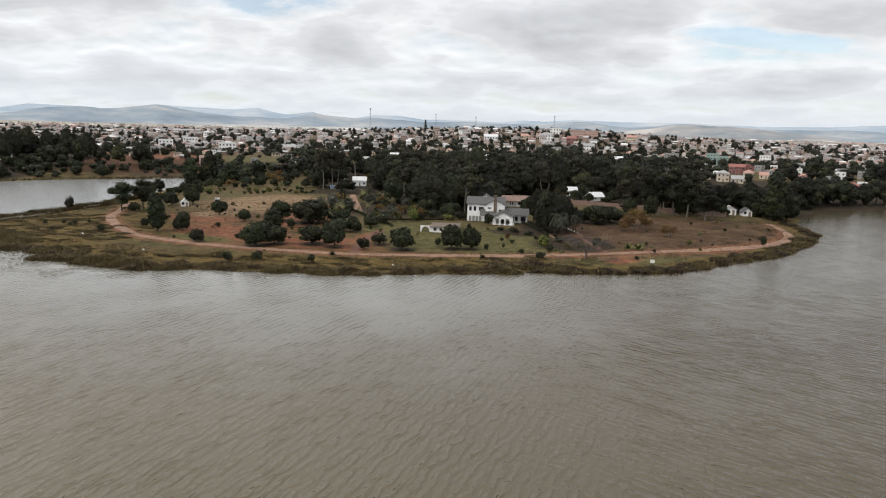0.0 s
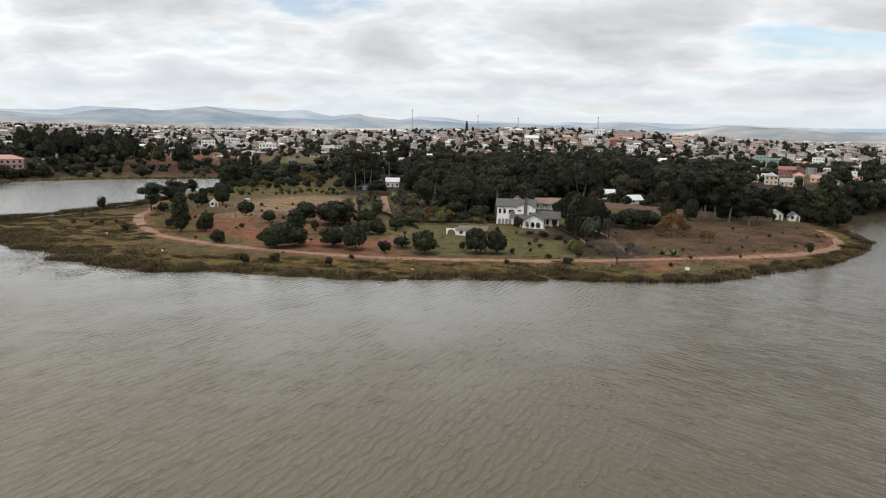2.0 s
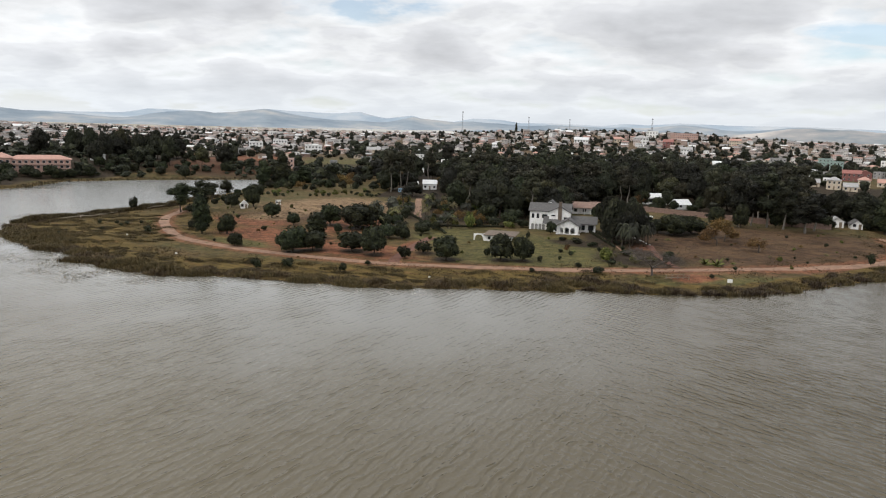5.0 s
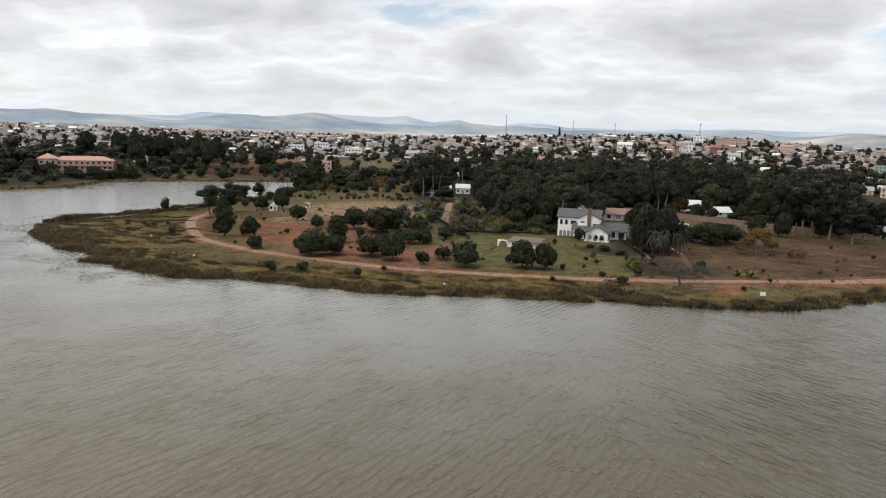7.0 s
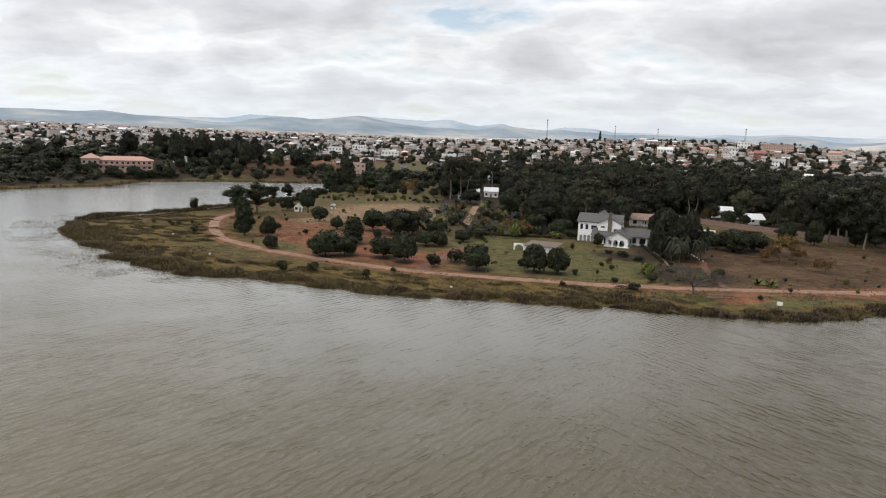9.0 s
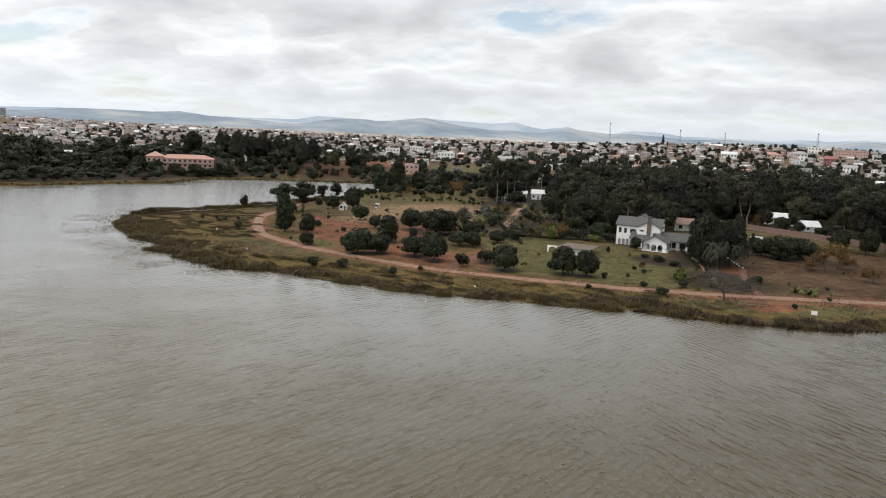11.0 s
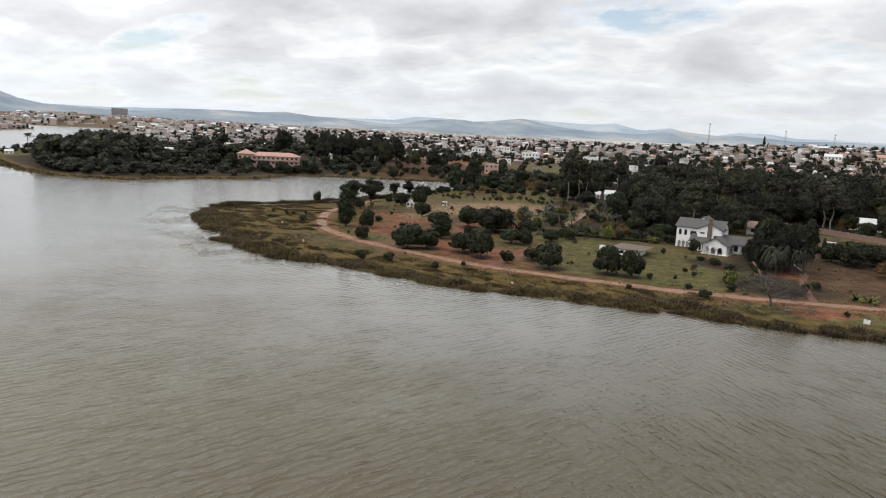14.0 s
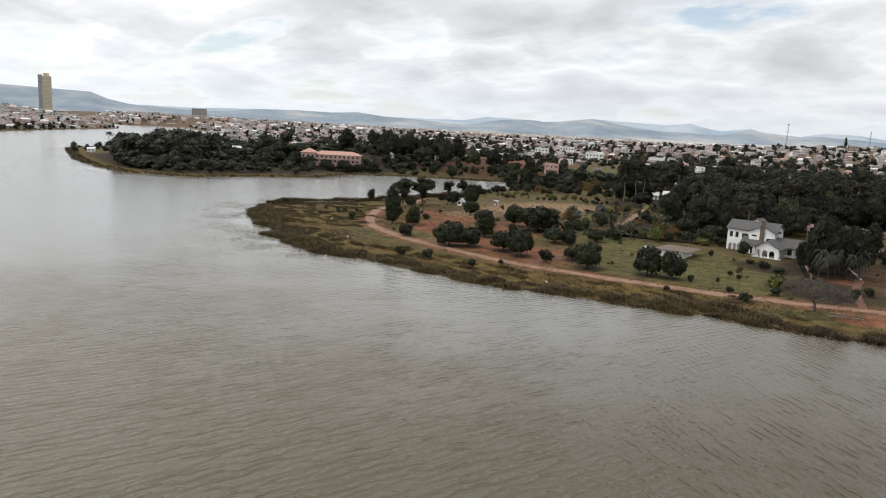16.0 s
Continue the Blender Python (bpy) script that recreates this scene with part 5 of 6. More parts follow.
def window_mesh(w, h, arched=False):
    frame_, pane = Shape(), Shape()
    t = 0.08

    def outline(k):
        pts = [(-w / 2 - k, -k), (w / 2 + k, -k)]
        if arched:
            pts += [(math.cos(math.pi * i / 10) * (w / 2 + k), h + math.sin(math.pi * i / 10) * (w * 0.45 + k)) for i in range(11)]
        else:
            pts += [(w / 2 + k, h + k), (-w / 2 - k, h + k)]
        return pts

    frame_.prism([(x, -0.06, z) for x, z in outline(t)], (0, 0.08, 0))
    pane.prism([(x, -0.075, z) for x, z in outline(0)], (0, 0.03, 0))
    return frame_.mesh("window_frame", FRAME), pane.mesh("pane", GLASS)


WINDOWS = {}


def window(parent, x, y, z, w, h, turn=0.0, arched=False):
    key = (round(w, 2), round(h, 2), arched)
    if key not in WINDOWS:
        WINDOWS[key] = window_mesh(w, h, arched)
    f, p = WINDOWS[key]
    ob = part("window", f, None, parent, m=pose(x, y, z, 0, 0, turn))
    part("pane", p, None, ob)
    return ob


def door(parent, x, y, z, w=0.95, h=2.05, mat=None, turn=0.0):
    s = Shape().box(-w / 2, -0.06, 0, w / 2, 0.02, h).box(-w / 2 + .1, -0.09, h * .55, w / 2 - .1, -0.05, h - .15).box(-w / 2 + .1, -0.09, .15, w / 2 - .1, -0.05, h * .45)
    return part("door", s, mat or WOOD, parent, m=pose(x, y, z, 0, 0, turn))


def house(name, label, w, d, storeys, roof, wall, cover, rise=1.6, cat="house", chimney=False, storey=2.9, bays=None, along="x"):
    """A plain house: walls, roof, its windows and door, front towards -y, its middle at the origin."""
    top = tagged(new(name), label, cat)
    hgt = storeys * storey
    x0, y0, x1, y1 = -w / 2, -d / 2, w / 2, d / 2
    walls = Shape().box(x0, y0, -0.8, x1, y1, hgt)
    r = Shape()
    if roof == "gable":
        r.gable(x0, y0, x1, y1, hgt, rise, along=along)
        if along == "x":
            for x, k in ((x0, 0.18), (x1 - 0.18, 0.18)):
                walls.prism([(x, y0, hgt - .01), (x, y1, hgt - .01), (x, 0, hgt + rise - 0.02)], (k, 0, 0))
        else:
            for y in (y0, y1 - 0.18):
                walls.prism([(x0, y, hgt - .01), (0, y, hgt + rise - 0.02), (x1, y, hgt - .01)], (0, 0.18, 0))
    elif roof == "hip":
        r.hip(x0, y0, x1, y1, hgt + 0.1, rise)
    else:
        r.box(x0 - .15, y0 - .15, hgt, x1 + .15, y1 + .15, hgt + 0.18)
        walls.box(x0, y0, hgt + .18, x1, y0 + .15, hgt + .75).box(x0, y1 - .15, hgt + .18, x1, y1, hgt + .75)
        walls.box(x0, y0 + .15, hgt + .18, x0 + .15, y1 - .15, hgt + .75).box(x1 - .15, y0 + .15, hgt + .18, x1, y1 - .15, hgt + .75)
    part("wall", walls, wall, top)
    part("roof", r, cover, top)
    n = bays or max(2, int(w / 2.6))
    for s in range(storeys):
        for i in range(n):
            x = x0 + w * (i + 0.5) / n
            if s == 0 and i == n // 2:
                door(top, x, y0, 0)
            else:
                window(top, x, y0, s * storey + 0.95, 1.1, 1.25)
        for sx, tn in ((x0, -90), (x1, 90)):
            for j in range(max(1, int(d / 4))):
                window(top, sx, y0 + d * (j + .5) / max(1, int(d / 4)), s * storey + 0.95, 1.1, 1.25, tn)
    if chimney:
        part("chimney", Shape().box(w * .22, -.3, hgt, w * .22 + .6, .3, hgt + rise + .7).box(w * .22 - .08, -.38, hgt + rise + .7, w * .22 + .68, .38, hgt + rise + .85), wall, top)
    return top


def villa():
    """The white two-storey villa by the lawn, with its arcaded porch and low east wing."""
    top = tagged(new("villa"), "large white plastered villa with dark slate roofs and an arcaded porch", "house")
    g = 0.0
    W = Shape()
    # main block: 12.2 by 8, eaves 5.9
    W.box(0.3, 0.3, -1, 11.9, 8, 5.85)
    W.prism([(0, 0, 5.8), (0, 8, 5.8), (0, 4, 7.75)], (0.3, 0, 0)).prism([(11.9, 0, 5.8), (11.9, 8, 5.8), (11.9, 4, 7.75)], (0.3, 0, 0))
    W.box(0, 0, -1, 0.3, 8, 5.85).box(11.9, 0, -1, 12.2, 8, 5.85)
    W.box(0.3, 0, 2.75, 11.9, 0.3, 5.85)
    part("wall", W, WHITE, top)
    A = Shape().arcade((0.3, 0, -0.1), (1, 0), 4.6, 2.85, [(0.25, 0.85, 1.45), (1.4, 0.85, 1.45), (2.5, 0.85, 1.45), (3.6, 0.85, 1.45)])
    A.box(4.9, 0, -1, 11.9, 0.3, 2.75)
    part("arcade", A, WHITE, top)
    part("arch_recess", Shape().box(0.4, 0.28, 0, 4.8, 0.296, 2.6), GREY_WALL, top)
    part("roof", Shape().gable(0, 0, 12.2, 8, 5.85, 1.95, 0.45, 0.18), SLATE, top)
    # cross gable towards the lake, with the chimney breast
    G = Shape().box(6.0, -1.4, -1, 12.4, 0.0, 5.75)
    G.prism([(6.0, -1.4, 5.7), (9.2, -1.4, 7.35), (12.4, -1.4, 5.7)], (0, 1.2, 0))
    part("gable_wall", G, WHITE, top)
    part("gable_roof", Shape().gable(6.0, -1.4, 12.4, 3.6, 5.72, 1.7, 0.35, 0.18, "y"), SLATE, top)
    part("chimney", Shape().box(8.7, -1.75, 2.4, 9.8, -1.4, 7.2).box(8.8, -1.7, 7.2, 9.7, -1.05, 8.7).box(8.7, -1.8, 8.7, 9.8, -0.95, 8.9), BROWN_ROOF, top, "brown brick chimney breast")
    part("dormer", Shape().box(5.2, 4.2, 6.6, 6.4, 5.4, 8.2), WHITE, top)
    part("dormer_roof", Shape().gable(5.2, 4.2, 6.4, 5.4, 8.2, 0.45, 0.2, 0.1, "y"), SLATE, top)
    part("back_gable", Shape().gable(3.2, 4.5, 8.8, 10, 6.1, 2.3, 0.3, 0.18, "y"), SLATE, top)
    for x in (1.0, 2.5):
        window(top, x, 0, 3.5, 0.75, 1.15, 0, True)
    window(top, 4.6, 0, 3.65, 1.6, 1.1)
    window(top, 7.3, -1.4, 4.5, 1.2, 0.4)
    window(top, 11.2, -1.4, 3.5, 1.5, 0.8)
    for y in (2, 5.6):
        window(top, 0, y, 3.5, 0.8, 1.15, -90, True)
        window(top, 0, y, 0.6, 0.8, 1.35, -90, True)
    # veranda wing and arcaded porch
    V = Shape().box(5.9, -3.0, -1, 9.0, -1.6, 2.6)
    part("veranda_wall", V, WHITE, top)
    part("veranda_roof", Shape().prism([(4.3, -3.7, 2.35), (9.6, -3.7, 2.35), (9.6, 0.0, 4.1), (4.3, 0.0, 4.1)], (0, 0, 0.16)), SLATE, top)
    for x in (6.5, 7.4, 8.3):
        window(top, x, -3.0, 0.15, 0.55, 1.75)
    P = Shape().arcade((9.0, -6.8, -0.1), (1, 0), 6.2, 2.75, [(0.45, 1.25, 1.35), (2.15, 1.25, 1.35), (3.85, 1.25, 1.35)])
    P.arcade((9.3, -2.0, -0.1), (0, -1), 4.8, 2.75, [(0.6, 1.4, 1.3), (2.7, 1.4, 1.3)])
    P.arcade((14.9, -6.5, -0.1), (0, 1), 4.8, 2.75, [(0.6, 1.4, 1.3), (2.7, 1.4, 1.3)])
    P.prism([(9.0, -6.8, 2.6), (12.1, -6.8, 4.25), (15.2, -6.8, 2.6)], (0, 0.3, 0))
    part("porch_arcade", P, WHITE, top)
    part("porch_floor", Shape().box(8.6, -7.3, -1.0, 15.6, -1.7, 0.0), WHITE, top)
    part("porch_roof", Shape().gable(9.0, -6.8, 15.2, -1.2, 2.6, 1.7, 0.55, 0.18, "y"), SLATE, top)
    door(top, 12.1, -1.6, 0, 1.5, 2.2, GLASS)
    # east wing
    E2 = Shape().box(12.4, -0.6, -1, 20.0, 5, 2.7).prism([(19.7, -0.6, 2.65), (19.7, 5, 2.65), (19.7, 2.2, 4.3)], (0.3, 0, 0))
    part("wing_wall", E2, WHITE, top)
    part("wing_roof", Shape().gable(12.4, -1.6, 20.0, 5, 2.75, 1.7, 0.5, 0.16), SLATE, top)
    window(top, 16.0, -0.6, 0.6, 1.6, 1.5)
    window(top, 18.6, -0.6, 0.6, 1.6, 1.5)
    part("wing_post", Shape().box(17.2, -1.7, -.5, 17.45, -1.45, 2.5), WHITE, top)
    part("wing_post", Shape().box(15.6, -1.7, -.5, 15.85, -1.45, 2.5), WHITE, top)
    part("wing_post", Shape().box(19.6, -1.7, -.5, 19.85, -1.45, 2.5), WHITE, top)
    part("steps", Shape().box(10.6, -8.0, -.8, 13.6, -7.3, -0.15).box(10.9, -8.5, -.8, 13.3, -8.0, -0.3), WHITE, top)
    return top


VILLA = villa()
VILLA.matrix_basis = pose(9.1, 224.2, 2.75, 0, 0, -4)


def pool_house():
    top = tagged(new("garden_pavilion"), "low white garden pavilion with brown roof and arched screen", "pavilion")
    part("wall", Shape().box(0, 0.3, -.6, 7, 7, 1.7), WHITE, top)
    part("front_wall", Shape().box(0, 0, -.6, 4.2, 0.28, 1.7), WHITE, top)
    part("roof", Shape().hip(0, 0, 8, 9, 1.75, 0.6, 0.5), BROWN_ROOF, top)
    part("screen", Shape().arcade((-3.2, 0.2, -0.5), (1, 0), 3.1, 2.4, [(0.3, 2.4, 0.95)], 0.2), WHITE, top)
    for x in (1.2, 3.0):
        window(top, x, 0, 0.5, 0.8, 0.8)
    return top


pool_house().matrix_basis = spot(-2.2, 199, -4)


def low_house():
    top = house("low_house", "long low white outbuilding with a grey roof", 8.5, 5, 1, "gable", WHITE, GREY_ROOF, 1.5, storey=2.3)
    part("porch_roof", Shape().prism([(-4.4, -4.2, 1.9), (4.2, -4.2, 1.9), (4.2, -2.4, 2.4), (-4.4, -2.4, 2.4)], (0, 0, 0.12)), GREY_ROOF, top)
    for x in (-4.2, -1.4, 1.4, 3.9):
        part("post", Shape().box(x, -4.1, -.5, x + .18, -3.92, 1.9), WHITE, top)
    return top


low_house().matrix_basis = spot(39, 253, -12)
put(house("garage", "small white flat-roofed outbuilding", 3.2, 3, 1, "flat", WHITE, GREY_ROOF, cat="outbuilding", storey=1.9), spot(47.6, 250, -12))
put(house("white_bungalow", "white gabled bungalow with a bright sheet roof at the wood's edge", 7, 6, 1, "gable", WHITE, SHEET_ROOF, 2.0, storey=2.2), spot(67, 303, 24, 0.88))
put(house("white_bungalow", "long white bungalow under trees", 12, 5, 1, "gable", WHITE, SHEET_ROOF, 1.5), spot(58, 316, 6))
put(house("cottage", "white two-storey cottage among trees", 8, 6, 1, "gable", WHITE, SHEET_ROOF, 2.0, storey=3.4), spot(-42, 338, 8, 0.8))
put(house("cottage", "small white lean-to cottage among trees", 5, 4.5, 1, "gable", WHITE, SHEET_ROOF, 1.6), spot(-50, 340, 14, 0.7))
put(house("shed", "pale blue garden shed by trees", 3.8, 2.6, 1, "flat", BLUE_ROOF, BLUE_ROOF, cat="shed", storey=1.9), spot(-52.5, 322, 5, 0.62))
put(house("hut", "white gabled hut beside small trees", 3.4, 3.6, 1, "gable", WHITE, SHEET_ROOF, 1.7, cat="hut", storey=1.9, along="y"), spot(-96, 251, 25, 0.78))
put(house("shed", "tiny white shed at the field's edge", 2.2, 1.8, 1, "flat", WHITE, WHITE, cat="shed", storey=1.7), spot(-88, 264, 10, 0.75))
put(house("lake_house", "small grey and white gabled house by the water", 4, 5, 1, "gable", WHITE, SLATE, 1.6, storey=2.0, along="y"), spot(122.5, 275, -8, 0.9))
put(house("lake_house", "small white gabled house with a grey roof", 4.6, 4.5, 1, "gable", WHITE, GREY_ROOF, 1.4, storey=2.3, along="y"), spot(117, 278, -8, 0.95))

# long boundary wall behind the villa
c = smooth_line([(12, 304), (24, 303), (38, 297), (52, 289), (66, 280), (80, 273.5), (95, 270), (112, 268)], 2.5)


def boundary_wall():
    top = tagged(new("boundary_wall"), "long weathered red-brown brick boundary wall", "wall")
    for (x0, y0), (x1, y1) in zip(c, c[1:]):
        s = Shape()
        ln, a = math.hypot(x1 - x0, y1 - y0), math.atan2(y1 - y0, x1 - x0)
        s.box(0, -0.12, -0.6, ln, 0.12, 1.75).box(0, -0.17, 1.75, ln, 0.17, 1.85).box(-0.2, -0.2, -0.6, 0.2, 0.2, 2.0)
        part("wall_panel", s, BRICK_WALL, top, m=Matrix.LocRotScale((x0, y0, height(x0, y0)), Euler((0, 0, a)), None))


boundary_wall()

# houses that stand out beyond the wood: x, y, width, depth, storeys, roof, wall, cover, turn
NEAR_TOWN = [
    ("house", "white two-storey house among trees", -34, 470, 9, 7, 2, "gable", WHITE, SHEET_ROOF, 0), ("house", "white house deep in the wood", 22, 420, 9, 6, 1, "gable", WHITE, SHEET_ROOF, 10),
    ("house", "white house with a pale roof", 33, 484, 12, 8, 1, "gable", WHITE, SHEET_ROOF, 5), ("house", "white row house with sheet roof", 135, 545, 15, 8, 2, "gable", WHITE, SHEET_ROOF, -8),
    ("house", "white house with a pale roof", 152, 548, 12, 7, 1, "hip", WHITE, GREY_ROOF, -10), ("unfinished_block", "bare grey concrete block, unfinished", 186, 590, 14, 9, 3, "flat", GREY_WALL, GREY_ROOF, -14),
    ("apartment_block", "sea-green flat-roofed apartment block", 224, 600, 12, 9, 3, "flat", GREEN_WALL, GREY_ROOF, -14), ("apartment_block", "sea-green flat-roofed apartment block", 222, 572, 11, 8, 3, "flat", GREEN_WALL, GREY_ROOF, -20),
    ("house", "dark red house with steep red gables", 194, 470, 12, 9, 2, "gable", RED_WALL, RED_ROOF, -20), ("house", "dark red wing with steep gable", 203, 474, 8, 9, 2, "gable", RED_WALL, RED_ROOF, 70),
    ("house", "cream two-storey house with hipped roof", 162, 408, 8, 7, 2, "hip", CREAM, GREY_ROOF, -16), ("house", "low cream house with grey roof", 168, 402, 8, 6, 1, "gable", CREAM, GREY_ROOF, -16),
    ("house", "cream house with a brown-red roof", 180, 416, 7, 7, 2, "hip", CREAM, SALMON_ROOF, -20), ("house", "house with a bright salmon tile roof", 214, 424, 10, 8, 1, "gable", CREAM, SALMON_ROOF, -22),
    ("house", "small house with pale tile roof", 196, 432, 6, 5, 1, "gable", CREAM, SALMON_ROOF, -20), ("house", "small low cream house by trees", 156, 420, 7, 5, 1, "gable", CREAM, GREY_ROOF, -12),
    ("house", "white cubic two-storey house", 278, 622, 11, 8, 2, "flat", WHITE, SHEET_ROOF, -20), ("house", "long white row house with sheet roof", 300, 580, 18, 8, 1, "gable", WHITE, SHEET_ROOF, -24),
    ("house", "house with a red roof by the water", 228, 390, 9, 7, 1, "hip", RED_WALL, RED_ROOF, -25), ("house", "small white flat-roofed house by trees", 240, 402, 6, 5, 1, "flat", WHITE, SHEET_ROOF, -25),
    ("house", "red-roofed bungalow on the headland", -338, 334, 10, 6, 1, "gable", PINK, RED_ROOF, 40), ("house", "white house with a pale roof on the headland", -352, 350, 8, 6, 1, "gable", WHITE, SHEET_ROOF, 40),
    ("shed", "low white shed on the headland", -340, 352, 5, 4, 1, "flat", GREY_WALL, GREY_ROOF, 40), ("house", "pink two-storey house among trees", -157, 452, 9, 8, 2, "flat", PINK, SHEET_ROOF, 20),
    ("house", "white two-storey house with flat roof", -243, 657, 13, 9, 2, "flat", WHITE, SHEET_ROOF, 20), ("house", "white flat-roofed house in the town", -190, 600, 14, 8, 2, "flat", WHITE, SHEET_ROOF, 12), ("house", "white flat-roofed block among houses", -252, 622, 12, 9, 2, "flat", WHITE, SHEET_ROOF, 20),
    ("house", "cream house with a grey roof", -140, 612, 12, 8, 1, "gable", CREAM, GREY_ROOF, 10), ("warehouse", "long white flat-roofed warehouse", -330, 870, 24, 14, 2, "flat", WHITE, SHEET_ROOF, 20),
    ("house", "white gabled house below the ridge", 130, 660, 12, 9, 2, "gable", WHITE, GREY_ROOF, -10), ("house", "pale house on the ridge", 40, 700, 13, 9, 2, "gable", WHITE, SHEET_ROOF, 0),
    ("house", "house with a salmon roof on the ridge", 76, 735, 16, 10, 1, "hip", CREAM, SALMON_ROOF, -5), ("house", "pale grey house on the ridge", 98, 725, 14, 10, 2, "hip", WHITE, GREY_ROOF, -5),
    ("house", "dark red house on the ridge", 120, 700, 9, 9, 2, "gable", RED_WALL, RED_ROOF, -8), ("house", "long pale pink building on the ridge", 145, 765, 32, 10, 3, "flat", PINK, GREY_ROOF, -8),
    ("apartment_block", "white flat-roofed block on the ridge", 118, 800, 12, 10, 2, "flat", WHITE, SHEET_ROOF, -8), ("house", "house with red gables on the ridge", 190, 745, 13, 9, 2, "gable", CREAM, SALMON_ROOF, -12),
    ("house", "grey house behind the hotel", -350, 468, 9, 7, 1, "gable", WHITE, GREY_ROOF, 40), ("house", "white house behind the hotel", -262, 408, 8, 7, 1, "hip", WHITE, GREY_ROOF, 30)]
for name, label, x, y, w, d, st, rf, wl, cv, turn in NEAR_TOWN:
    put(house(name, label, w, d, st, rf, wl, cv, 2.2), spot(x, y, turn, 0.82 if x > 120 else 1.0))


def hotel():
    top = tagged(new("hotel"), "long salmon-pink hotel with a tiled roof and a corner pavilion", "hotel")
    part("wall", Shape().box(-12, -5, -2, 18, 5, 5.2), PINK, top)
    part("roof", Shape().hip(-12, -5, 18, 5, 5.3, 2.2, 0.7), SALMON_ROOF, top)
    part("pavilion_wall", Shape().box(-19, -6.5, -2, -10, 4, 6.2), PINK, top)
    part("pavilion_roof", Shape().hip(-19, -6.5, -10, 4, 6.3, 2.6, 0.7), SALMON_ROOF, top)
    for s in range(2):
        for i in range(10):
            window(top, -9 + i * 2.8, -5, 0.7 + 2.6 * s, 1.4, 1.3)
        for i in range(3):
            window(top, -17.4 + i * 2.8, -6.5, 0.7 + 2.9 * s, 1.4, 1.4)
    part("balcony", Shape().box(-9.5, -6.2, 2.5, 17.5, -5, 2.65).box(-9.5, -6.2, 2.65, 17.5, -6.1, 3.4), PINK, top)
    return top


hotel().matrix_basis = pose(-264, 355, 5.2, 0, 0, 38)

# tall tower and slab on the far shore


def tower():
    top = tagged(new("office_tower"), "tall far office tower with golden and grey faces", "tower")
    part("core", Shape().box(-17, -14, -5, 15, 14, 112).box(-12, -8, 112, 8, 8, 120), plain("sandy_glass", (0.58, 0.50, 0.34), 0.35, 0.12, 0.05), top)
    part("side_slab", Shape().box(-31, -12, -5, -17.3, 12, 115), plain("grey_glass", (0.26, 0.28, 0.30), 0.3, 0.12, 0.05), top)
    for k in range(26):
        part("floor_band", Shape().box(-17.2, -14.3, 2 + k * 4.2, 15.3, 14.3, 3.1 + k * 4.2), GREY_WALL, top)
    return top


tower().matrix_basis = pose(-2346, 1213, 14, 0, 0, 62) @ Matrix.Diagonal((0.82, 0.82, 1.0, 1.0))
put(house("slab_block", "far grey slab block above the town", 40, 14, 7, "flat", GREY_WALL, GREY_ROOF, storey=3.2, cat="apartment block", bays=12), Matrix.LocRotScale((-1675, 1296, 22), Euler((0, 0, radians(52))), None))


def mast(x, y, ztop, w=2.2):
    z = height(x, y)
    h = ztop - z
    top = tagged(new("radio_mast"), "slender steel lattice radio mast above the town", "mast")
    top.matrix_basis = pose(x, y, z)
    legs = [(-.5, -.5), (.5, -.5), (.5, .5), (-.5, .5)]
    for a, b in legs:
        part("leg", Shape().tube([(a * w, b * w, -1), (a * w * .25, b * w * .25, h)], [0.16, 0.12], 4), STEEL, top)
    br = Shape()
    for k in range(10):
        f0, f1 = k / 10, (k + 1) / 10
        w0, w1 = w * (1 - .75 * f0), w * (1 - .75 * f1)
        for (a, b), (e, f) in zip(legs, legs[1:] + legs[:1]):
            br.tube([(a * w0, b * w0, f0 * h), (e * w1, f * w1, f1 * h)], [0.09, 0.09], 3)
    part("bracing", br, STEEL, top)
    part("antenna", Shape().box(-.9, -.9, h * .94, .9, .9, h * .99), STEEL, top)


for x, y, zt in ((-132, 1150, 61), (-25, 1100, 53.5), (35, 1050, 50.5), (132, 916, 51.5)):
    mast(x, y, zt)

# ---- the town ----


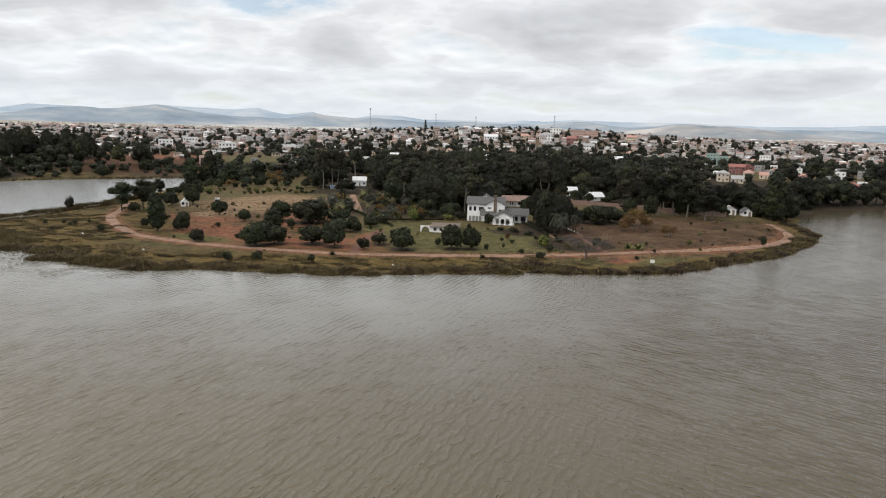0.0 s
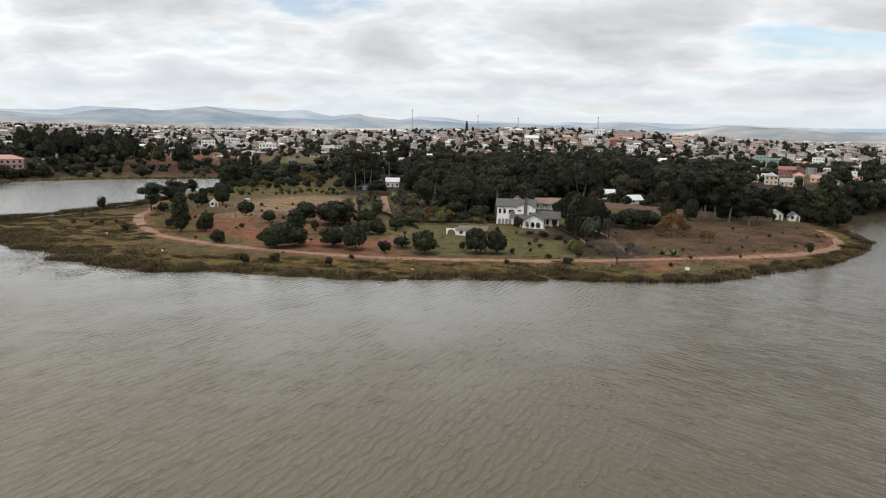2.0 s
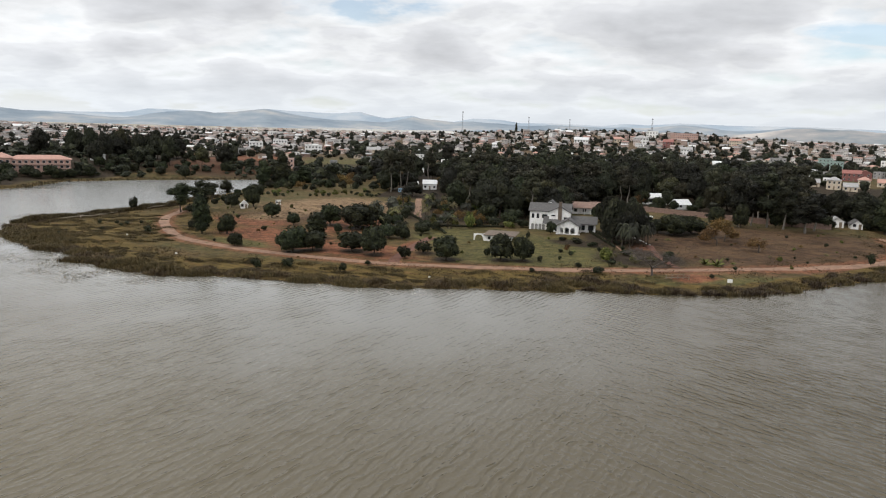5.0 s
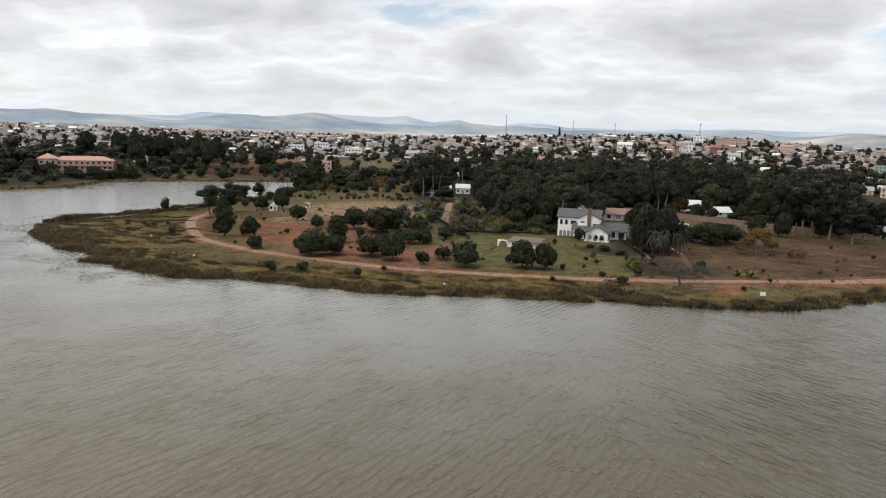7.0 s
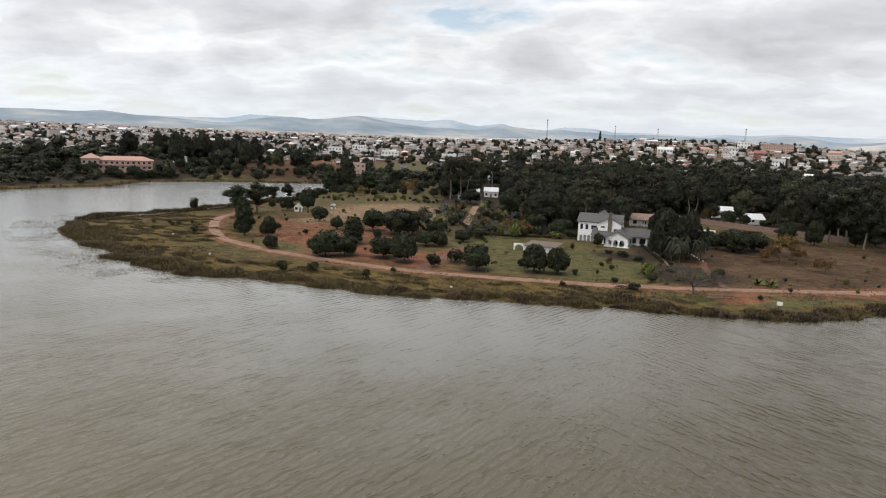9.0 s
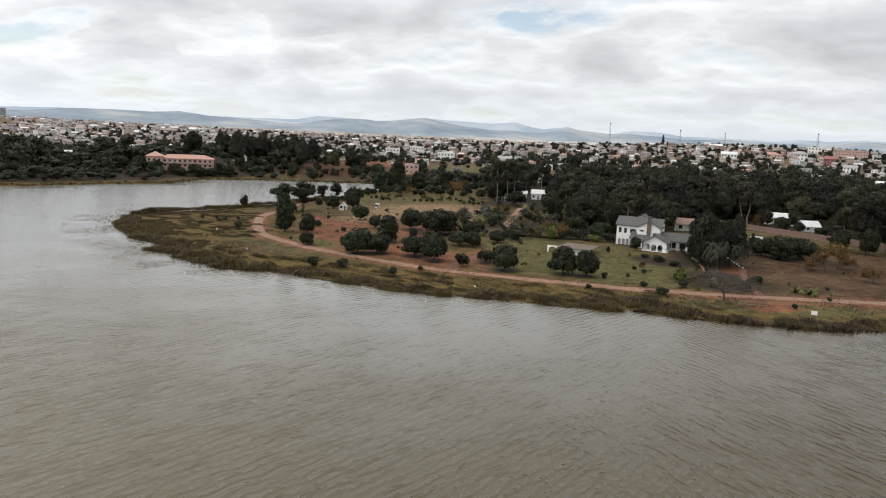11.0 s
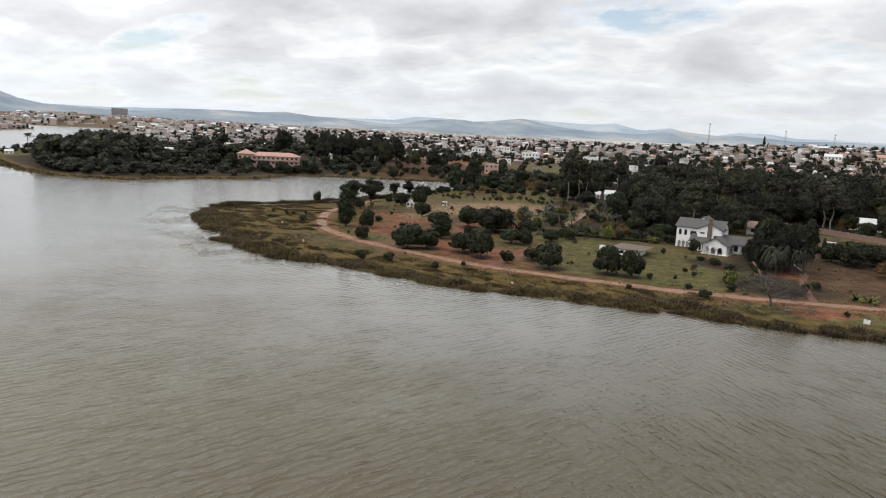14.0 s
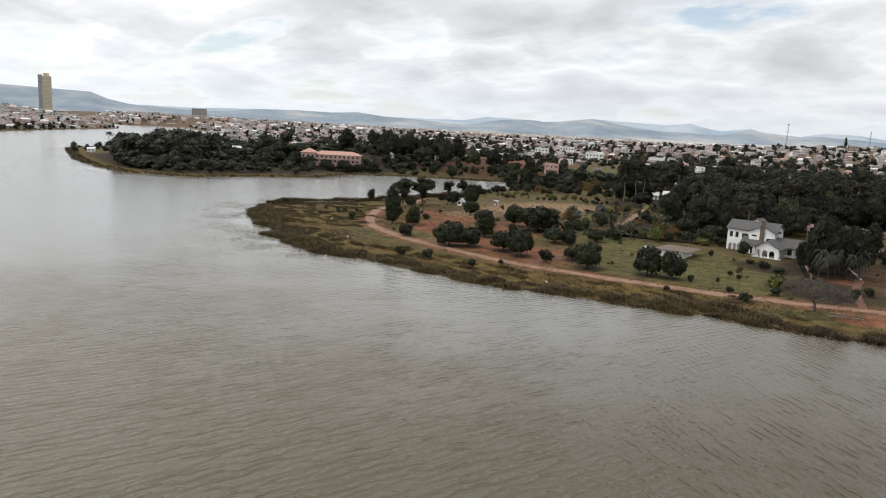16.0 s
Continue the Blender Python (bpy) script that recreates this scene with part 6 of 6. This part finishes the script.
def town_template(kind, rng, windows=True):
    """Low-detail house: walls, roof and proud window boxes; triangles and material numbers."""
    w, d, h = 1.0, rng.uniform(0.6, 0.9), rng.uniform(0.34, 0.75)
    V, F, M = [], [], []

    def quad(a, b, c_, d_, m):
        n = len(V)
        V.extend((a, b, c_, d_))
        F.extend(((n, n + 1, n + 2), (n, n + 2, n + 3)))
        M.extend((m, m))

    def cube(x0, y0, z0, x1, y1, z1, m):
        n = len(V)
        V.extend([(x, y, z) for z in (z0, z1) for x, y in ((x0, y0), (x1, y0), (x1, y1), (x0, y1))])
        for q in ((4, 5, 6, 7), (0, 1, 5, 4), (1, 2, 6, 5), (2, 3, 7, 6), (3, 0, 4, 7)):
            F.extend(((n + q[0], n + q[1], n + q[2]), (n + q[0], n + q[2], n + q[3])))
            M.extend((m, m))

    cube(-w / 2, -d / 2, -0.15, w / 2, d / 2, h, 0)
    if kind == "flat":
        cube(-w / 2 - .015, -d / 2 - .015, h, w / 2 + .015, d / 2 + .015, h + 0.03, 1)
        cube(-w * .2, -d * .1, h + .03, w * .05, d * .2, h + 0.17, 0)
    else:
        k, o, r = (0.0 if kind == "gable" else 0.3), 0.05, rng.uniform(0.14, 0.26)
        n = len(V)
        V.extend([(-w / 2 - o, -d / 2 - o, h - .02), (w / 2 + o, -d / 2 - o, h - .02), (w / 2 + o, d / 2 + o, h - .02), (-w / 2 - o, d / 2 + o, h - .02), (-w / 2 - o + k, 0, h + r), (w / 2 + o - k, 0, h + r)])
        for t in ((0, 1, 5), (0, 5, 4), (2, 3, 4), (2, 4, 5), (1, 2, 5), (3, 0, 4), (0, 3, 2), (0, 2, 1)):
            F.append(tuple(n + i for i in t))
            M.append(1)
    rows = 1 if h < 0.5 else 2
    for s in range(rows if windows else 0):
        z = (s + 0.35) * h / rows
        for i in range(4):
            x = -w / 2 + w * (i + .5) / 4
            cube(x - .055, -d / 2 - .012, z, x + .055, -d / 2 + .01, z + 0.14 / rows * 1.3, 2)
        for sx in (-1, 1):
            cube(min(sx * w / 2, sx * (w / 2 + .012)), -.06, z, max(sx * w / 2, sx * (w / 2 + .012)), .06, z + 0.14 / rows * 1.3, 2)
    return np.array(V, float), np.array(F), np.array(M)


TT = np.random.RandomState(31)
TEMPLATES = [town_template(k, TT) for k in ("flat", "gable", "hip", "flat", "gable", "flat", "hip", "gable")]
FAR_TEMPLATES = [town_template(k, TT, False) for k in ("flat", "gable", "flat", "hip", "gable")]


def town_spots(n, r0, r1, az0, az1, gap, seed, power=1.0):
    rng = np.random.RandomState(seed)
    out = []
    A = rng.uniform(az0, az1, n)
    D = r0 + (r1 - r0) * rng.uniform(0, 1, n) ** power
    X, Y = 30 - D * np.sin(np.radians(A)), D * np.cos(np.radians(A))
    dist = shore_dist(X, Y)
    for x, y, s, r in zip(X, Y, dist, D):
        if s < 14 or (-420 < x < -100 and s < 45) or ((x + 210) / 42) ** 2 + ((y - 480) / 60) ** 2 < 1 or ((x + 135) / 30) ** 2 + ((y - 500) / 40) ** 2 < 1 or wooded(x, y) > 0.3 or (y < 420 and -160 < x < 150) or (150 < x < 330 and y < 400) or (x < -225 and y < 470 and rng.rand() < 0.8):
            continue
        if any(abs(x - q[2]) < q[4] * .8 + 5 and abs(y - q[3]) < 12 for q in NEAR_TOWN):
            continue
        g = gap * (1 + r / 900)
        if all(abs(x - a) > g or abs(y - b) > g for a, b in out[-1500:]):
            out.append((x, y))
    return out


def town_mesh(name, spots, label, size0, size1, mats, kinds):
    V, F, M, n = [], [], [], 0
    P = np.array(spots)
    Z = land(P[:, 0], P[:, 1])
    for (x, y), z in zip(spots, Z):
        v, f, m = kinds[TT.randint(len(kinds))]
        s = TT.uniform(size0, size1) * (1 + math.hypot(x, y) / 3500)
        a = math.atan2(x - 30, -y) + math.pi + TT.normal(0, 0.5)
        k, q = math.cos(a), math.sin(a)
        w = v * np.array((s, s, s * TT.uniform(.75, 1.15) * (1 - 0.35 * float(ease(700, 1300, y)))))
        V.append(np.column_stack([w[:, 0] * k - w[:, 1] * q + x, w[:, 0] * q + w[:, 1] * k + y, w[:, 2] + z]))
        F.append(f + n)
        M.append(m)
        n += len(v)
    tagged(new(name, mesh_np(name, np.concatenate(V), np.concatenate(F), mats, np.concatenate(M))), label, "town", kind="stuff")


TOWN_MATS = [TOWN_WALL, TOWN_ROOF, GLASS]
near_spots = town_spots(1700, 430, 760, -42, 72, 11, 1)
mid_spots = town_spots(8600, 620, 1300, -42, 72, 5.2, 2)
far_spots = town_spots(2600, 1200, 2300, -42, 50, 9, 3, 1.6)
far_spots += town_spots(1800, 1200, 2600, -42, -4, 8, 33)
far_spots += town_spots(2400, 850, 2500, 38, 60, 7, 51)
far_spots += town_spots(5600, 900, 2400, 48, 76, 5, 5)
near_spots.sort(key=lambda p: math.hypot(p[0] - 30, p[1]))
KINDS = [house("house", "small plain house with white plaster walls and tin roof", 7, 6, 1, "gable", WHITE, SHEET_ROOF, 1.3, bays=2, storey=2.7),
         house("house", "small cream house with a rusty brown roof", 8, 6, 1, "hip", CREAM, BROWN_ROOF, 1.6, bays=2, storey=2.7),
         house("house", "bare concrete flat-roofed house among trees", 6.5, 6, 2, "flat", GREY_WALL, GREY_ROOF, bays=2, storey=2.6),
         house("house", "brick-brown house with a grey sheet roof", 8, 6, 1, "gable", BRICK_WALL, GREY_ROOF, 1.4, bays=2, storey=2.7),
         house("house", "two-storey pale plastered house with hipped roof", 7, 7, 2, "hip", CREAM, SALMON_ROOF, 1.6, bays=2, storey=2.6),
         house("house", "white flat-roofed two-storey house among trees", 7, 6, 2, "flat", WHITE, SHEET_ROOF, bays=2, storey=2.6)]
for x, y in near_spots[:200]:
    put(KINDS[TT.randint(6)], spot(x, y, math.degrees(math.atan2(-(x - 30), y)) + TT.normal(0, 25), TT.uniform(0.62, 0.88)), group="houses of the town")
for x, y, k, sc in ((-236, 470, 3, 0.8), (-222, 492, 1, 0.85), (-205, 470, 3, 0.75), (-193, 498, 1, 0.8), (-212, 520, 4, 0.8), (-182, 478, 3, 0.7), (-240, 510, 1, 0.8), (-228, 540, 2, 0.9), (-196, 535, 3, 0.9), (-176, 508, 4, 0.75), (-248, 545, 3, 0.9)):
    put(KINDS[k], spot(x, y, 22 + 9 * (k - 2), sc), "low brown house on the red slope", "houses of the town")
    put(MANGOS[k], spot(x + 7 - k, y - 4, 40 * k, 0.55 + 0.1 * k), "dark bushy tree on the red slope", "trees of the red slope")
town_mesh("town_houses", near_spots[200:] + mid_spots, "crowded small houses in pale plaster with tin and tile roofs", 2.8, 5.6, TOWN_MATS, TEMPLATES)
town_mesh("far_town", far_spots, "far pale buildings of the town on the plain", 4, 9, TOWN_MATS, FAR_TEMPLATES)

for k in range(9):
    a, r = radians(7.5 + 1.35 * k), 2350 + 190 * (k * 5 % 4)
    put(house("warehouse", "long low white warehouse on the far plain", 52 + 9 * (k * 7 % 5), 26, 1, "flat", WHITE, SHEET_ROOF, storey=7.5 + (k % 3), bays=6, cat="warehouse"), spot(30 - r * math.sin(a), r * math.cos(a), math.degrees(a)))

# ---- trees of the banks and of the town ----


def tree_spots(n, r0, r1, az0, az1, seed, chance):
    rng = np.random.RandomState(seed)
    A, D = rng.uniform(az0, az1, n), rng.uniform(r0, r1, n)
    X, Y = 30 - D * np.sin(np.radians(A)), D * np.cos(np.radians(A))
    S, U = shore_dist(X, Y), rng.uniform(0, 1, n)
    nz = [noise.noise(Vector((x * 0.011, y * 0.011, 3.3))) for x, y in zip(X, Y)]
    return [(x, y) for x, y, s, u, z in zip(X, Y, S, U, nz) if s > 3 and u < chance(x, y, s) * (0.28 + 2.3 * max(0, z + 0.12)) and not (y < 420 and -160 < x < 150)]


def bank_chance(x, y, s):
    if any(math.hypot(x - q[2], (y - q[3] + 6)) < q[4] * 0.75 for q in NEAR_TOWN) or math.hypot(x + 262, y - 345) < 20:
        return 0.0
    if 298 < y < 415 and 0.33 < (x - 9) / (y + 9) < 0.46:
        return 0.03
    if ((x + 215) / 48) ** 2 + ((y - 490) / 75) ** 2 < 1 or ((x + 135) / 30) ** 2 + ((y - 500) / 40) ** 2 < 1:
        return 0.05
    r = math.hypot(x - 30, y)
    for q in NEAR_TOWN:
        d = math.hypot(q[2] - 30, q[3])
        if 0 < d - r < 45 and abs((x - 30) / r * d - (q[2] - 30)) < q[4] * 0.55 + 2:
            return 0.0
    if y - 20.7 < 0.593 * (54 - x) and x < -300:
        return 0.0
    if -500 < x < -225 and y < 460:
        return 2.2 if s > 12 and not (x < -398) else 0.0
    return 1.1 if s < 45 else 0.6


forest("bank_trees", tree_spots(5200, 330, 680, -42, 66, 6, bank_chance), "dark trees along the far bank and among the houses", "trees", FOREST, 0.5, 1.15)
forest("town_trees", tree_spots(14000, 560, 1500, -42, 72, 7, lambda x, y, s: 1.7 if y < 850 else 0.9), "dark trees between the houses of the town", "trees", FOREST, 0.35, 1.05, TOWN_TREES)
forest("slope_trees", tree_spots(2600, 560, 1400, 24, 60, 61, lambda x, y, s: 0.6), "dark trees between the western houses", "trees", FOREST, 0.4, 1.0, TOWN_TREES)
forest("west_trees", tree_spots(4800, 850, 2300, 40, 75, 12, lambda x, y, s: 0.6), "dark trees on the far western shore", "trees", FOREST, 0.5, 1.1, TOWN_TREES)
forest("far_trees", tree_spots(420, 1500, 2600, -42, 74, 8, lambda x, y, s: 0.5), "far trees on the plain", "trees", FOREST, 0.5, 0.9, TOWN_TREES)
forest("far_grove", [(25 + 32 * math.sin(i * 2.4) * ((i % 7) / 7 + 0.2), 880 + (i * 7) % 26) for i in range(110)], "dark grove on the town's ridge", "trees", FOREST, 0.55, 0.9, TOWN_TREES)
put(CYPRESS, spot(-33, 905, 0, 2.4, None, 2.9))

E8 = np.random.RandomState(88)
head, tries = [], 0
while len(head) < 150 and tries < 3500:
    tries += 1
    x, y = E8.uniform(-430, -300), E8.uniform(245, 410)
    d = float(shore_dist(np.array([x]), np.array([y]))[0])
    if 9 < d < 75 and y - 20.7 > 0.60 * (54 - x) and all(math.hypot(x - q[2], y - q[3]) > 9 for q in NEAR_TOWN) and all((x - a) ** 2 + (y - b) ** 2 > 30 for a, b in head):
        head.append((x, y))
forest("headland_wood", head, "tall dark trees massed on the headland", "trees", FOREST, 1.3, 2.3)
for _ in range(34):
    x, y = E8.normal(-262, 26), E8.normal(436, 17)
    if height(x, y) > 1:
        put(SPREADS[E8.randint(6)], spot(x, y, E8.uniform(0, 360), E8.uniform(0.6, 1.0), None, E8.uniform(1.0, 1.6)), "tall dark tree in the clump above the inlet", "trees above the inlet")

for _ in range(60):
    x, y = E8.uniform(-268, -178), E8.uniform(378, 462)
    if float(shore_dist(np.array([x]), np.array([y]))[0]) > 5:
        big = E8.rand() < 0.6
        put((MANGOS if big else BUSHES)[E8.randint(3)], spot(x, y, E8.uniform(0, 360), E8.uniform(0.6, 1.3)), "dark bushy tree on the slope above the inlet", "trees above the inlet")

# ---- reeds and grass ----


def tufts(name, P, hmin, hmax, blades, width, mat, label, category, seed, lean=0.45, clumpy=0.0, dome=None):
    """Clumps of thin blades, two triangles a blade."""
    rng = np.random.RandomState(seed)
    P = np.repeat(P, blades, 0)
    m = len(P)
    base = np.column_stack([P[:, 0] + rng.normal(0, .32, m), P[:, 1] + rng.normal(0, .32, m), P[:, 2] - 0.1])
    a = rng.uniform(0, 2 * np.pi, m)
    h = rng.uniform(hmin, hmax, m)
    if dome is not None:
        h = h * np.repeat(dome, blades)
    if clumpy:
        h = h * np.array([1 + clumpy * 2.2 * noise.noise(Vector((x * 0.23, y * 0.23, 4.1))) for x, y in zip(P[:, 0], P[:, 1])]).clip(0.3, 2.0)
    ln = h * np.abs(rng.normal(0, lean, m))
    side = np.column_stack([-np.sin(a), np.cos(a), np.zeros(m)]) * width * rng.uniform(.6, 1.4, (m, 1))
    midp = base + np.column_stack([np.cos(a) * ln * .35, np.sin(a) * ln * .35, h * .6])
    tip = base + np.column_stack([np.cos(a) * ln, np.sin(a) * ln, h])
    V = np.stack([base - side, base + side, midp + side * .7, midp - side * .7, tip], 1).reshape(-1, 3)
    i = np.arange(m)[:, None] * 5
    F = np.concatenate([i + np.array([[0, 1, 2]]), i + np.array([[0, 2, 3]]), i + np.array([[3, 2, 4]])])
    tagged(new(name, mesh_np(name, V, F, [mat])), label, category, kind="stuff")


def scatter(n, x0, y0, x1, y1, keep, seed):
    rng = np.random.RandomState(seed)
    X, Y = rng.uniform(x0, x1, n), rng.uniform(y0, y1, n)
    D = shore_dist(X, Y)
    nz = np.array([noise.noise(Vector((x * 0.11, y * 0.11, 0.7))) for x, y in zip(X, Y)])
    k = keep(X, Y, D, nz, rng.uniform(0, 1, n))
    X, Y = X[k], Y[k]
    return np.column_stack([X, Y, np.maximum(land(X, Y), 0.06)])


tufts("reeds", scatter(60000, -155, 135, 22, 275, lambda X, Y, D, z, u: (D > -1.2) & (D < 5.5 + 4 * z) & (z > -0.45), 1), 0.3, 0.85, 9, 0.06, REED, "olive-brown reeds along the lake shore", "reeds", 1, 1.3, 0.9)
tufts("east_reeds", scatter(42000, 18, 135, 135, 275, lambda X, Y, D, z, u: (D > -1.4) & (D < 4.5 + 4 * z) & (z > -0.5), 21), 0.3, 0.8, 9, 0.06, REED_DARK, "dark brown reeds under the red bank", "reeds", 21, 1.3, 0.8)
tufts("marsh_grass", scatter(60000, -155, 140, 135, 262, lambda X, Y, D, z, u: (D > 3) & (D < 19) & (u < 0.35 + z), 2), 0.15, 0.5, 4, 0.08, REED, "rough olive marsh grass behind the reeds", "grass", 2)
tufts("marsh_meadow", scatter(16000, -150, 160, -75, 250, lambda X, Y, D, z, u: (D > 6) & (u < 0.5 + z), 3), 0.10, 0.3, 3, 0.08, REED, "rough olive meadow grass", "grass", 3, 0.8)
tufts("reed_island", np.column_stack([np.random.RandomState(4).uniform(-96, -82, 500), np.random.RandomState(5).uniform(150.5, 154.5, 500), np.full(500, 0.0)]), 0.5, 1.2, 6, 0.09, REED, "dark reed bed standing in the shallows", "reeds", 4)
# flat pale pieces added in place of sky glints on the calm shallows
tufts("broken_stalks", scatter(60000, -185, 126, 30, 225, lambda X, Y, D, z, u: (D < -0.3) & (D > -7 - 9 * ease(-55, -85, X)) & (z > -0.20 + 0.014 * -D) & (X < 0) & (u < 0.55), 6), 0.05, 0.14, 3, 0.17, STRAW_GLINT, "pale stalks and drift standing in for glints in the shallows", "reeds", 6, 4.0)
tufts("dead_reeds", scatter(30000, -185, 126, 30, 225, lambda X, Y, D, z, u: (D < -0.3) & (D > -3 - 11 * ease(-55, -85, X)) & (z > 0.02 + 0.01 * -D) & (X < 0) & (u < 0.3), 16), 0.1, 0.4, 3, 0.05, REED, "dark dead reeds in the shallows", "reeds", 16, 1.0)
tufts("far_reeds", scatter(30000, -520, 215, -140, 405, lambda X, Y, D, z, u: (D > -1) & (D < 6), 7), 0.6, 1.4, 5, 0.10, REED_DARK, "reeds along the far bank", "reeds", 7)

tufts("dry_grass", scatter(70000, -125, 158, 128, 275, lambda X, Y, D, z, u: (D > 10) & (u < 0.12 + 0.9 * np.maximum(z, 0)) & ~((X > 2) & (X < 34) & (Y > 208) & (Y < 240)), 9), 0.12, 0.4, 3, 0.06, STRAW_GRASS, "tufts of dry brown grass", "grass", 9, 0.8)

H9 = np.random.RandomState(90)


def hummocks(name, centres, mat, label, per, seed):
    """Domed clumps of reed or sedge: x, y, radius, height."""
    pts, dome = [], []
    for x, y, r, h in centres:
        n = int(per * r * r)
        a, q = H9.uniform(0, 2 * np.pi, n), np.sqrt(H9.uniform(0, 1, n)) * H9.uniform(0.85, 1.1, n)
        X, Y = x + 1.4 * r * q * np.cos(a), y + 0.8 * r * q * np.sin(a)
        pts.append(np.column_stack([X, Y, np.maximum(land(X, Y), 0.05)]))
        dome.append(h * np.sqrt(np.clip(1.05 - q * q, 0.05, 1)))
    tufts(name, np.concatenate(pts), 0.6, 1.0, 7, 0.06, mat, label, "reeds", seed, 0.5, 0.0, np.concatenate(dome))


shore_pts = smooth_line(SHORE[:24], 1.0)
front = []
for _ in range(150):
    x, y = shore_pts[H9.randint(len(shore_pts))]
    r = H9.uniform(0.8, 2.6)
    front.append((x + H9.uniform(-1, 1), y + H9.uniform(-0.5, 4.5), r, 0.35 + 0.45 * r))
front += [(-92, 152.5, 2.8, 1.3), (-86.5, 152.0, 2.6, 1.2), (-81, 153, 2.0, 1.1), (-78, 151, 4.5, 2.0), (-70, 148.5, 4.0, 1.7), (-120, 177, 6, 1.6), (-128, 184, 6, 1.5), (-112, 172, 5, 1.4)]
hummocks("reed_hummocks", front, REED, "olive-brown reed hummocks at the water's edge", 26, 41)
sedge = []
while len(sedge) < 420:
    x, y = H9.uniform(-146, 40), H9.uniform(146, 226)
    d = float(shore_dist(np.array([x]), np.array([y]))[0])
    if 3 < d < (38 if x < -84 else 14) and min(math.hypot(x - a, y - b) for a, b in TRACK_LINE) > 5:
        r = H9.uniform(0.5, 1.9)
        sedge.append((x, y, r, 0.22 + 0.24 * r))
hummocks("sedge_clumps", sedge[:210], REED, "olive sedge clumps in the marsh", 22, 42)
hummocks("rush_clumps", sedge[210:], REED_DARK, "brown rush clumps in the marsh", 20, 43)
tufts("bank_reeds", scatter(30000, -152, 192, -122, 300, lambda X, Y, D, z, u: (D > -1.5) & (D < 3.6 + 2 * z) & (X < -124) & (Y > 200), 17), 1.0, 1.8, 5, 0.10, REED_DARK, "tall dark reed bank along the inlet", "reeds", 17, 0.5, 0.3)
for x, y, ln, a in ((-139, 209, 15, 62), (-136.5, 222, 11, 80), (-134, 212, 7, 120), (-131.5, 246, 12, 86)):
    pole = tagged(new("driftwood_pole"), "pale weathered fallen pole lying in marsh grass", "driftwood", group="driftwood")
    part("pole", Shape().tube([(0, 0, 0.35), (ln * 0.3, 0.3, 0.55), (ln * 0.7, -0.2, 0.45), (ln, 0.2, 0.5)], [0.16, 0.15, 0.12, 0.07], 6), STRAW_WOOD, pole)
    part("stub", Shape().tube([(ln * 0.35, 0.2, 0.5), (ln * 0.42, 1.0, 0.9)], [0.09, 0.04], 5), STRAW_WOOD, pole)
    pole.matrix_basis = spot(x, y, a)

# ---- small things ----
sign = tagged(new("sign_board"), "blank white notice board on two posts by the shore", "sign")
part("board", Shape().box(-.75, -.04, .5, .75, .04, 1.6), FRAME, sign)
part("post", Shape().box(-.6, .04, -.4, -.5, .14, 1.6), WOOD, sign)
part("post", Shape().box(.5, .04, -.4, .6, .14, 1.6), WOOD, sign)
sign.matrix_basis = spot(55.0, 165.4, -14, 0.72)


def long_wing():
    top = tagged(new("long_outbuilding"), "long low building with red-brown roof and white posts", "outbuilding")
    part("wall", Shape().box(0, 1.6, -.6, 17, 6, 2.5), WHITE, top)
    part("roof", Shape().gable(0, 0, 17, 6, 2.55, 1.7, 0.4, 0.16), BRICK_WALL, top, "weathered red-brown tile roof")
    for k in range(8):
        part("post", Shape().box(0.3 + k * 2.3, 0.2, -.6, 0.65 + k * 2.3, 0.55, 2.5), WHITE, top)
    for k in range(5):
        window(top, 2 + k * 3.2, 1.6, 0.8, 1.2, 1.2)
    return top


long_wing().matrix_basis = spot(22.5, 270, 2)
for k in range(8):
    f = k / 7
    st = tagged(new("edging_stone"), "white-painted edging stone beside the footpath", "stone", group="white edging stones")
    part("stone", Shape().prism([(-.35, -.25, -.2), (.3, -.3, -.2), (.38, .22, -.2), (-.28, .3, -.2)], (0.04, 0.03, 0.55)), FRAME, st)
    st.matrix_basis = spot(38.8 + 4.2 * f, 220 - 13.5 * f, 37 * k, 0.7)


def pole_frame():
    top = tagged(new("pole_rack"), "low rack of pale weathered poles on the bank", "rack")
    for k in range(5):
        x = k * 1.3
        part("upright", Shape().tube([(x, 0, -.4), (x + .05, 0, 1.0 + .1 * (k % 2))], [.08, .06], 6), STRAW_WOOD, top)
    for z in (0.35, 0.85):
        part("rail", Shape().tube([(-.3, 0.02, z), (2.6, -.05, z + .05), (5.5, .03, z - .04)], [.06, .06, .05], 6), STRAW_WOOD, top)
    part("rail", Shape().tube([(0.2, .3, .1), (5.0, .9, .2)], [.08, .06], 6), STRAW_WOOD, top)
    return top


pole_frame().matrix_basis = spot(41.5, 165.5, 14)
for x, y in ((-9.6, 152.8), (-98, 181), (-72, 160)):
    mk = tagged(new("marker_post"), "small white marker board in the marsh grass", "marker")
    part("post", Shape().box(-.05, -.05, -.4, .05, .05, .9), WOOD, mk)
    part("board", Shape().box(-.35, -.09, .6, .35, -.05, 1.05), FRAME, mk)
    mk.matrix_basis = spot(x, y, 8, 0.7)

for kind in (SPARSE, MANGOS, COLUMNS, BUSHES, LIGHT_BUSHES, SILVER_BUSHES, SPREADS, GUMS, WEEPERS, TALL_DARK, AUTUMN, TWIGGY, SKELETON, PALMS, TALL_PALMS, BANANAS, ALOE, KINDS):
    for ob in kind:
        if ob.name not in used:
            for o in (*ob.children_recursive, ob):
                bpy.data.objects.remove(o)
